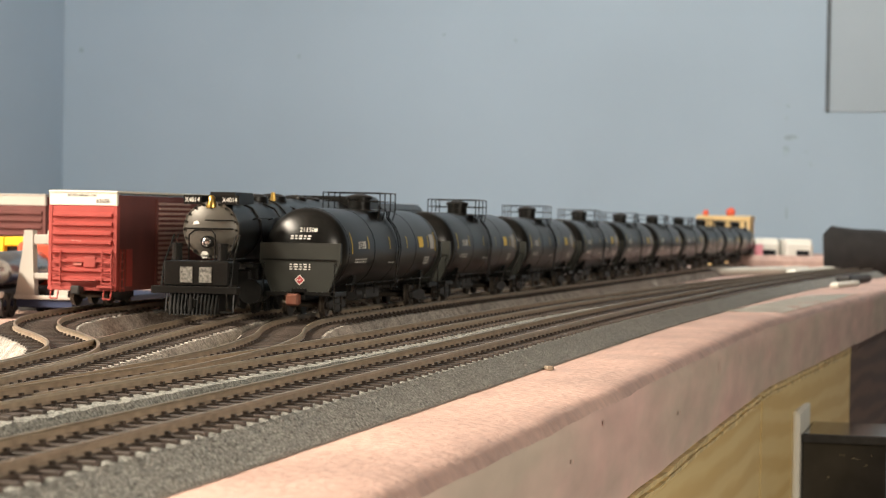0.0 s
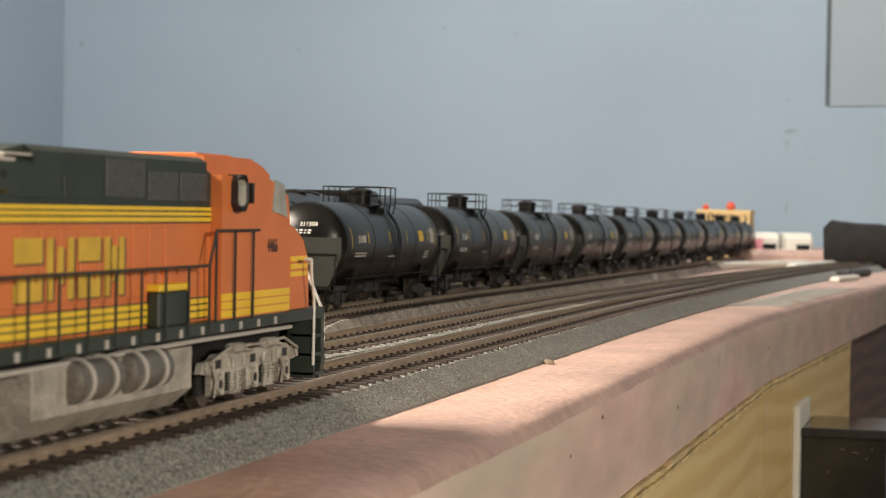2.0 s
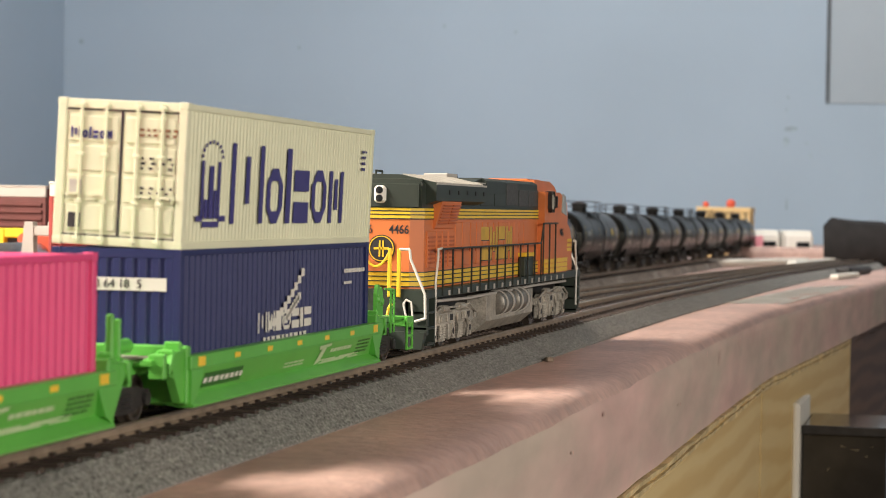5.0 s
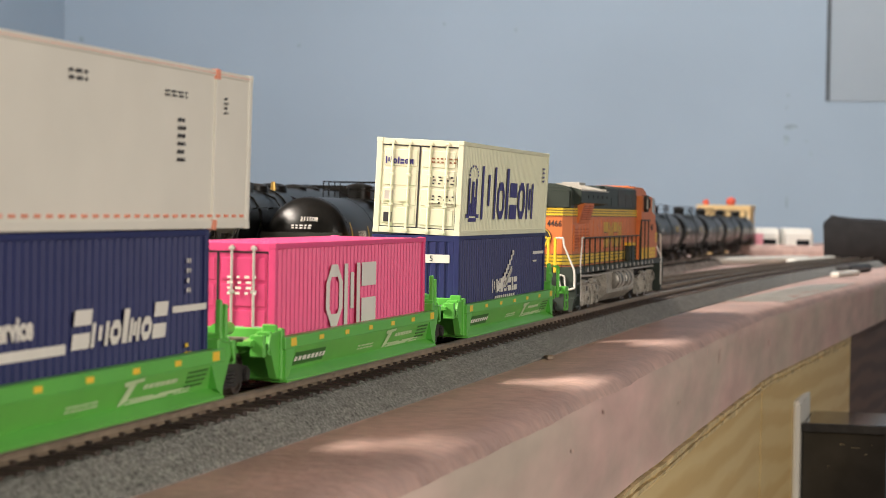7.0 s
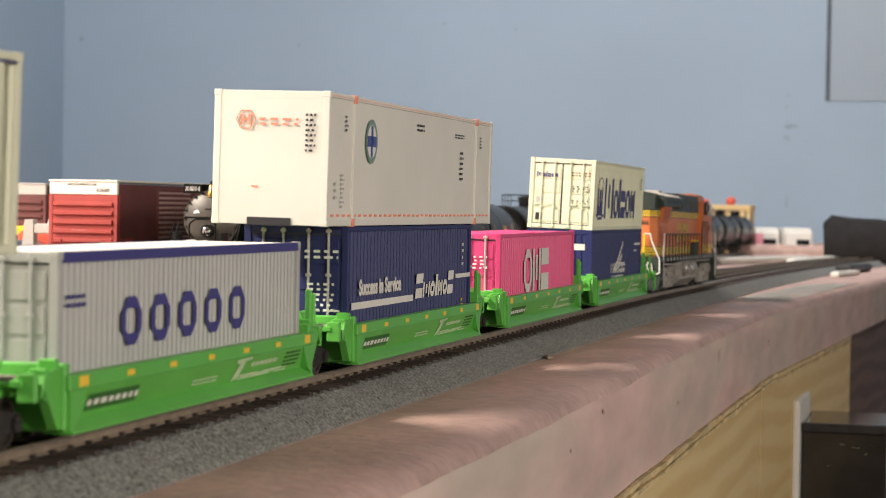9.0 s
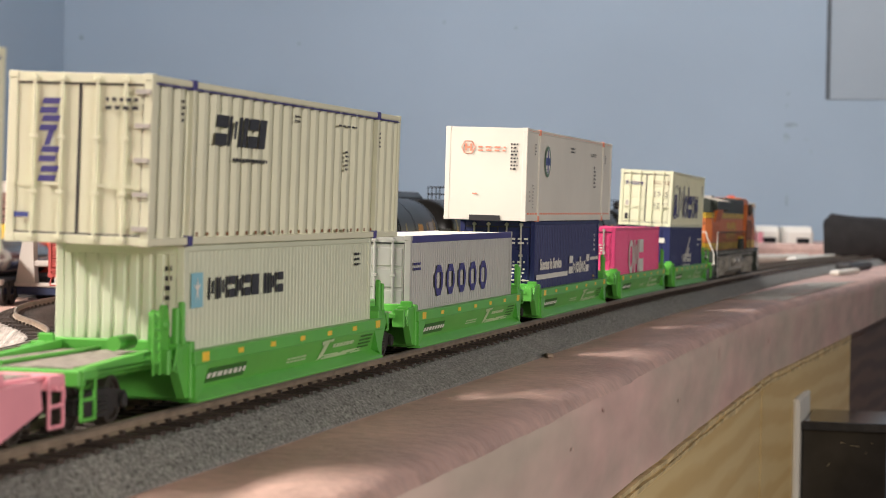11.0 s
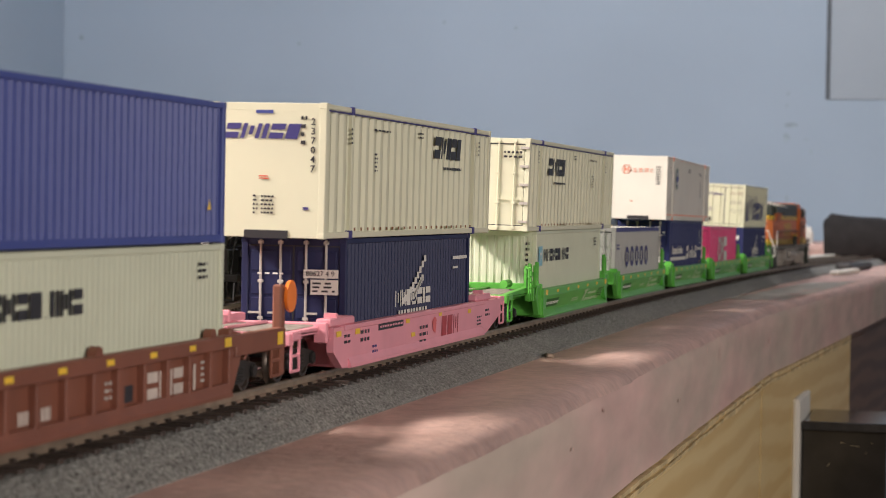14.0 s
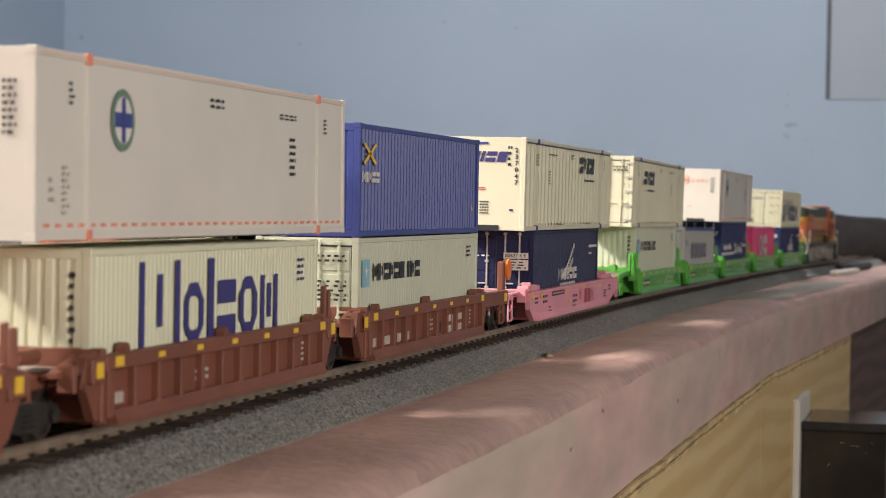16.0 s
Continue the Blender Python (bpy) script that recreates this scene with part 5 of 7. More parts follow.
        for s in (-1, 1):
            y = s * (w - 2.0)
            for dx in ((3, 6.5) if posts and s < 0 and (e > 0) == (end == "joint") else ()):
                bm = bmesh.new()
                x = e * (a + dx)
                box(bm, x - 0.55, x + 0.55, y - 0.7, y + 0.7, 10, 23.6 - 0.3 * dx, 0.3)
                prism(bm, [(x - 1.3, 10.4), (x + 1.3, 10.4), (x + 0.6, 14.5), (x - 0.6, 14.5)], y - 1.0, y + 1.0)
                part("guide_post", bm, material, plat)
            bm = bmesh.new()
            prism(bm, [(e * a, z0 + 1), (e * a, top - 0.6), (e * (a + 7), top - 1.1), (e * (a + 9), 11.6), (e * (a + 3), z0 + 1)], y - 0.9, y + 0.9)
            part("end_gusset", bm, material, plat)
            if kind == "ribbed":
                cuboid("end_beam", *sorted((e * (half_well + 3), e * (length - (6 if end == "coupler" else 14)))), *sorted((s * (w + 0.2), s * (w - 2.4))), z1 - 4.6, z1, material, plat, bev=0.3)
                cuboid("beam_patch", *sorted((e * (length - 12), e * (length - 8.6))) if end == "coupler" else sorted((e * (half_well + 4.5), e * (half_well + 7.5))), *sorted((s * (w + 0.18), s * (w + 0.4))), z1 - 3.6, z1 - 0.8,
                       M_YELLOW, plat, "yellow reflector patch")
            if end == "coupler":
                xe = e * (length - 4)
                lad = cuboid("corner_ladder", *sorted((xe - e * 6.5, xe)), y - 0.4, y + 0.4, 10.6, 12.4, material, plat, bev=0.2)
                for xx in (xe, xe - e * 6):
                    bm = bmesh.new()
                    rod(bm, (xx, y, 3.4), (xx, y, 11), 0.38, 6)
                    part("ladder_rail", bm, material, lad)
                for z in (3.4, 7.0):
                    bm = bmesh.new()
                    rod(bm, (xe, y, z), (xe - e * 6, y, z), 0.38, 6)
                    part("ladder_rung", bm, material, lad)
        if posts:
            bm = bmesh.new()
            rod(bm, (e * (a + 5), -5, 14.6), (e * (a + 14), -5, 14.6), 1.5, 12)
            part("air_reservoir", bm, material, plat, smooth=40)
        cuboid("walkway_grating", *sorted((e * (a + 2.0), e * (length - (9 if end == "coupler" else 12)))), -11.2, 11.2, 12.0, 12.5, M_GRATE, plat, "dusty grey-brown walkway grating", bev=0.1)
        for s in (-1, 1):
            y = s * (w - 4.6)
            for k, (dx, wd, hh) in enumerate(((2.2, 1.5, 15.6), (6.2, 1.2, 14.2), (10.4, 1.7, 13.6))):
                if a + dx + wd < length - 5:
                    cuboid("cross_bracket", *sorted((e * (a + dx), e * (a + dx + wd))), *sorted((y, y + s * 3.4)), 8.6, hh, material, plat, bev=0.25)
            bm = bmesh.new()
            pipe(bm, [(e * (a + 2), s * (w - 1.0), 14.0), (e * (a + 8), s * (w - 1.0), 13.4), (e * (a + 10), s * (w - 1.0), 9.4)], 0.3, 6)
            part("grab_iron", bm, material, plat)
            if kind == "deep":
                cuboid("end_block", *sorted((e * (half_well - 8), e * (half_well + 13))), *sorted((s * (w - 0.4), s * (w - 4.4))), z1 + 0.2, z1 + 2.3, material, plat, bev=0.4)
        bm = bmesh.new()
        rod(bm, (e * (a + 2), 3, 12.9), (e * (length - 9), 3, 12.9), 0.45, 6)
        part("brake_pipe", bm, material, plat)
        if end == "coupler":
            cuboid("end_crossbeam", *sorted((e * (length - 6), e * (length - 3))), -15, 15, 9.4, 12.4, material, plat, bev=0.3)
        if end == "coupler":
            bm = bmesh.new()
            box(bm, *sorted((e * (length - 6), e * (length + 1))), -1.2, 1.2, 6.6, 9.0, 0.3)
            box(bm, *sorted((e * (length - 1), e * (length + 2))), -2.2, 2.2, 5.8, 9.6, 0.5)
            part("coupler", bm, M_DARK, ob, "dark knuckle coupler")
            if kind == "smooth":
                # brake stand: rounded plates on edge with a chain wheel between
                for dx, y, hh in ((9.5, -13.6, 22.4), (13.5, -13.2, 21.6)):
                    bm = bmesh.new()
                    ring = []
                    for k in range(14):
                        q = 2 * math.pi * k / 14
                        ring.append((e * (a + dx) + 2.0 * math.cos(q), (11 + hh) / 2 + (hh - 11) / 2 * math.copysign(abs(math.sin(q)) ** 0.7, math.sin(q))))
                    prism(bm, ring, y - 0.5, y + 0.5)
                    st = part("brake_stand", bm, material, plat, "upright rounded brake plate")
                    bm = bmesh.new()
                    lathe(bm, [(y - 1.1, 0.9), (y - 0.4, 1.3)], 12, "y")
                    bmesh.ops.translate(bm, vec=(e * (a + dx), 0, hh - 4.0), verts=bm.verts)
                    part("chain_wheel", bm, material, st, smooth=40)
                bm = bmesh.new()
                for xx in (16.5, 20.0):
                    pipe(bm, [(e * (a + xx), -15.6, 9), (e * (a + xx), -15.6, 20.6), (e * (a + xx - 1.4), -14.2, 21)], 0.32, 6)
                for k in range(5):
                    rod(bm, (e * (a + 16.5), -15.6, 11.5 + 2.1 * k), (e * (a + 20.0), -15.6, 11.5 + 2.1 * k), 0.28, 6)
                part("side_ladder", bm, material, plat)
            truck(ob, e * (length - 22), M_DARK)
    if rear_end == "joint":
        truck(ob, -rear_len, M_DARK)
    return ob


def load(car, start, low=None, top=None, base=4.2, low_h=29.8, low_shift=0.0, top_shift=0.0, lean=0.0):
    rides(car, start)
    if low:
        rides(low, start, 0.0, base, low_shift)
    if top:
        rides(top, start, lean, base + low_h + 0.2, top_shift)


def word_blocks(parent, material, x, z, y, size, heights, gap=0.2, slant=0.0, label="word in plain block shapes", rear=None, squeeze=1.0, width=None, stroke=0.2):
    """A brand word as plain upright shapes on the -y side, or on the rear."""
    bm = bmesh.new()
    px = 0.0
    quads, polys = [], []
    if width:
        squeeze = (width - gap * size * (len(heights) - 1)) / (sum(w for _, w, _ in heights) * size)
    for h, w, kind in heights:
        W, H, t = w * size * squeeze, h * size, stroke * size
        if kind == "bar":
            quads.append((px, 0, px + W, H))
        elif kind == "ring":
            c = 0.32 * min(W, H)
            out = [(c, 0), (W - c, 0), (W, c), (W, H - c), (W - c, H), (c, H), (0, H - c), (0, c)]
            inn = [(min(max(a, t), W - t), min(max(b, t), H - t)) for a, b in out]
            for k in range(8):
                j = (k + 1) % 8
                polys.append([(px + a, b) for a, b in (out[k], out[j], inn[j], inn[k])])
        elif kind == "legs":
            quads += [(px, 0, px + t, H), (px + W - t, 0, px + W, H), (px + W / 2 - t / 2, H * 0.25, px + W / 2 + t / 2, H * 0.85)]
        elif kind == "stack":
            quads += [(px, 0, px + W, H * 0.4), (px, H * 0.6, px + W, H)]
        px += W + gap * size
        last = gap * size
    px -= last
    for x0, z0, x1, z1 in quads:
        polys.append(((x0, z0), (x1, z0), (x1, z1), (x0, z1)))
    for q in polys:
        bm.faces.new([bm.verts.new((a - px / 2 + slant * b, b, 0.0)) for a, b in q])
    at = rear if rear is not None else side_at(x, y, z)
    return part("brand_marking", bm, material, parent, label, at=at)


M_PALEGREEN = mat("faded_pale_marking", (0.50, 0.64, 0.38), 0.5, scale=80, vary=0.1)
# Serves both the painted sill shade and the dim green print.
M_GREENDARK = mat("dark_green_shade_and_print", (0.03, 0.14, 0.02), 0.5, scale=80, vary=0.08)

# the green five-unit car
GREEN = "bright green articulated well car unit with yellow reflector patches"
g1 = well_car(GREEN + ", leading end", M_GREEN, 69, 117.5, 91.5, "coupler", "joint")
g2 = well_car(GREEN, M_GREEN, 69, 91.5, 92.5, "joint", "joint")
g3 = well_car(GREEN, M_GREEN, 69, 92.5, 90.5, "joint", "joint")
g4 = well_car(GREEN, M_GREEN, 69, 90.5, 91, "joint", "joint")
g5 = well_car(GREEN + ", trailing end", M_GREEN, 69, 91, 128, "joint", "coupler")
for car in (g1, g2, g3, g4, g5):
    # Dark patch paints shade on the web behind the number.
    strokes([(-62, -1.6, -38, 1.6)], M_GREENDARK, car, sill_at(0, 7.0), "number_patch", "dark green patch painted as sill shade behind the number")
    bars(car, sill_at(-50, 7.0) @ mm(0, 0, 0.12), 7, 1, 24, 2.4, M_WHITE, 11)
    lean_strokes([[(17, -2.4), (21, -1.6), (24, 2.6), (20, 1.8)], [(18, 1.6), (27, 2.2), (27, 2.9), (17, 2.6)], [(23, -2.2), (50, -1.7), (50, -1.2), (23, -1.6)]], M_PALEGREEN, car, sill_at(0, 7.0),
                 "swoosh_marking", "pale swoosh marking")
    bars(car, sill_at(57, 7.4), 2, 4, 11, 4.0, M_GREENDARK, 12, 0.1)
    bars(car, sill_at(37, 7.8), 5, 1, 18, 2.0, M_PALEGREEN, 17, 0.16)
    bars(car, sill_at(0, 6.4), 3, 2, 15, 1.6, M_PALEGREEN, 13, 0.12)
    bars(car, sill_at(38, 5.4), 1, 2, 34, 1.5, M_PALEGREEN, 14, 0.1)

c_nyk1 = container("navy ribbed container with white sail mark", 140.1, 29.8, M_NAVY, rear="ribbed")
c_matson1 = container("cream ribbed container with large blue word mark", 140.1, 29.8, M_CREAM, pitch=2.2, depth=0.22)
c_one = container("magenta ribbed container with white block mark", 140.1, 29.8, M_MAGENTA)
c_santa = container("navy container with white slogan", 140.1, 33.3, M_NAVY)
c_hub1 = container("off-white smooth long container with round green emblem", 185.7, 33.3, M_OFFWHITE, 29.8, "flat", smooth_side=True, long_posts=70, post_mat=M_FADED)
c_cosco = container("grey ribbed container with blue word mark", 140.1, 29.8, M_GREY, rear="doors", pitch=2.6, depth=0.4, roof_mat=M_OFFWHITE)
c_maersk1 = container("pale grey-green ribbed container with pale blue square", 140.1, 29.8, M_SAGE, rear="ribbed", pitch=2.6, depth=0.15)
c_swift1 = container("ivory long container with wide ribs and dark slanted mark", 185.7, 33.3, M_SWIFT, 29.8, "plain_doors", pitch=7.0, depth=0.9, long_posts=70, post_mat=M_LOGO_BLUE)
load(g1, -131, c_nyk1, c_matson1, lean=2.2)
load(g2, -314, c_one)
load(g3, -499, c_santa, c_hub1, low_h=33.3, lean=0.8)
load(g4, -680, c_cosco)
load(g5, -862, c_maersk1, c_swift1, lean=1.2)

# the pink single car
pink = well_car("pink well car with dark lettering and a single well", M_PINK, 78, 122, 122, "coupler", "coupler", kind="deep", sill=(1.8, 12.2), posts=False)
# The shade on this navy container is put into its paint.
c_nyk2 = container("navy ribbed container, coloured darker for shade, with white sail mark", 140.1, 29.8, M_NAVYSHADE)
c_swift2 = container("ivory long container with wide ribs and flat nose", 185.7, 33.3, M_SWIFT, 29.8, "flat", pitch=7.0, depth=0.9, long_posts=70, post_mat=M_LOGO_BLUE)
load(pink, -1112, c_nyk2, c_swift2, lean=0.5)

# the brown articulated car
b1 = well_car("brown ribbed well car unit, leading end with orange brake wheel", M_BROWN, 67, 110, 88, "coupler", "joint", kind="ribbed", sill=(2.0, 14.5))
b2 = well_car("brown ribbed well car unit with yellow reflector patches", M_BROWN, 67, 88, 90, "joint", "joint", kind="ribbed", sill=(2.0, 14.5))
b3 = well_car("brown ribbed well car unit, empty well", M_BROWN, 67, 90, 110, "joint", "coupler", kind="ribbed", sill=(2.0, 14.5))
c_maersk2 = container("pale grey-green ribbed container with pale blue square", 140.1, 29.8, M_SAGE, pitch=2.6, depth=0.15)
c_kline = container("blue ribbed container with yellow cross mark", 140.1, 29.8, M_BLUE, rear="ribbed")
c_matson2 = container("cream ribbed container with large blue word mark", 140.1, 29.8, M_CREAM, rear="ribbed", pitch=2.2, depth=0.22)
c_hub2 = container("off-white smooth long container with round green emblem", 185.7, 33.3, M_OFFWHITE, 29.8, "flat", smooth_side=True, long_posts=70, post_mat=M_FADED)
load(b1, -1345, c_maersk2, c_kline)
load(b2, -1521, c_matson2, c_hub2, lean=-0.6, top_shift=-3.5, low_h=31.0)
load(b3, -1701)

# ---------------------------------------------------------------- markings on the containers
M_STENCIL = mat("dusty_white_stencil", (0.56, 0.50, 0.44), 0.6, scale=120, vary=0.15)
M_RUSTMARK = mat("rust_mark", (0.25, 0.12, 0.05), 0.6, scale=80, vary=0.1)
M_PINKRED = mat("rosy_marking", (0.70, 0.14, 0.14), 0.5, scale=80, vary=0.1)
M_TOYORANGE = mat("bright_orange", (0.85, 0.22, 0.02), 0.45, scale=80, vary=0.06)


def big_word(c, z0, x=0.5):
    word_blocks(c, M_LOGO_BLUE, x, z0, -14.12, 17.3, [(1, 0.95, "legs"), (0.72, 0.5, "ring"), (1.0, 0.16, "bar"), (0.72, 0.5, "stack"), (0.74, 0.52, "ring"), (0.74, 0.52, "legs")], 0.14,
                width=85, stroke=0.16, label="large blue word in plain shapes")


def crest(c, x, z):
    bm = bmesh.new()
    for a, b, hh in ((-6.4, -4.8, 12), (-1.6, 1.0, 11), (3.6, 5.2, 12), (-4.2, -2.2, 4), (1.6, 3.2, 6)):
        box(bm, a, b, -6, hh - 6, -0.04, 0.04)
    box(bm, -9, -5, -6.6, -5.4, -0.04, 0.04)
    box(bm, -5, 5, -7.8, -6.6, -0.04, 0.04)
    box(bm, 5, 9, -6.6, -5.4, -0.04, 0.04)
    for k in range(9):
        a = math.pi * k / 8
        box(bm, 6 * math.cos(a) - 0.5, 6 * math.cos(a) + 0.5, 7.0 + 3.0 * math.sin(a) - 0.35, 7.0 + 3.0 * math.sin(a) + 0.35, -0.04, 0.04)
    part("crest_marking", bm, M_LOGO_BLUE, c, "blue anniversary crest in plain shapes", at=side_at(x, -14.12, z))


def sail(c):
    """A white sail of small bars over a line of blocks."""
    bm = bmesh.new()
    for k in range(10):
        f = k / 9
        x, z = -12 + 24 * f, 16 + 11.5 * f ** 1.3 - 5
        box(bm, x - 1.2, x + 1.2, z - 0.9, z + 1.0, -0.04, 0.04)
        if k < 8:
            x2 = -2 + 13 * f
            box(bm, x2, x2 + 2.4, 11.6 + 6.5 * f - 0.6, 12.8 + 6.5 * f, -0.04, 0.04)
    part("sail_marking", bm, M_WHITE, c, "white sail mark of short bars", at=side_at(0, -14.12, 0.6))
    word_blocks(c, M_WHITE, -1, 10.2, -14.12, 4.6, [(1, 0.8, "legs"), (1, 0.6, "legs"), (1, 0.5, "bar"), (1, 0.8, "ring"), (1, 0.7, "stack"), (1, 0.3, "bar"), (1, 0.7, "stack")], 0.18, width=40, label="white word in plain shapes")
    bars(c, side_at(-1, -14.12, 8.6), 8, 1, 32, 2.2, M_WHITE, 31)
    bars(c, side_at(56.5, -14.12, 22.6), 8, 1, 19, 2.2, M_WHITE, 32, 0.15)
    bars(c, side_at(50.5, -14.12, 19.6), 3, 1, 7, 1.5, M_WHITE, 33, 0.15)


big_word(c_matson1, 5.4)
crest(c_matson1, -54, 12.5)
bars(c_matson1, side_at(61, -14.12, 21.5), 2, 4, 4, 6, M_LOGO_BLUE, 41)
word_blocks(c_matson1, M_LOGO_BLUE, 0, 0, 0, 2.2, [(1, 0.9, "legs"), (0.72, 0.5, "ring"), (1.0, 0.2, "bar"), (0.72, 0.5, "stack"), (0.74, 0.5, "ring"), (0.74, 0.5, "legs")], 0.15, width=9,
            rear=rear_at(-70.1, 6.5, 21.8), label="small blue word in plain shapes")
bars(c_matson1, rear_at(-70.1, -8.2, 23.4), 6, 2, 8.5, 2.2, M_RUSTMARK, 42, 0.5)
bars(c_matson1, rear_at(-70.1, -8.0, 17.2), 5, 3, 7, 3, M_INK, 43, 0.9)
bars(c_matson1, rear_at(-70.1, -8.0, 11.2), 5, 3, 7, 3, M_INK, 44, 0.9)
strokes([(-1.3, -1.5, 1.3, 1.5)], M_GREYP, c_matson1, rear_at(-70.1, 9.5, 11.8), "data_plate", "grey data plate")
strokes([(-1.3, -1.5, 1.3, 1.5)], M_INK, c_matson1, rear_at(-70.1, 9.5, 5.0), "dark_plate", "dark square plate")
sail(c_nyk1)
sail(c_nyk2)
strokes([(-11, -1.3, 11, 1.3)], M_WHITE, c_nyk1, rear_at(-70.05, 0, 22.5), "number_strip", "white number strip")
words("63 64 18  5", 2.5, M_INK, c_nyk1, rear_at(-70.2, 0, 22.5), label="dark container number")
strokes([(-4.5, 2, 4.8, 4.2), (-2.6, -2.2, 4.8, 1.6)], M_WHITE, c_nyk2, rear_at(-70.6, -7.4, 17.5), "number_strip", "white number strips")
words("80627 4 9", 1.9, M_INK, c_nyk2, rear_at(-70.75, -7.4, 20.6), label="dark container number")
bars(c_nyk2, rear_at(-70.75, -8.4, 17.2), 2, 3, 6, 3, M_INK, 46)
bars(c_nyk2, rear_at(-70.6, 6, 20.5), 3, 1, 7, 0.9, M_WHITE, 47)
word_blocks(c_one, M_WHITE, -7, 8.4, -14.12, 15.5, [(1, 0.62, "ring"), (1, 0.62, "legs"), (1, 0.6, "stack")], 0.1, width=46, stroke=0.2, label="white block mark")
bars(c_one, rear_at(-70.6, -6, 20), 4, 4, 7, 5, M_WHITE, 48, 0.7)
words("Success in Service", 5.6, M_WHITE, c_santa, side_at(-38.5, -14.14, 17.0), squeeze=1.05, thick=0.22, label="white slogan lettering")
for line in ((-66.7, -0.9, -3.5, 0.9), (49, 4.1, 68.5, 5.4)):
    strokes([line], M_WHITE, c_santa, side_at(0, -14.12, 12.6), "white_line", "white underline")
word_blocks(c_santa, M_WHITE, 22, 12.2, -14.12, 6.4, [(1.1, 0.9, "stack"), (0.7, 0.9, "legs"), (0.7, 0.6, "ring"), (1.0, 0.3, "bar"), (0.7, 0.6, "legs"), (0.7, 0.6, "ring"), (1.1, 0.8, "stack")], 0.12, slant=0.25,
            width=46, stroke=0.24, label="white slanted word in plain shapes")
bars(c_santa, side_at(58, -14.12, 24), 1, 4, 2, 8, M_WHITE, 49)
bars(c_santa, side_at(58, -14.12, 9), 1, 2, 3, 3.4, M_YELLOW, 50)
bars(c_santa, rear_at(-70.6, -7, 26), 3, 2, 9, 3, M_WHITE, 51)
bars(c_santa, rear_at(-70.6, -7, 15), 4, 6, 7, 8, M_WHITE, 52, 0.6)
word_blocks(c_cosco, M_LOGO_BLUE, -5.5, 11.6, -14.12, 9.2, [(1, 0.75, "ring")] * 5, 0.55, width=71, stroke=0.24, label="blue word in plain shapes")
bars(c_cosco, side_at(-62, -14.12, 21), 4, 2, 9, 3, M_LOGO_BLUE, 53)
for s in (-1, 1):
    cuboid("blue_top_band", -68.5, 68.5, *sorted((s * 14.05, s * 13)), 27.8, 29.75, M_LOGO_BLUE, c_cosco, "blue painted top rail")
for c in (c_maersk1, c_maersk2):
    sq = strokes([(-66.3, -3.6, -59.5, 3.6)], M_TEAL, c, side_at(0, -14.12, 20.4), "blue_square", "pale blue square")
    lean_strokes([[(-1, -2.6), (0, -0.6), (1, -2.6), (0.5, 0), (2.2, 1.2), (0.6, 1.0), (0, 2.6), (-0.6, 1.0), (-2.2, 1.2), (-0.5, 0)]], M_WHITE, c, side_at(-62.9, -14.2, 20.4), "white_star", "white star mark")
    word_blocks(c, M_INK, -30.6, 18.2, -14.12, 4.6, [(1, 0.9, "legs"), (1, 0.8, "legs"), (1, 0.65, "stack"), (1, 0.7, "legs"), (1, 0.65, "stack"), (1, 0.75, "bar"), (0.02, 0.3, "bar"), (1, 0.25, "bar"), (1, 0.2, "bar"), (1, 0.7, "legs"), (1, 0.65, "stack")],
                0.17, width=50.5, label="dark word in plain shapes", stroke=0.24)
    bars(c, side_at(57, -14.12, 24.4), 2, 3, 5, 4, M_INK, 54)
bars(c_maersk1, rear_at(-70.1, -10.6, 18), 1, 8, 1.4, 16, M_INK, 55)
bars(c_matson2, rear_at(-70.1, -10.6, 18), 1, 8, 1.4, 16, M_INK, 56)
bars(c_maersk2, rear_at(-70.6, -6, 24.4), 6, 2, 10, 2.4, M_INK, 57, 0.5)
bars(c_maersk2, rear_at(-70.6, -7, 16), 4, 5, 8, 6, M_INK, 58, 0.7)


def slanted_brand(c, x, z):
    word_blocks(c, M_INK, x, z, -15.02, 6.4, [(1, 0.8, "stack"), (1, 0.9, "legs"), (1, 0.32, "bar"), (1, 0.7, "stack"), (1, 0.5, "bar")], 0.12, slant=0.22, width=33, stroke=0.27, label="dark slanted word in plain shapes")
    bars(c, side_at(x + 7, -15.02, z - 2.8), 9, 1, 23, 1.7, M_INK, 60, 0.25)


slanted_brand(c_swift1, -41, 20.8)
slanted_brand(c_swift2, 33, 22.6)
for c, sg in ((c_swift1, 1), (c_swift2, -1)):
    cuboid("pinstripe", -91, 91, -15.0, -14.7, 31.4, 31.75, M_LOGO_BLUE, c, "thin dark blue line under the roof edge")
    bars(c, side_at(41 * sg, -15.02, 28.4), 4, 1, 16, 1.0, M_INK, 61)
    bars(c, side_at(41 * sg if sg > 0 else -47, -15.02, 19.8), 1, 5, 2.6, 5.4, M_INK, 62)
    bars(c, side_at(-1 * sg, -15.02, 28.6), 2, 2, 4, 2.2, M_INK, 63)
    bars(c, side_at(71 * sg, -15.3, 26), 1, 4, 1.6, 4.6, M_INK, 64)
    bars(c, side_at(-76 * sg, -15.02, 27), 1, 4, 1.8, 5, M_INK, 65)
    bm = bmesh.new()
    for k in range(22):
        x = -66 + 6.28 * k
        box(bm, x - 0.6, x + 0.6, -15.0, -14.9, 1.9, 2.7)
    tagged(part("tie_down_marks", bm, M_RUSTMARK, c, "small rust brown marks"), kind="stuff")
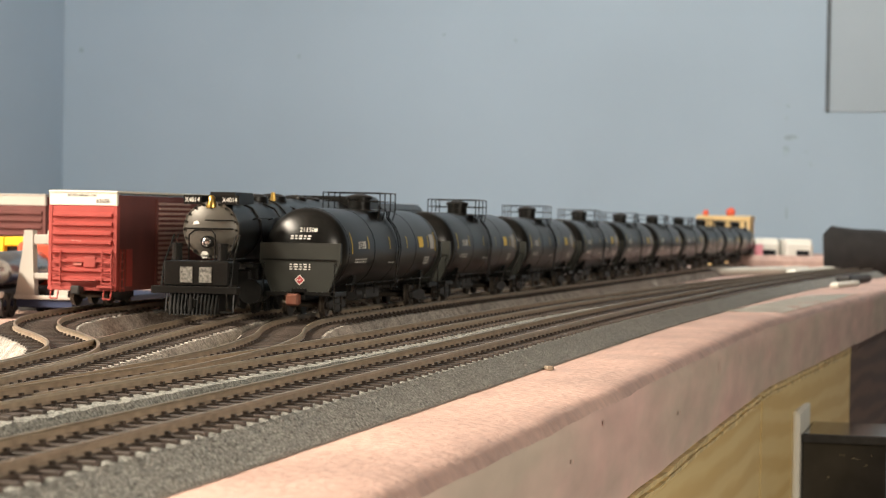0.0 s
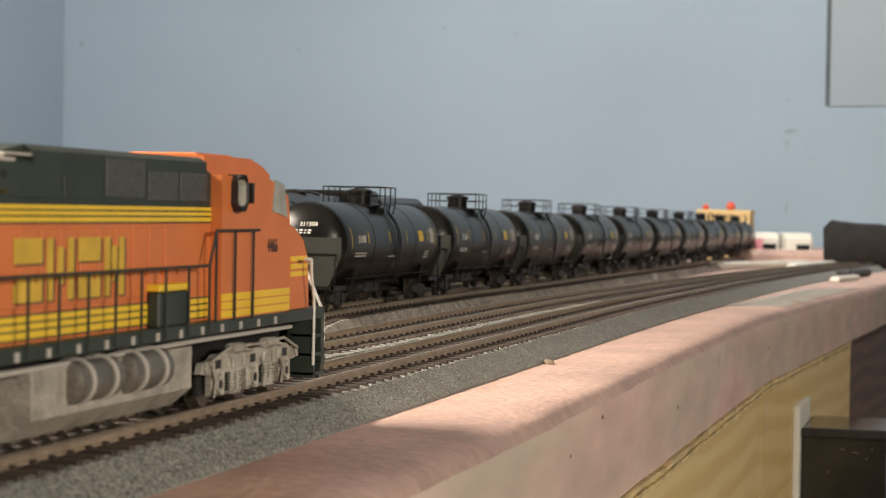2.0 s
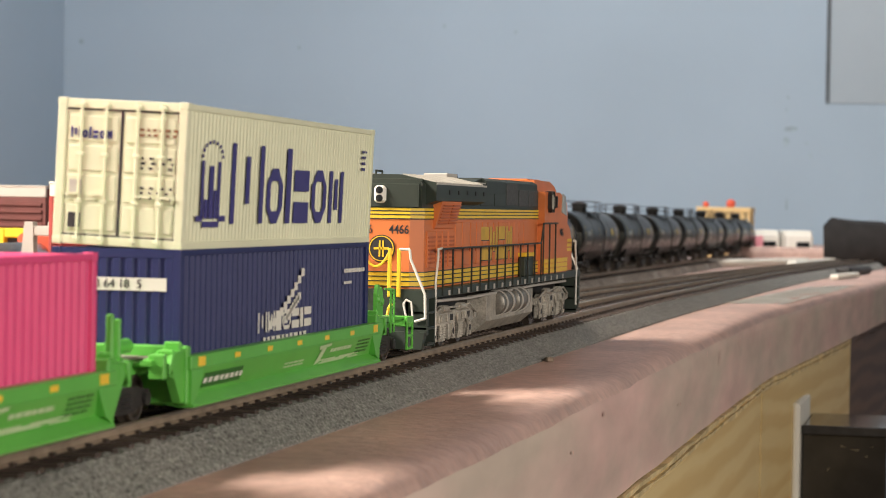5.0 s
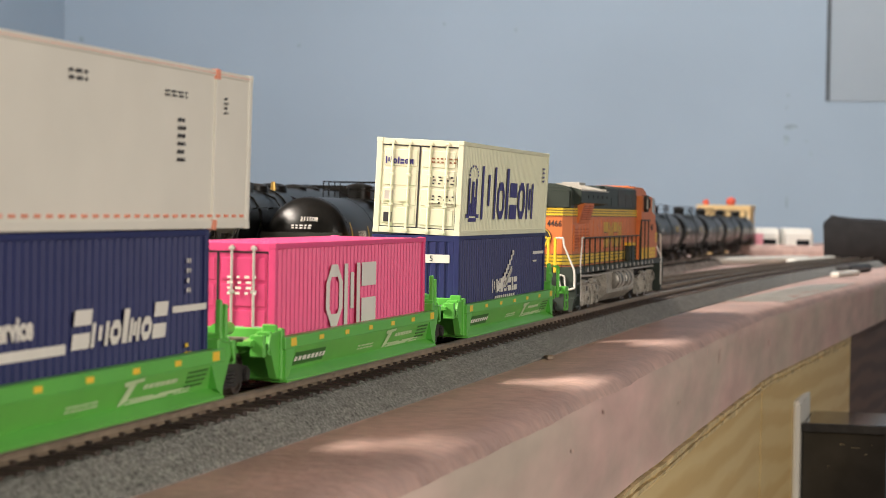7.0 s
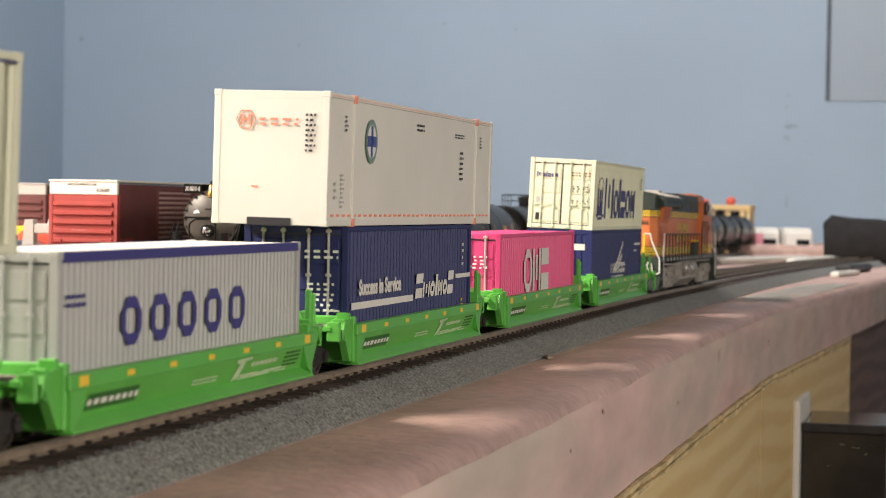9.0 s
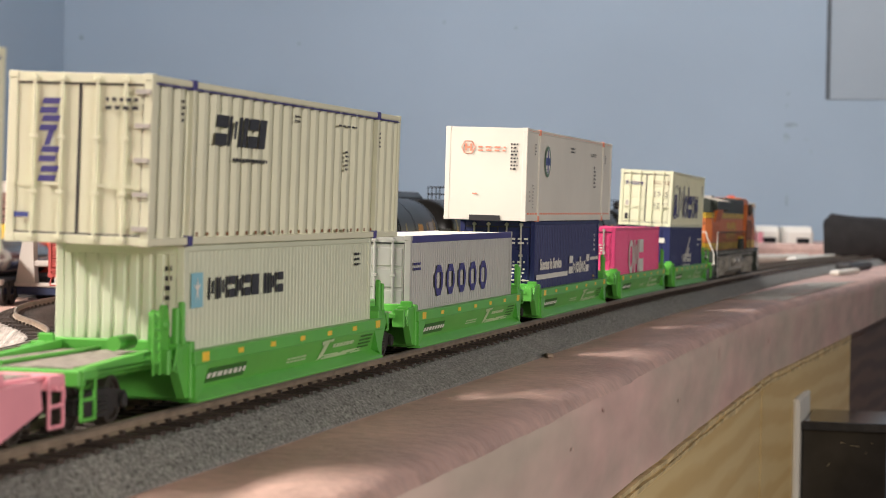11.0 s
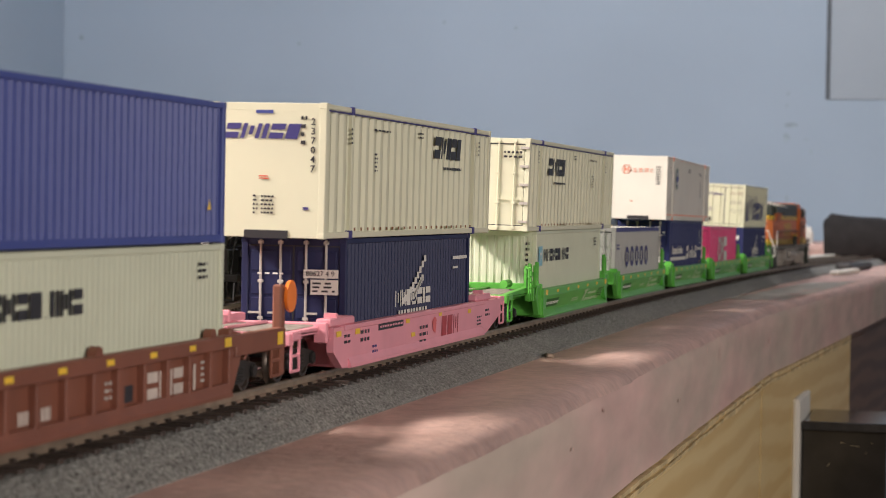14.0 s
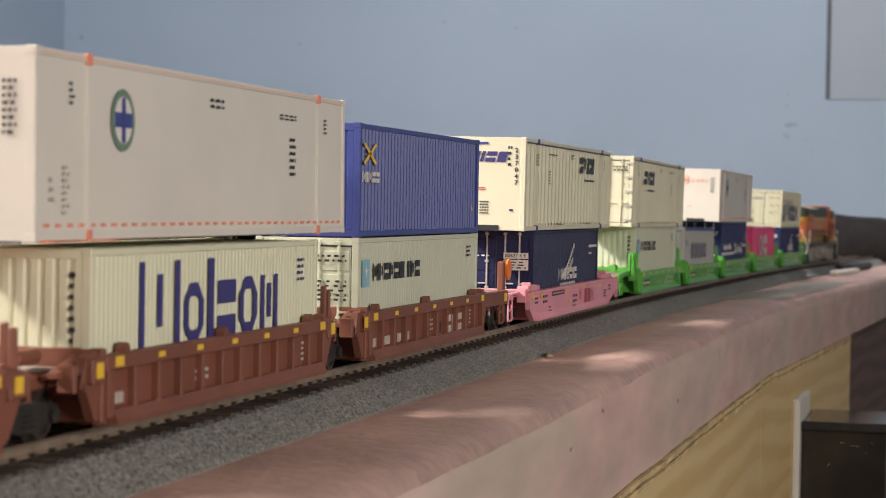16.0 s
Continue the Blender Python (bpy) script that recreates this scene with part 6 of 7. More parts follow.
for k, z in enumerate((26.4, 23.0, 20.2, 17.0, 13.2)):
    word_blocks(c_swift1, M_LOGO_BLUE, 0, 0, 0, 3.0, [(1, 1.2, "stack" if k != 2 else "bar")], 0.1, slant=0.3, rear=rear_at(-93.3, 6.4, z - 1.2), stroke=0.3, width=3.6 if k != 2 else 1.2, label="dark slanted shape")
bars(c_swift1, rear_at(-93.3, -9, 27.4), 4, 2, 7, 3.2, M_INK, 66)
strokes([(-1.5, -0.5, 1.5, 0.5)], M_BLUE, c_swift1, rear_at(-93.3, 11.3, 5.4), "blue_plate", "small blue plate")
for k in range(5):
    cuboid("hinge", -93.4, -92.6, -14.6, -11.6, 3 + 6.6 * k, 3.9 + 6.6 * k, M_GREYP, c_swift1, "pale grey door hinge")
word_blocks(c_swift2, M_LOGO_BLUE, 0, 0, 0, 3.7, [(1, 0.9, "stack"), (1, 1.2, "legs"), (1, 0.3, "bar"), (1, 0.9, "stack"), (1, 0.8, "bar")], 0.18, slant=0.3, rear=rear_at(-93.0, 2.0, 24.4), width=19, stroke=0.28, label="dark slanted word in plain shapes")
for k, ch in enumerate("237047"):
    words(ch, 2.3, M_INK, c_swift2, rear_at(-92.95, -11.6, 28.6 - 2.3 * k), "number_digit", label="dark container digit", thick=0.05)
bars(c_swift2, rear_at(-92.95, -9.2, 26.6), 1, 4, 1.5, 8.0, M_INK, 67)
bars(c_swift2, rear_at(-92.95, -0.2, 8.2), 3, 5, 3.2, 5.0, M_INK, 82, 0.3)
bars(c_swift2, rear_at(-92.95, 2.9, 8.2), 1, 5, 1.2, 5.2, M_INK, 83)
strokes([(-2.2, -0.4, 2.2, 0.4)], M_BLUE, c_swift2, rear_at(-92.95, 1.0, 31.0), "blue_plate", "small blue plate")
bars(c_swift2, rear_at(-92.95, 0.4, 14.9), 1, 2, 3.4, 1.2, M_RED, 68)
bars(c_swift2, rear_at(-92.95, -10.4, 7.4), 1, 1, 2, 1.6, M_LOGO_BLUE, 69)
cuboid("nose_pocket", -93.1, -90, -5.6, 5.6, -0.1, 1.9, M_INK, c_swift2, "dark tunnel pocket")
cuboid("nose_pocket", -93.1, -90, -5.6, 5.6, -0.1, 1.9, M_INK, c_hub1, "dark tunnel pocket")
lean_strokes([[(-6.5, -2.6), (6.5, -2.6), (-1, 3.2)], [(-6.5, 2.6), (-5, 3.0), (6.5, -2.2), (5, -2.8)], [(5, 3.0), (6.5, 2.6), (-5, -2.8), (-6.5, -2.2)]][1:], M_YELLOW, c_kline, side_at(-60.5, -14.12, 21.8), "cross_marking", "yellow cross mark")
word_blocks(c_kline, M_WHITE, -59.4, 14.4, -14.12, 2.8, [(1, 0.8, "legs"), (1, 0.3, "bar"), (1, 0.8, "legs"), (1, 0.7, "stack"), (1, 0.7, "stack")], 0.15, width=17, stroke=0.28, label="white word in plain shapes")
bars(c_kline, rear_at(-70.1, -3, 16), 1, 9, 1.8, 22, M_WHITE, 70)
lean_strokes([[(-1.2, -1), (1.2, -1), (0, 1.2)]], M_YELLOW, c_kline, side_at(60, -14.12, 8), "warning_triangle", "yellow warning triangle")
big_word(c_matson2, 9.6, -4.0)
bars(c_matson2, side_at(56, -14.12, 23), 2, 4, 5, 6, M_LOGO_BLUE, 71)


def emblem(c, x, z):
    bm = bmesh.new()
    n = 32
    outer = [bm.verts.new((5.8 * math.cos(2 * math.pi * k / n), 5.8 * math.sin(2 * math.pi * k / n), 0)) for k in range(n)]
    bm.faces.new(outer)
    o = part("emblem_disc", bm, M_GREENINK, c, "dark green round emblem", at=side_at(x, -14.95, z))
    bm = bmesh.new()
    bm.faces.new([bm.verts.new((4.4 * math.cos(2 * math.pi * k / n), 4.4 * math.sin(2 * math.pi * k / n), 0.06)) for k in range(n)])
    part("emblem_field", bm, M_WHITE, o, "white emblem field")
    bm = bmesh.new()
    box(bm, -0.9, 0.9, -4.2, 4.2, 0.08, 0.14)
    box(bm, -4.2, 4.2, -1.4, 1.4, 0.08, 0.14)
    part("emblem_cross", bm, M_BLUE, o, "blue cross bars")


for c in (c_hub1, c_hub2):
    emblem(c, -54, 22.2)
    cuboid("pinstripe", -91, 91, -14.97, -14.7, 32.4, 32.52, M_FADED, c, "thin faded red line along the roof edge")
    bars(c, side_at(-2, -14.95, 27.8), 2, 2, 8, 2.6, M_INK, 72)
    bars(c, side_at(46.5, -14.95, 27), 3, 2, 12, 1.6, M_INK, 73)
    bars(c, side_at(50, -14.95, 18), 2, 6, 4, 9.5, M_INK, 74)
    bars(c, side_at(-77.5, -14.95, 26), 1, 4, 2, 4.5, M_INK, 75)
    bars(c, side_at(-86, -14.95, 9), 1, 3, 2, 5, M_GREYP, 76)
    bars(c, side_at(-80, -14.95, 9), 1, 8, 3, 9, M_GREYP, 77)
    bars(c, side_at(76, -15.0, 26), 1, 4, 2, 4, M_INK, 78)
    bm = bmesh.new()
    for k in range(36):
        x = -88 + 5.03 * k
        box(bm, x - 1.0, x + 1.0, -14.98, -14.5, 2.5, 3.1)
    tagged(part("red_reflectors", bm, M_FADED, c, "row of small red reflectors"), kind="stuff")
    cuboid("lower_ridge", -91, 91, -15.0, -14.4, 1.3, 1.9, M_OFFWHITE, c)
    bars(c, rear_at(-93.0, -10.2, 23), 2, 8, 2.6, 10, M_INK, 79)
    bars(c, rear_at(-93.0, -2.0, 25.6), 3, 2, 10, 2.4, M_FADED, 80)
    bars(c, rear_at(-93.0, 3.2, 9.5), 1, 1, 3, 0.9, M_FADED, 81)
    bm = bmesh.new()
    for k in range(6):
        a, b = math.pi / 3 * k, math.pi / 3 * (k + 1)
        rod(bm, (2.5 * math.cos(a), 2.5 * math.sin(a), 0), (2.5 * math.cos(b), 2.5 * math.sin(b), 0), 0.15, 4)
    box(bm, -1.3, -0.6, -1.3, 1.3, -0.04, 0.04)
    box(bm, 0.6, 1.3, -1.3, 1.3, -0.04, 0.04)
    box(bm, -0.6, 0.6, -0.35, 0.35, -0.04, 0.04)
    part("hexagon_marking", bm, M_FADED, c, "red hexagon outline mark", at=rear_at(-93.0, 6.6, 26))

# markings on the pink and brown cars
strokes([(-48.7, -0.9, -23.3, 0.9)], M_INK, pink, side_at(0, -17.12, 10.4), "number_patch", "dark number patch")
bars(pink, side_at(-36, -17.22, 10.4), 8, 1, 23, 1.2, M_PINK, 90)
word_blocks(pink, M_DKRED, 32, 4.2, -17.12, 5.8, [(1, 0.75, "bar"), (1, 0.75, "bar"), (1, 0.8, "legs")], 0.25, width=21, slant=0.08, stroke=0.14, label="red initials in plain shapes")
bars(pink, side_at(0, -17.12, 6), 2, 3, 9, 6, M_INK, 91)
lean_strokes([[(10, 2.2), (13, 3.4), (15, 2.4), (14, -1.6), (11, -0.6)]], M_PINKRED, pink, side_at(0, -17.12, 7), "flag_marking", "rosy flag mark")
bars(pink, side_at(72, -17.12, 6.4), 2, 3, 6, 3.4, M_INK, 92)
bars(pink, side_at(84, -17.12, 8.5), 2, 2, 6, 3, M_INK, 93)
bars(pink, side_at(-62, -17.12, 9), 2, 2, 8, 4, M_INK, 94)
bars(pink, side_at(-78, -17.12, 9), 2, 2, 6, 3, M_INK, 95)
bars(pink, side_at(-52, -17.12, 5), 2, 2, 5, 2.6, M_LOGO_BLUE, 96)
for patch in ((-88, -0.7, -84, 0.7), (-71, -0.9, -67, 0.5), (-20, -0.6, -16.5, 0.6), (-14, -4.7, -10, -3.5), (18, -0.4, 21.5, 0.8), (56, -1.2, 60, 0)):
    strokes([patch], M_YELLOW, pink, side_at(0, -17.14, 10.6), "reflector_patch", "yellow reflector patch")
for k, (x, w) in enumerate(((-63, 11), (-46, 13), (-29, 13))):
    bars(b1, side_at(x, -15.72, 6.2), 6, 1, w, 5.0, M_STENCIL, 97 + k, 0.2)
word_blocks(b1, M_STENCIL, 35, 4.6, -15.72, 5.2, [(1, 0.9, "stack"), (1, 0.9, "legs"), (1, 0.8, "stack"), (1, 0.7, "legs")], 0.15, width=28, stroke=0.26, label="white initials in plain shapes")
strokes([(9.6, -1.6, 15, 1.6)], M_INK, b1, side_at(0, -15.72, 6.6), "dark_panel", "dark square panel")
bars(b1, side_at(4, -15.72, 8), 2, 3, 5, 4, M_GREYP, 100)
for c in (b1, b2):
    bars(c, side_at(54, -15.72, 8), 1, 4, 4, 5, M_GREYP, 101)
bars(b2, side_at(-62, -15.72, 6.4), 4, 1, 8, 4.6, M_STENCIL, 102, 0.2)
bars(b2, side_at(-15, -15.72, 7.6), 2, 2, 9, 3, M_GREYP, 103)
bm = bmesh.new()
lathe(bm, [(0, 0.6), (0.1, 3.7), (0.9, 3.7), (1.0, 0.6)], 24)
wheel_b = part("brake_wheel", bm, M_TOYORANGE, b1, "orange brake wheel", smooth=35, at=mm(113.5, -14.6, 21.2, 0, 0, -90))
cuboid("brake_post", 108.2, 111.4, -14.6, -12.4, 3.0, 24.0, M_BROWN, b1, bev=0.4)


# ---------------------------------------------------------------- the orange diesel locomotive


def loco_truck(ob, x):
    bm = bmesh.new()
    box(bm, -30, 30, -6, 6, 6, 10, 0.5)
    t = part("truck", bm, M_DARK, ob, at=mm(x, 0, 0))
    for s in (-1, 1):
        y = s * 11.8
        bm = bmesh.new()
        prism(bm, [(-34, 8.0), (-33, 10.2), (-27, 10.6), (-24, 11.6), (24, 11.6), (27, 10.6), (33, 10.2), (34, 8.0), (28, 7.4), (-28, 7.4)], y - 0.7, y + 0.7)
        fr = part("side_frame", bm, M_SILVER, t)
        cuboid("dark_backing", -30, 30, *sorted((s * 9.6, s * 10.4)), 3.0, 10.2, M_DARK, t)
        for xx in (-31, -17.5, -14, -7, 7, 14, 17.5, 31):
            cuboid("frame_lug", xx - 0.7, xx + 0.7, *sorted((y + s * 0.6, y + s * 1.3)), 8.2, 10.6, M_SILVER, fr, bev=0.2)
        for xx in (-23, 0, 23):
            bm = bmesh.new()
            for dx in (-3.3, 3.3):
                box(bm, xx + dx - 0.8, xx + dx + 0.8, y - 0.9, y + 0.9, 2.6, 8.0, 0.25)
            box(bm, xx - 2.6, xx + 2.6, y - 0.8, y + 0.5, 3.2, 7.2, 0.4)
            rod(bm, (xx, y, 5.2), (xx, y + s * 1.3, 5.2), 1.7, 14)
            jb = part("journal_box", bm, M_SILVER, fr)
            bm = bmesh.new()
            rod(bm, (xx, y + s * 1.2, 5.2), (xx, y + s * 1.45, 5.2), 1.0, 12)
            part("bearing_cap", bm, M_DARK, jb, "dark bearing cap")
            cuboid("frame_window", xx - 1.8, xx + 1.8, *sorted((y + s * 0.66, y + s * 0.76)), 8.5, 10.4, M_DARK, fr, "dark opening in the frame")
        for xx in (-13.4, -9.6, 9.6, 13.4):
            bm = bmesh.new()
            for k in range(6):
                rod(bm, (xx, y + s * 0.3, 3.4 + k * 0.75), (xx, y + s * 0.3, 3.8 + k * 0.75), 1.1, 10)
            rod(bm, (xx, y + s * 0.3, 3.0), (xx, y + s * 0.3, 8.0), 0.55, 8)
            part("coil_spring", bm, M_SILVER, fr)
        for xx in (-11.5, 11.5):
            cuboid("spring_seat", xx - 3.4, xx + 3.4, y - 0.8, y + 0.8, 2.4, 3.2, M_SILVER, fr, bev=0.2)
            bm = bmesh.new()
            rod(bm, (xx - 6, y + s * 1.4, 12.6), (xx + 2, y + s * 1.4, 12.4), 1.15, 12)
            rod(bm, (xx + 2, y + s * 1.4, 12.4), (xx + 8, y + s * 1.4, 11.4), 0.35, 6)
            part("brake_cylinder", bm, M_SILVER, fr)
        for xx in (-28, 5, 18):
            bm = bmesh.new()
            pipe(bm, [(xx, y + s * 1.2, 9.6), (xx + 1.2, y + s * 1.6, 6.0), (xx + 0.6, y + s * 1.4, 2.6)], 0.35, 6)
            part("brake_lever", bm, M_SILVER, fr)
        bm = bmesh.new()
        pipe(bm, [(-31, y + s * 1.4, 10), (-18, y + s * 1.8, 13), (2, y + s * 1.8, 12.6), (20, y + s * 1.6, 13), (31, y + s * 1.4, 10)], 0.35, 6)
        part("brake_pipe", bm, M_SILVER, fr)
    for xx in (-23, 0, 23):
        bm = bmesh.new()
        lathe(bm, [(-9.2, 5.3), (-7.8, 5.5), (-7.2, 6.1), (-6.9, 6.1), (-6.9, 4.4), (-6.6, 1.3), (6.6, 1.3), (6.9, 4.4), (6.9, 6.1), (7.2, 6.1), (7.8, 5.5), (9.2, 5.3)], 22, "y")
        for k in range(4):
            a = k * math.pi / 2
            for s in (-1, 1):
                rod(bm, (3 * math.cos(a), s * 9.0, 3 * math.sin(a)), (3 * math.cos(a), s * 9.5, 3 * math.sin(a)), 0.6, 6)
        w = part("wheelset", bm, M_WHEEL, t, "turning steel wheelset", smooth=40, at=mm(xx, 0, 5.5))
        WHEELS.append((w, xx, 5.5))


def plan_prism(bm, outline, z0, z1):
    """An outline of (x, y) drawn up."""
    a = [bm.verts.new((x, y, z0)) for x, y in outline]
    b = [bm.verts.new((x, y, z1)) for x, y in outline]
    n = len(outline)
    bm.faces.new(a[::-1])
    bm.faces.new(b)
    for i in range(n):
        bm.faces.new((a[i], a[(i + 1) % n], b[(i + 1) % n], b[i]))
    bmesh.ops.recalc_face_normals(bm, faces=bm.faces)


def hood_plan(x0, x1, w, c):
    return [(x0, -w + c), (x0 + c * 0.8, -w), (x1, -w), (x1, w), (x0 + c * 0.8, w), (x0, w - c)]


def diesel_locomotive():
    ob = thing("diesel_locomotive", "orange diesel locomotive with yellow stripes and dark green roof", "locomotive")
    deck = 19.3
    bm = bmesh.new()
    plan_prism(bm, hood_plan(-117, 49, 12.4, 3.6), deck, 43.3)
    hood = part("hood", bm, M_ORANGE, ob)
    # stripes: yellow bands with dark lines, top and bottom
    for z0, z1, nm in ((39.9, 43.2, "upper"), (deck + 0.2, 25.0, "lower")):
        if nm == "lower":
            z0, z1 = 20.0, 24.2
        bm = bmesh.new()
        plan_prism(bm, hood_plan(-117.18, 49, 12.58, 3.6), z0, z1)
        st = part("yellow_stripe", bm, M_YELLOW, hood, "bright yellow stripe band")
        for f in (0.0, 0.36, 0.68, 1.0):
            z = z0 + (z1 - z0) * f
            bm = bmesh.new()
            plan_prism(bm, hood_plan(-117.3, 49, 12.68, 3.6), z - 0.15, z + 0.15)
            part("stripe_line", bm, M_PULLMAN, st, "dark pinstripe")
    # roof and radiator
    bm = bmesh.new()
    prism(bm, [(-12.4, 43.3), (12.4, 43.3), (12.4, 50.2), (10.5, 51.5), (-10.5, 51.5), (-12.4, 50.2)], -117, 49, "x")
    roof = part("roof_hood", bm, M_PULLMAN, hood, "dark green roof")
    bm = bmesh.new()
    prism(bm, [(-12.4, 44.2), (12.4, 44.2), (15.7, 45.4), (15.7, 50.6), (4.5, 53.0), (-4.5, 53.0), (-15.7, 50.6), (-15.7, 45.4)], -113, -50, "x")
    rad = part("radiator_wing", bm, M_PULLMAN, hood, "flared dark green radiator wing")
    for s in (-1, 1):
        for k in range(22):
            bm = bmesh.new()
            x0 = -111.5 + 2.78 * k
            prism(bm, [(s * 15.2, 50.75), (s * 15.2, 51.1), (s * 4.9, 53.3), (s * 4.9, 52.95)], x0, x0 + 0.75, "x")
            part("radiator_slat", bm, M_SLAT, rad, "worn pale radiator slat")
        cuboid("wing_edge", -113, -50, *sorted((s * 15.6, s * 15.95)), 50.1, 50.7, M_GREYP, rad, "pale worn wing edge")
    for s in (-1, 1):
        for k in range(9):
            bm = bmesh.new()
            x0 = -111 + 6.6 * k
            vs = [bm.verts.new(q) for q in ((x0, s * 14.8, 50.86), (x0 + 5.2, s * 14.8, 50.86), (x0 + 5.2, s * 5.4, 52.87), (x0, s * 5.4, 52.87))]
            bm.faces.new(vs)
            part("radiator_grille", bm, M_DARK, rad)
        for k in range(5):
            cuboid("latch", -98 + 11 * k, -96.4 + 11 * k, *sorted((s * 15.5, s * 15.9)), 47.3, 48.6, M_DARK, rad)
    bm = bmesh.new()
    prism(bm, [(-117.6, 43.4), (-117.6, 50.0), (-112.8, 51.8), (-112.8, 43.4)], -11.6, 11.6)
    part("rear_roof_slope", bm, M_PULLMAN, hood)
    bm = bmesh.new()
    box(bm, -119, -117, -1.8, 1.8, 44.4, 49.6, 0.8)
    lampc = part("rear_headlight", bm, M_WHITE, ob, "white double headlight housing")
    for z in (45.8, 48.2):
        bm = bmesh.new()
        lathe(bm, [(-119.4, 0.4), (-119.3, 1.05), (-118.8, 1.1)], 14)
        bmesh.ops.translate(bm, vec=(0, 0, z), verts=bm.verts)
        part("lens", bm, M_GLASS, lampc, "dark headlight lens")
    cuboid("exhaust_box", -55, -42, -4, 4, 51.2, 54.5, M_GREYP, ob, "pale grey roof box", bev=0.3)
    bm = bmesh.new()
    prism(bm, [(-12.5, 50.0), (12.5, 50.0), (12.5, 52.4), (10.8, 53.4), (-10.8, 53.4), (-12.5, 52.4)], -36, 46, "x")
    brake = part("dynamic_brake_hood", bm, M_PULLMAN, hood, "raised dark green hood section")
    bm = bmesh.new()
    prism(bm, [(-50, 51.4), (-36, 51.4), (-36, 53.3)], -10.6, 10.6)
    part("hood_ramp", bm, M_PULLMAN, brake)
    for x in (-37, -34, -39.5):
        bm = bmesh.new()
        rod(bm, (x, -1.5, 51.4), (x, -1.5, 54.6), 0.9, 8, 0.5)
        part("roof_horn", bm, M_DARK, brake, "small black roof fitting")
    for s in (-1, 1):
        cuboid("brake_grille", -6, 12, *sorted((s * 12.3, s * 12.7)), 44.6, 52.0, M_VENT, brake, "grey mesh vent panel", bev=0.15)
    cuboid("roof_walk", -46, -20, -12.2, -8.6, 51.3, 51.8, M_GREYP, roof, "pale walkway strip", bev=0.1)
    bm = bmesh.new()
    pipe(bm, [(-106, 3, 52.6), (-106, 3, 54), (-112.6, 3, 54), (-112.6, 3, 52.6)], 0.3)
    part("lifting_rail", bm, M_PULLMAN, roof)
    for s in (-1, 1):
        # dynamic brake louvres by the cab
        for k, (x0, x1) in enumerate(((14, 29), (30.5, 46))):
            bm = bmesh.new()
            box(bm, x0, x1, *sorted((s * 12.3, s * 12.7)), 44.2, 50.0, 0.15)
            part("vent_panel", bm, M_VENT, roof, "grey mesh vent panel")
        for x0, x1 in ((-44, -26), (-24, -8)):
            cuboid("upper_door", x0, x1, *sorted((s * 12.3, s * 12.65)), 44.2, 48.2, M_PULLMAN, roof, bev=0.1)
        # slanted orange intake under the wing
        bm = bmesh.new()
        prism(bm, [(s * 12.3, 36.8), (s * 12.3, 45.2), (s * 15.2, 45.2), (s * 13.0, 37.2)], -104, -80, "x")
        intake = part("air_intake", bm, M_ORANGE, hood, "slanted orange intake box")
        for k in range(2):
            bm = bmesh.new()
            for j in range(7):
                z = 38.4 + j * 0.9
                y = s * (13.35 + (z - 37.2) * 0.275)
                box(bm, -102.5 + 11.5 * k, -92.5 + 11.5 * k, min(y, y + s * 0.25), max(y, y + s * 0.25), z, z + 0.4)
            tagged(part("intake_grille", bm, M_DKORANGE, intake, "fine orange slat grille"), kind="stuff")
        # hood doors
        xs = [-112, -101, -94, -87, -78, -69, -58, -50, -42, -34, -26, -18, -10, -2, 6, 14, 22, 30]
        for a, b in zip(xs, xs[1:]):
            d = cuboid("hood_door", a + 0.5, b - 0.5, *sorted((s * 12.3, s * 12.75)), 25.4, 36.2 if a < -78 else 38.8, M_ORANGE, hood, bev=0.12)
            cuboid("door_seam", b - 0.6, b - 0.25, *sorted((s * 12.3, s * 12.5)), 25.4, 36.2 if a < -78 else 38.8, M_DKORANGE, hood)
            if a < -78:
                bm = bmesh.new()
                for q in range(7):
                    box(bm, a + 1.4, b - 1.6, *sorted((s * 12.7, s * 12.9)), 26.6 + 1.25 * q, 27.2 + 1.25 * q)
                tagged(part("louvre", bm, M_DKORANGE, d, "fine orange louvre slats"), kind="stuff")
            cuboid("door_latch", b - 1.6, b - 1.0, *sorted((s * 12.6, s * 12.95)), 29.5, 31.2, M_DKORANGE, d)
    # cab and nose
    bm = bmesh.new()
    prism(bm, [(43, deck), (43, 54.1), (73, 54.1), (82, 52.5), (87, 50.8), (90, 40.4), (90, deck)], -15.0, 15.0)
    bmesh.ops.bevel(bm, geom=[e for e in bm.edges if all(v.co.z > 49 for v in e.verts) and abs(e.verts[0].co.y - e.verts[1].co.y) < 0.1], offset=4.2, segments=2, affect="EDGES")
    cab = part("cab", bm, M_ORANGE, ob, smooth=25, at=mm(6, 0, 0))
    bm = bmesh.new()
    prism(bm, [(90, deck), (90, 40.2), (100, 38.8), (108, 35.6), (112, 31), (113, deck)], -13.0, 13.0)
    nose = part("nose", bm, M_ORANGE, ob, at=mm(5, 0, 0))
    for s in (-1, 1):
        bm = bmesh.new()
        box(bm, 48.5, 55.5, *sorted((s * 15.0, s * 15.35)), 42.2, 50.2, 1.6)
        wf = part("side_window", bm, M_DARK, cab, "dark rubber-framed side window")
        bm = bmesh.new()
        box(bm, 49.6, 54.4, *sorted((s * 15.2, s * 15.45)), 43.4, 49.0, 1.2)
        part("pane", bm, M_PANE, wf, "pale glass pane")
        bm = bmesh.new()
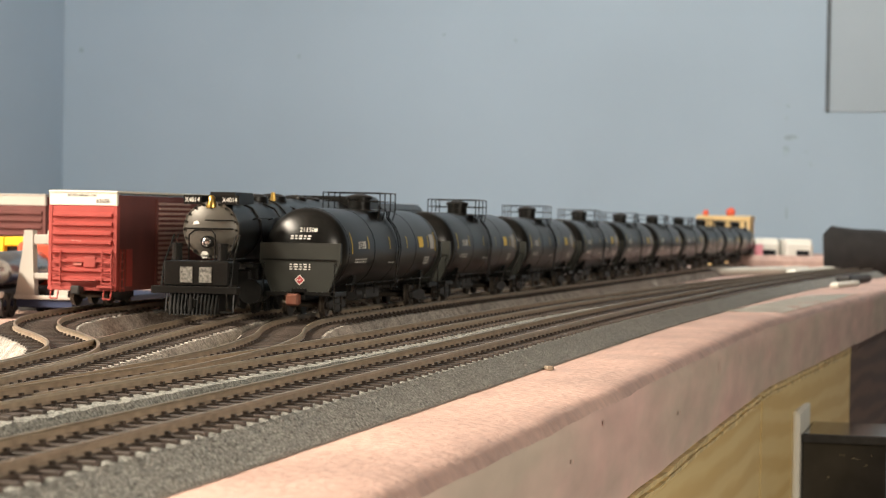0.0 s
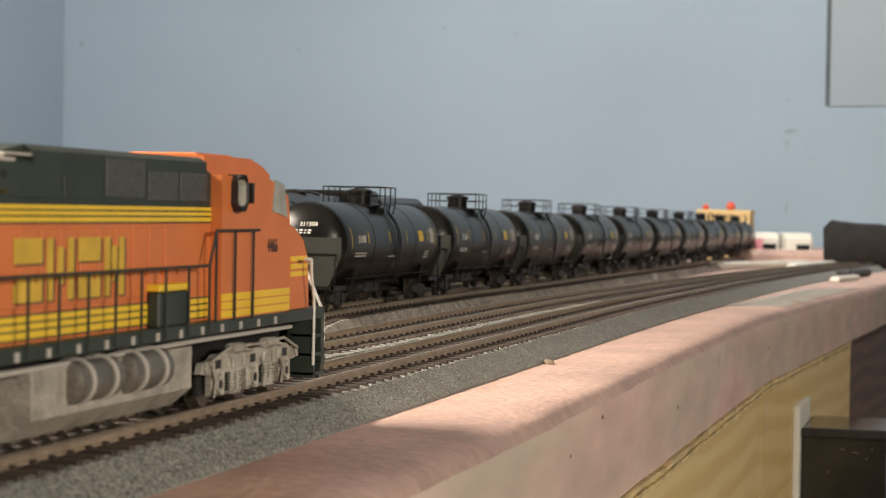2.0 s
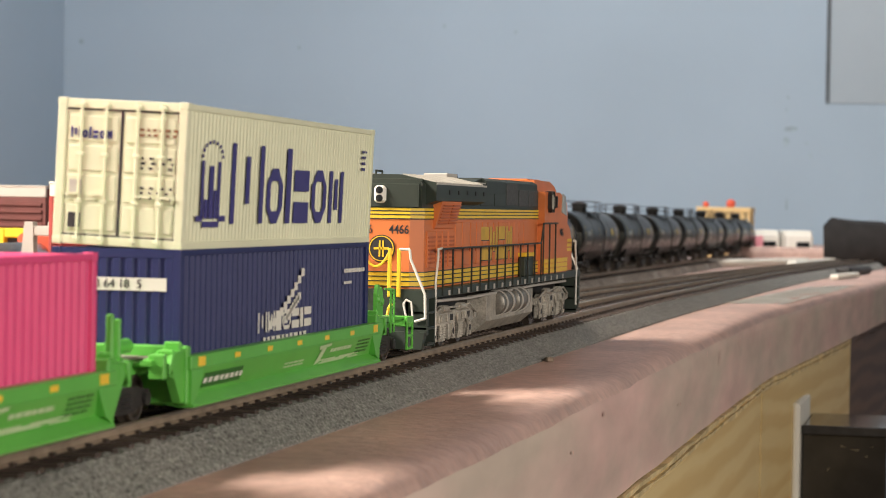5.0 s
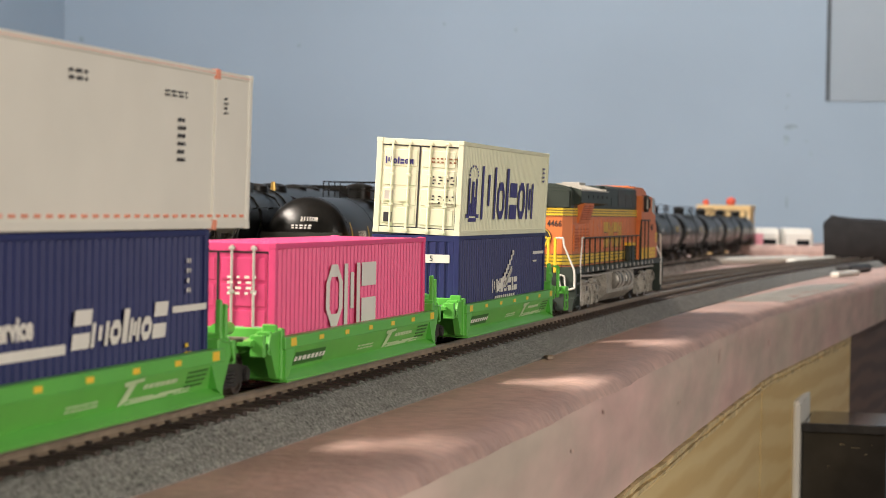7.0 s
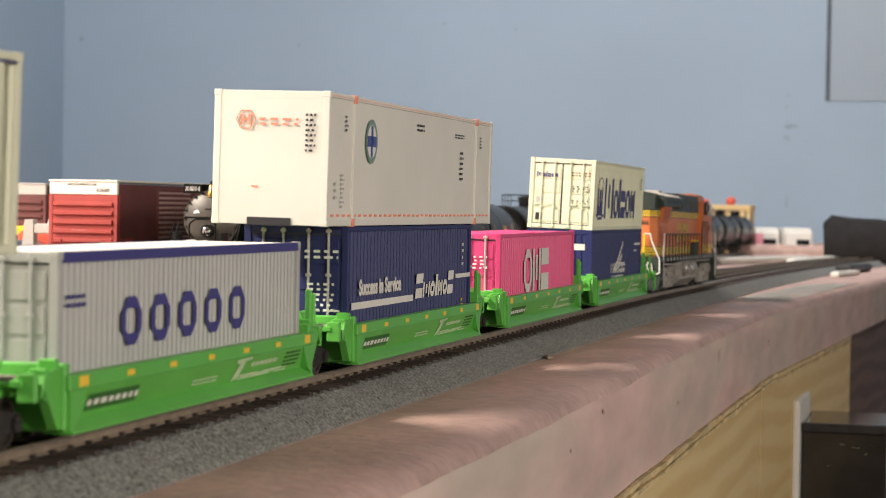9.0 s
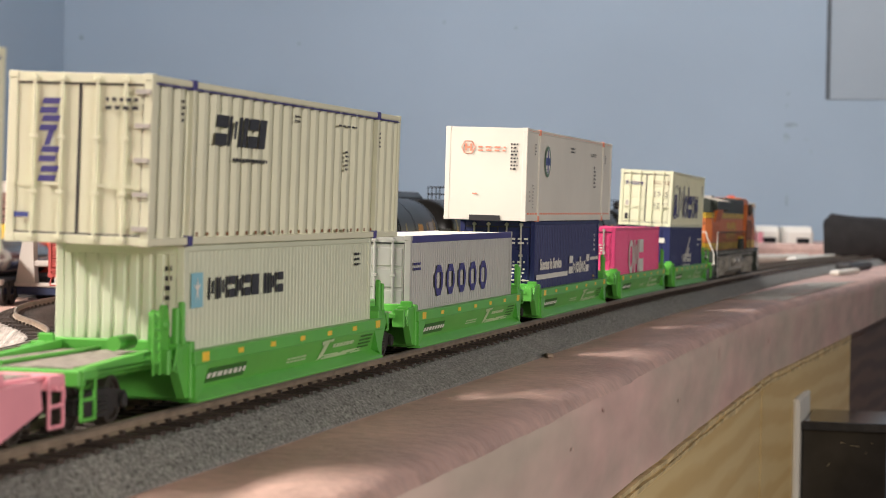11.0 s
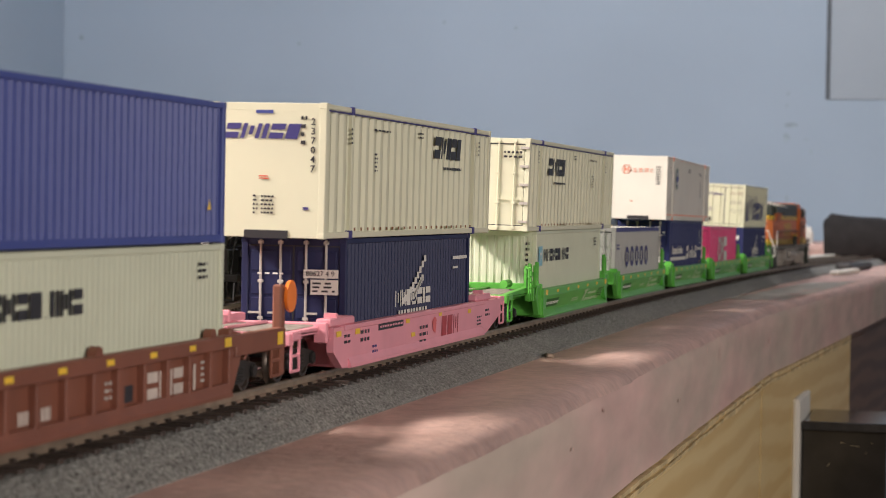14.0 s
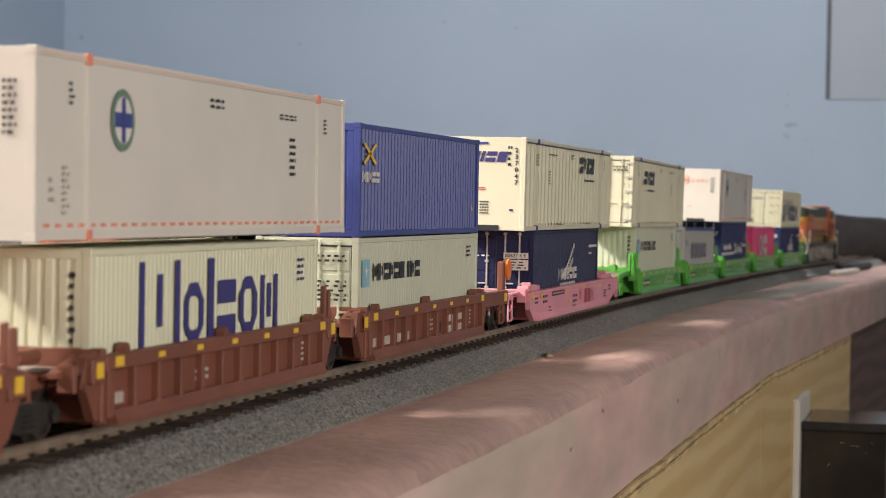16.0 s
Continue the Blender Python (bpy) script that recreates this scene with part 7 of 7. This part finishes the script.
        prism(bm, [(76.5, 42.4), (78, 49.6), (84.6, 48.6), (87.4, 41.0)], *sorted((s * 15.0, s * 15.25)))
        part("quarter_window", bm, M_PANE, cab, "pale quarter window")
        words("4466", 4.4, M_INK, cab, side_at(77, -15.15, 34.5) if s < 0 else mm(82, 15.15, 34.5, 90, 0, 180), label="dark road number", squeeze=0.85)
        bm = bmesh.new()
        for z in (20.4, 22.2, 24.0):
            box(bm, 43.2, 90, *sorted((s * 14.9, s * 15.2)), z - 0.75, z + 0.75)
        part("cab_stripe", bm, M_YELLOW, cab, "yellow stripe bands")
        bm = bmesh.new()
        for z in (27.6, 29.4, 31.2):
            box(bm, 98, 111, *sorted((s * 12.9, s * 13.15)), z - 0.6, z + 0.6)
        part("nose_stripe", bm, M_YELLOW, nose, "short yellow nose stripes")
        # sunshade and mirror
        cuboid("mirror", 57.5, 58.4, *sorted((s * 15.2, s * 17.0)), 44, 48.5, M_DARK, cab, bev=0.1)
        # battery box / steps beside the cab
        cuboid("equipment_box", 14, 29, *sorted((s * 12.6, s * 15.2)), deck, 26.4, M_PULLMAN, ob, "dark green box with yellow lid", bev=0.4)
        cuboid("box_lid", 13.5, 29.5, *sorted((s * 12.5, s * 15.5)), 26.4, 27.8, M_YELLOW, ob, bev=0.2)
    for y in (-8, -2.7, 2.7, 8):
        bm = bmesh.new()
        box(bm, -0.15, 0.15, y - 2.3, y + 2.3, -3.6, 3.6, 0.1, Matrix.Translation((88.6, 0, 45.2)) @ Matrix.Rotation(radians(-16.7), 4, "Y"))
        part("windscreen", bm, M_PANE, cab, "pale windscreen pane")
    cuboid("cab_roof_box", 46, 70, -8, 8, 53.9, 54.7, M_ORANGE, cab, bev=0.5)
    # frame, walkway and steps
    frame_part = cuboid("walkway", -121, 123, -15.6, 15.6, 16.6, deck, M_PULLMAN, ob, bev=0.2)
    for s in (-1, 1):
        for k in range(16):
            x = -96 + 12 * k
            cuboid("post_bracket", x - 0.65, x + 0.65, *sorted((s * 15.5, s * 15.95)), 16.9, 18.5, M_GREYP, frame_part, "pale grey post bracket")
    cuboid("centre_sill", -118, 114, -7, 7, 10, 16.8, M_DARK, ob)
    for e, x in ((-1, -121), (1, 123)):
        for s in (-1, 1):
            bm = bmesh.new()
            xa, xb = sorted((x, x - e * 9))
            for k, z in enumerate((3.0, 7.6, 12.2)):
                box(bm, xa, xb, *sorted((s * 15.8, s * 10)), z, z + 0.8, 0.1)
            box(bm, *sorted((x - e * 9, x - e * 8)), *sorted((s * 15.8, s * 9.5)), 2.4, 17, 0.1)
            box(bm, xa, xb, *sorted((s * 10, s * 9)), 2.4, 17, 0.1)
            part("step_well", bm, M_PULLMAN, ob)
        bm = bmesh.new()
        box(bm, *sorted((x, x - e * 2)), -15.6, 15.6, 6, 17, 0.2)
        prism(bm, [(-14.5, 2.0), (14.5, 2.0), (15.4, 7), (-15.4, 7)], *sorted((x + e * 2.0, x - e * 1)), "x")
        part("pilot_plate", bm, M_PULLMAN, ob)
        bm = bmesh.new()
        box(bm, *sorted((x, x + e * 7)), -1.4, 1.4, 7, 10, 0.3)
        box(bm, *sorted((x + e * 4, x + e * 8)), -2.4, 2.4, 6, 10.6, 0.6)
        part("coupler", bm, M_DARK, ob)
        # white corner handrails
        for s in (-1, 1):
            y = s * 15.6
            bm = bmesh.new()
            pipe(bm, [(x - e * 9, y, 5.5), (x - e * 9, y, 21), (x - e * 11.5, y, 28), (x - e * 11.5, y, 31), (x - e * 16, y, 31.2)], 0.38, 8)
            part("white_handrail", bm, M_WHITE, ob, "white corner handrail")
            bm = bmesh.new()
            pipe(bm, [(x + e * 0.6, s * 7.2, 31), (x + e * 0.6, s * 10.2, 31), (x + e * 0.6, s * 10.6, 28), (x + e * 0.6, s * 15.0, 18), (x + e * 0.6, s * 15.2, 11), (x + e * 0.6, s * 12, 10)], 0.4, 8)
            part("white_handrail", bm, M_WHITE, ob, "white end handrail")
            for yy in (s * 4.2, s * 7.0):
                bm = bmesh.new()
                box(bm, *sorted((x, x + e * 0.9)), yy - 0.55, yy + 0.55, 17, 31.2, 0.2)
                part("end_post", bm, M_YELLOW, ob, "yellow end post")
        for s in (-1, 1):
            bm = bmesh.new()
            pipe(bm, [(x + e * 0.8, s * 11.4, 11.5), (x + e * 0.8, s * 11.0, 15.6), (x + e * 0.8, s * 9.4, 16.4), (x + e * 0.8, s * 8.6, 15.0), (x + e * 0.8, s * 9.6, 11.0)], 0.3, 6)
            part("loop_handle", bm, M_WHITE, ob, "small white uncoupling lever loop")
        bm = bmesh.new()
        pts = [(x + e * 0.5, -4.2 + 8.4 * k / 10, 30.4 - 4.6 * (1 - ((k - 5) / 5) ** 2)) for k in range(11)]
        pipe(bm, pts, 0.38, 6)
        part("safety_chain", bm, M_YELLOW, ob, "yellow sagging chain")
        for s in (-1, 1):
            bm = bmesh.new()
            pipe(bm, [(x + e * 1.0, s * 5, 15), (x + e * 2.6, s * 4.6, 13.4), (x + e * 3, s * 4.2, 10.5)], 0.5, 6)
            part("air_hose", bm, M_YELLOW, ob, "yellow air hose")
    # side railings
    for s in (-1, 1):
        y = s * 15.7
        xs = [-104, -92, -80, -68, -56, -44, -32, -20, -8, 4, 16, 28, 40]
        for x in xs:
            bm = bmesh.new()
            rod(bm, (x, y, 17), (x, y, 31), 0.3, 6)
            part("rail_post", bm, M_RAILGREEN, ob)
        bm = bmesh.new()
        pipe(bm, [(-106, y, 31.0), (40, y, 31.0), (44, y, 38.2), (72, y, 38.2)], 0.32, 6)
        for x in (44, 56, 68):
            rod(bm, (x, y, 19), (x, y, 38), 0.3, 6)
        part("side_handrail", bm, M_RAILGREEN, ob)
    # fuel tank, air tanks
    bm = bmesh.new()
    prism(bm, [(-13.5, 14.5), (-13.5, 6), (-9.0, 2.2), (9.0, 2.2), (13.5, 6), (13.5, 14.5)], -38, 36, "x")
    part("fuel_tank", bm, M_SILVER, ob, "silver grey fuel tank")
    for s in (-1, 1):
        for x0, x1 in ((-24, -4), (0, 20)):
            bm = bmesh.new()
            lathe(bm, [(x0, 2.6), (x0 + 0.8, 4.1), (x0 + 5, 4.2), (x1 - 0.8, 4.1), (x1, 2.6)], 24)
            bmesh.ops.translate(bm, vec=(0, s * 12.4, 11.4), verts=bm.verts)
            tk = part("air_tank", bm, M_TANKSTEEL, ob, "dull steel air tank", smooth=40)
            for f in (0.25, 0.75):
                x = x0 + (x1 - x0) * f
                bm = bmesh.new()
                lathe(bm, [(x - 0.7, 4.1), (x - 0.7, 4.5), (x + 0.7, 4.5), (x + 0.7, 4.1)], 24)
                bmesh.ops.translate(bm, vec=(0, s * 12.4, 11.4), verts=bm.verts)
                part("strap", bm, M_GREYP, tk)
        bm = bmesh.new()
        pipe(bm, [(-100, s * 13, 15.2), (-60, s * 13, 14.6), (-48, s * 13.4, 14.8), (40, s * 13.4, 15.4), (104, s * 13, 15.2)], 0.5, 6)
        part("brake_pipe", bm, M_GREYP, ob)
    for x in (-80, 78):
        loco_truck(ob, x)
    # rear markings
    words("4466", 3.6, M_INK, hood, mm(-117.1, 5.2, 36.6, 90, 0, -90), label="dark road number", squeeze=0.75, thick=0.04)
    words("4466", 3.6, M_INK, hood, mm(-117.1, -5.6, 36.6, 90, 0, -90), label="dark road number", squeeze=0.85, thick=0.04)
    bm = bmesh.new()
    lathe(bm, [(-117.35, 0.1), (-117.35, 4.1), (-117.0, 4.1)], 28)
    emb = part("round_emblem", bm, M_INK, hood, "round dark and yellow emblem", at=mm(0, -0.4, 31))
    bm = bmesh.new()
    lathe(bm, [(-117.3, 3.5), (-117.5, 3.5), (-117.5, 3.8), (-117.3, 3.8)], 28, caps=False)
    box(bm, -117.5, -117.3, -0.75, -0.25, -2.4, 2.4)
    box(bm, -117.5, -117.3, 0.25, 0.75, -2.4, 2.4)
    box(bm, -117.5, -117.3, -2.3, 2.3, -0.3, 0.4)
    part("emblem_cross", bm, M_YELLOW, emb)
    for s in (-1,):
        word_blocks(hood, M_INK, -20.0, 26.0, -12.78, 11.0, [(1, 0.9, "stack"), (1, 0.9, "legs"), (1, 0.8, "stack"), (1, 0.75, "legs")], 0.15, width=49, stroke=0.26, label="tall shaded initials as plain shapes")
        word_blocks(hood, M_DULLGOLD, -20.8, 26.3, -12.86, 11.0, [(1, 0.9, "stack"), (1, 0.9, "legs"), (1, 0.8, "stack"), (1, 0.75, "legs")], 0.15, width=49, stroke=0.26, label="tall yellow initials as plain shapes")
    return ob


M_DULLGOLD = mat("dull_gold_marking", (0.64, 0.42, 0.05), 0.5, scale=120, vary=0.15)
M_TANKSTEEL = mat("dull_tank_steel", (0.20, 0.19, 0.165), 0.42, 0.5, scale=150, vary=0.25, grain=0.2)
M_SLAT = mat("worn_grey_slat", (0.50, 0.48, 0.42), 0.6, scale=120, vary=0.2)
M_VENT = mat("grey_mesh", (0.07, 0.075, 0.075), 0.6, scale=700, vary=0.3)
M_DKORANGE = mat("shaded_orange_trim", (0.45, 0.10, 0.02), 0.5, scale=200, vary=0.1)
M_PANE = mat("reflecting_pane", (0.42, 0.42, 0.36), 0.12, scale=120, vary=0.3)
M_RAILGREEN = mat("dark_handrail", (0.03, 0.035, 0.03), 0.5, scale=150, vary=0.15)


def lengthen(ob, pivot, factor):
    """Stretches everything behind the pivot; trucks and lettering only shift."""
    along = lambda x: x if x > pivot else pivot + (x - pivot) * factor
    for o in list(ob.children):
        if o.matrix_basis == Matrix.Identity(4):
            for v in o.data.vertices:
                v.co.x = along(v.co.x / MM) * MM
            lengthen(o, pivot, factor)
        else:
            vs = [(o.matrix_basis @ v.co).x / MM for v in o.data.vertices]
            mid = (min(vs) + max(vs)) / 2
            o.matrix_basis = mm(along(mid) - mid, 0, 0) @ o.matrix_basis


loco = diesel_locomotive()
lengthen(loco, 30, 1.063)
rides(loco, 128)

# ---------------------------------------------------------------- movement


def travelled(t):
    """Distance of the train in mm; it rolls a little slower at the start."""
    gain = ((0.0, 22.0), (1.0, 16.0), (1.5, 13.0), (2.0, 10.0), (2.5, 5.0), (3.0, 2.0), (3.5, 0.0), (99.0, 0.0))
    for (t0, a), (t1, b) in zip(gain, gain[1:]):
        if t <= t1:
            return SPEED * 1000 * t + a + (b - a) * (t - t0) / (t1 - t0)


def motions():
    times = [0.5 * k for k in range(33)]
    for ob, start, lean, lift, shift in MOVERS:
        rows = []
        for t in times:
            x = start + travelled(t) + shift
            rows.append((t, rail_pose(x) @ mm(0, 0, lift, lean, 0, 0)))
        walk(ob, rows)
    for w, x, r in WHEELS:
        step = 1 / FPS
        z = w.matrix_basis.translation.z
        walk(w, [(k * step, pose(x * MM, 0, z, 0, (math.degrees(travelled(k * step) / r)) % 360, 0)) for k in range(0, 481)])


motions()
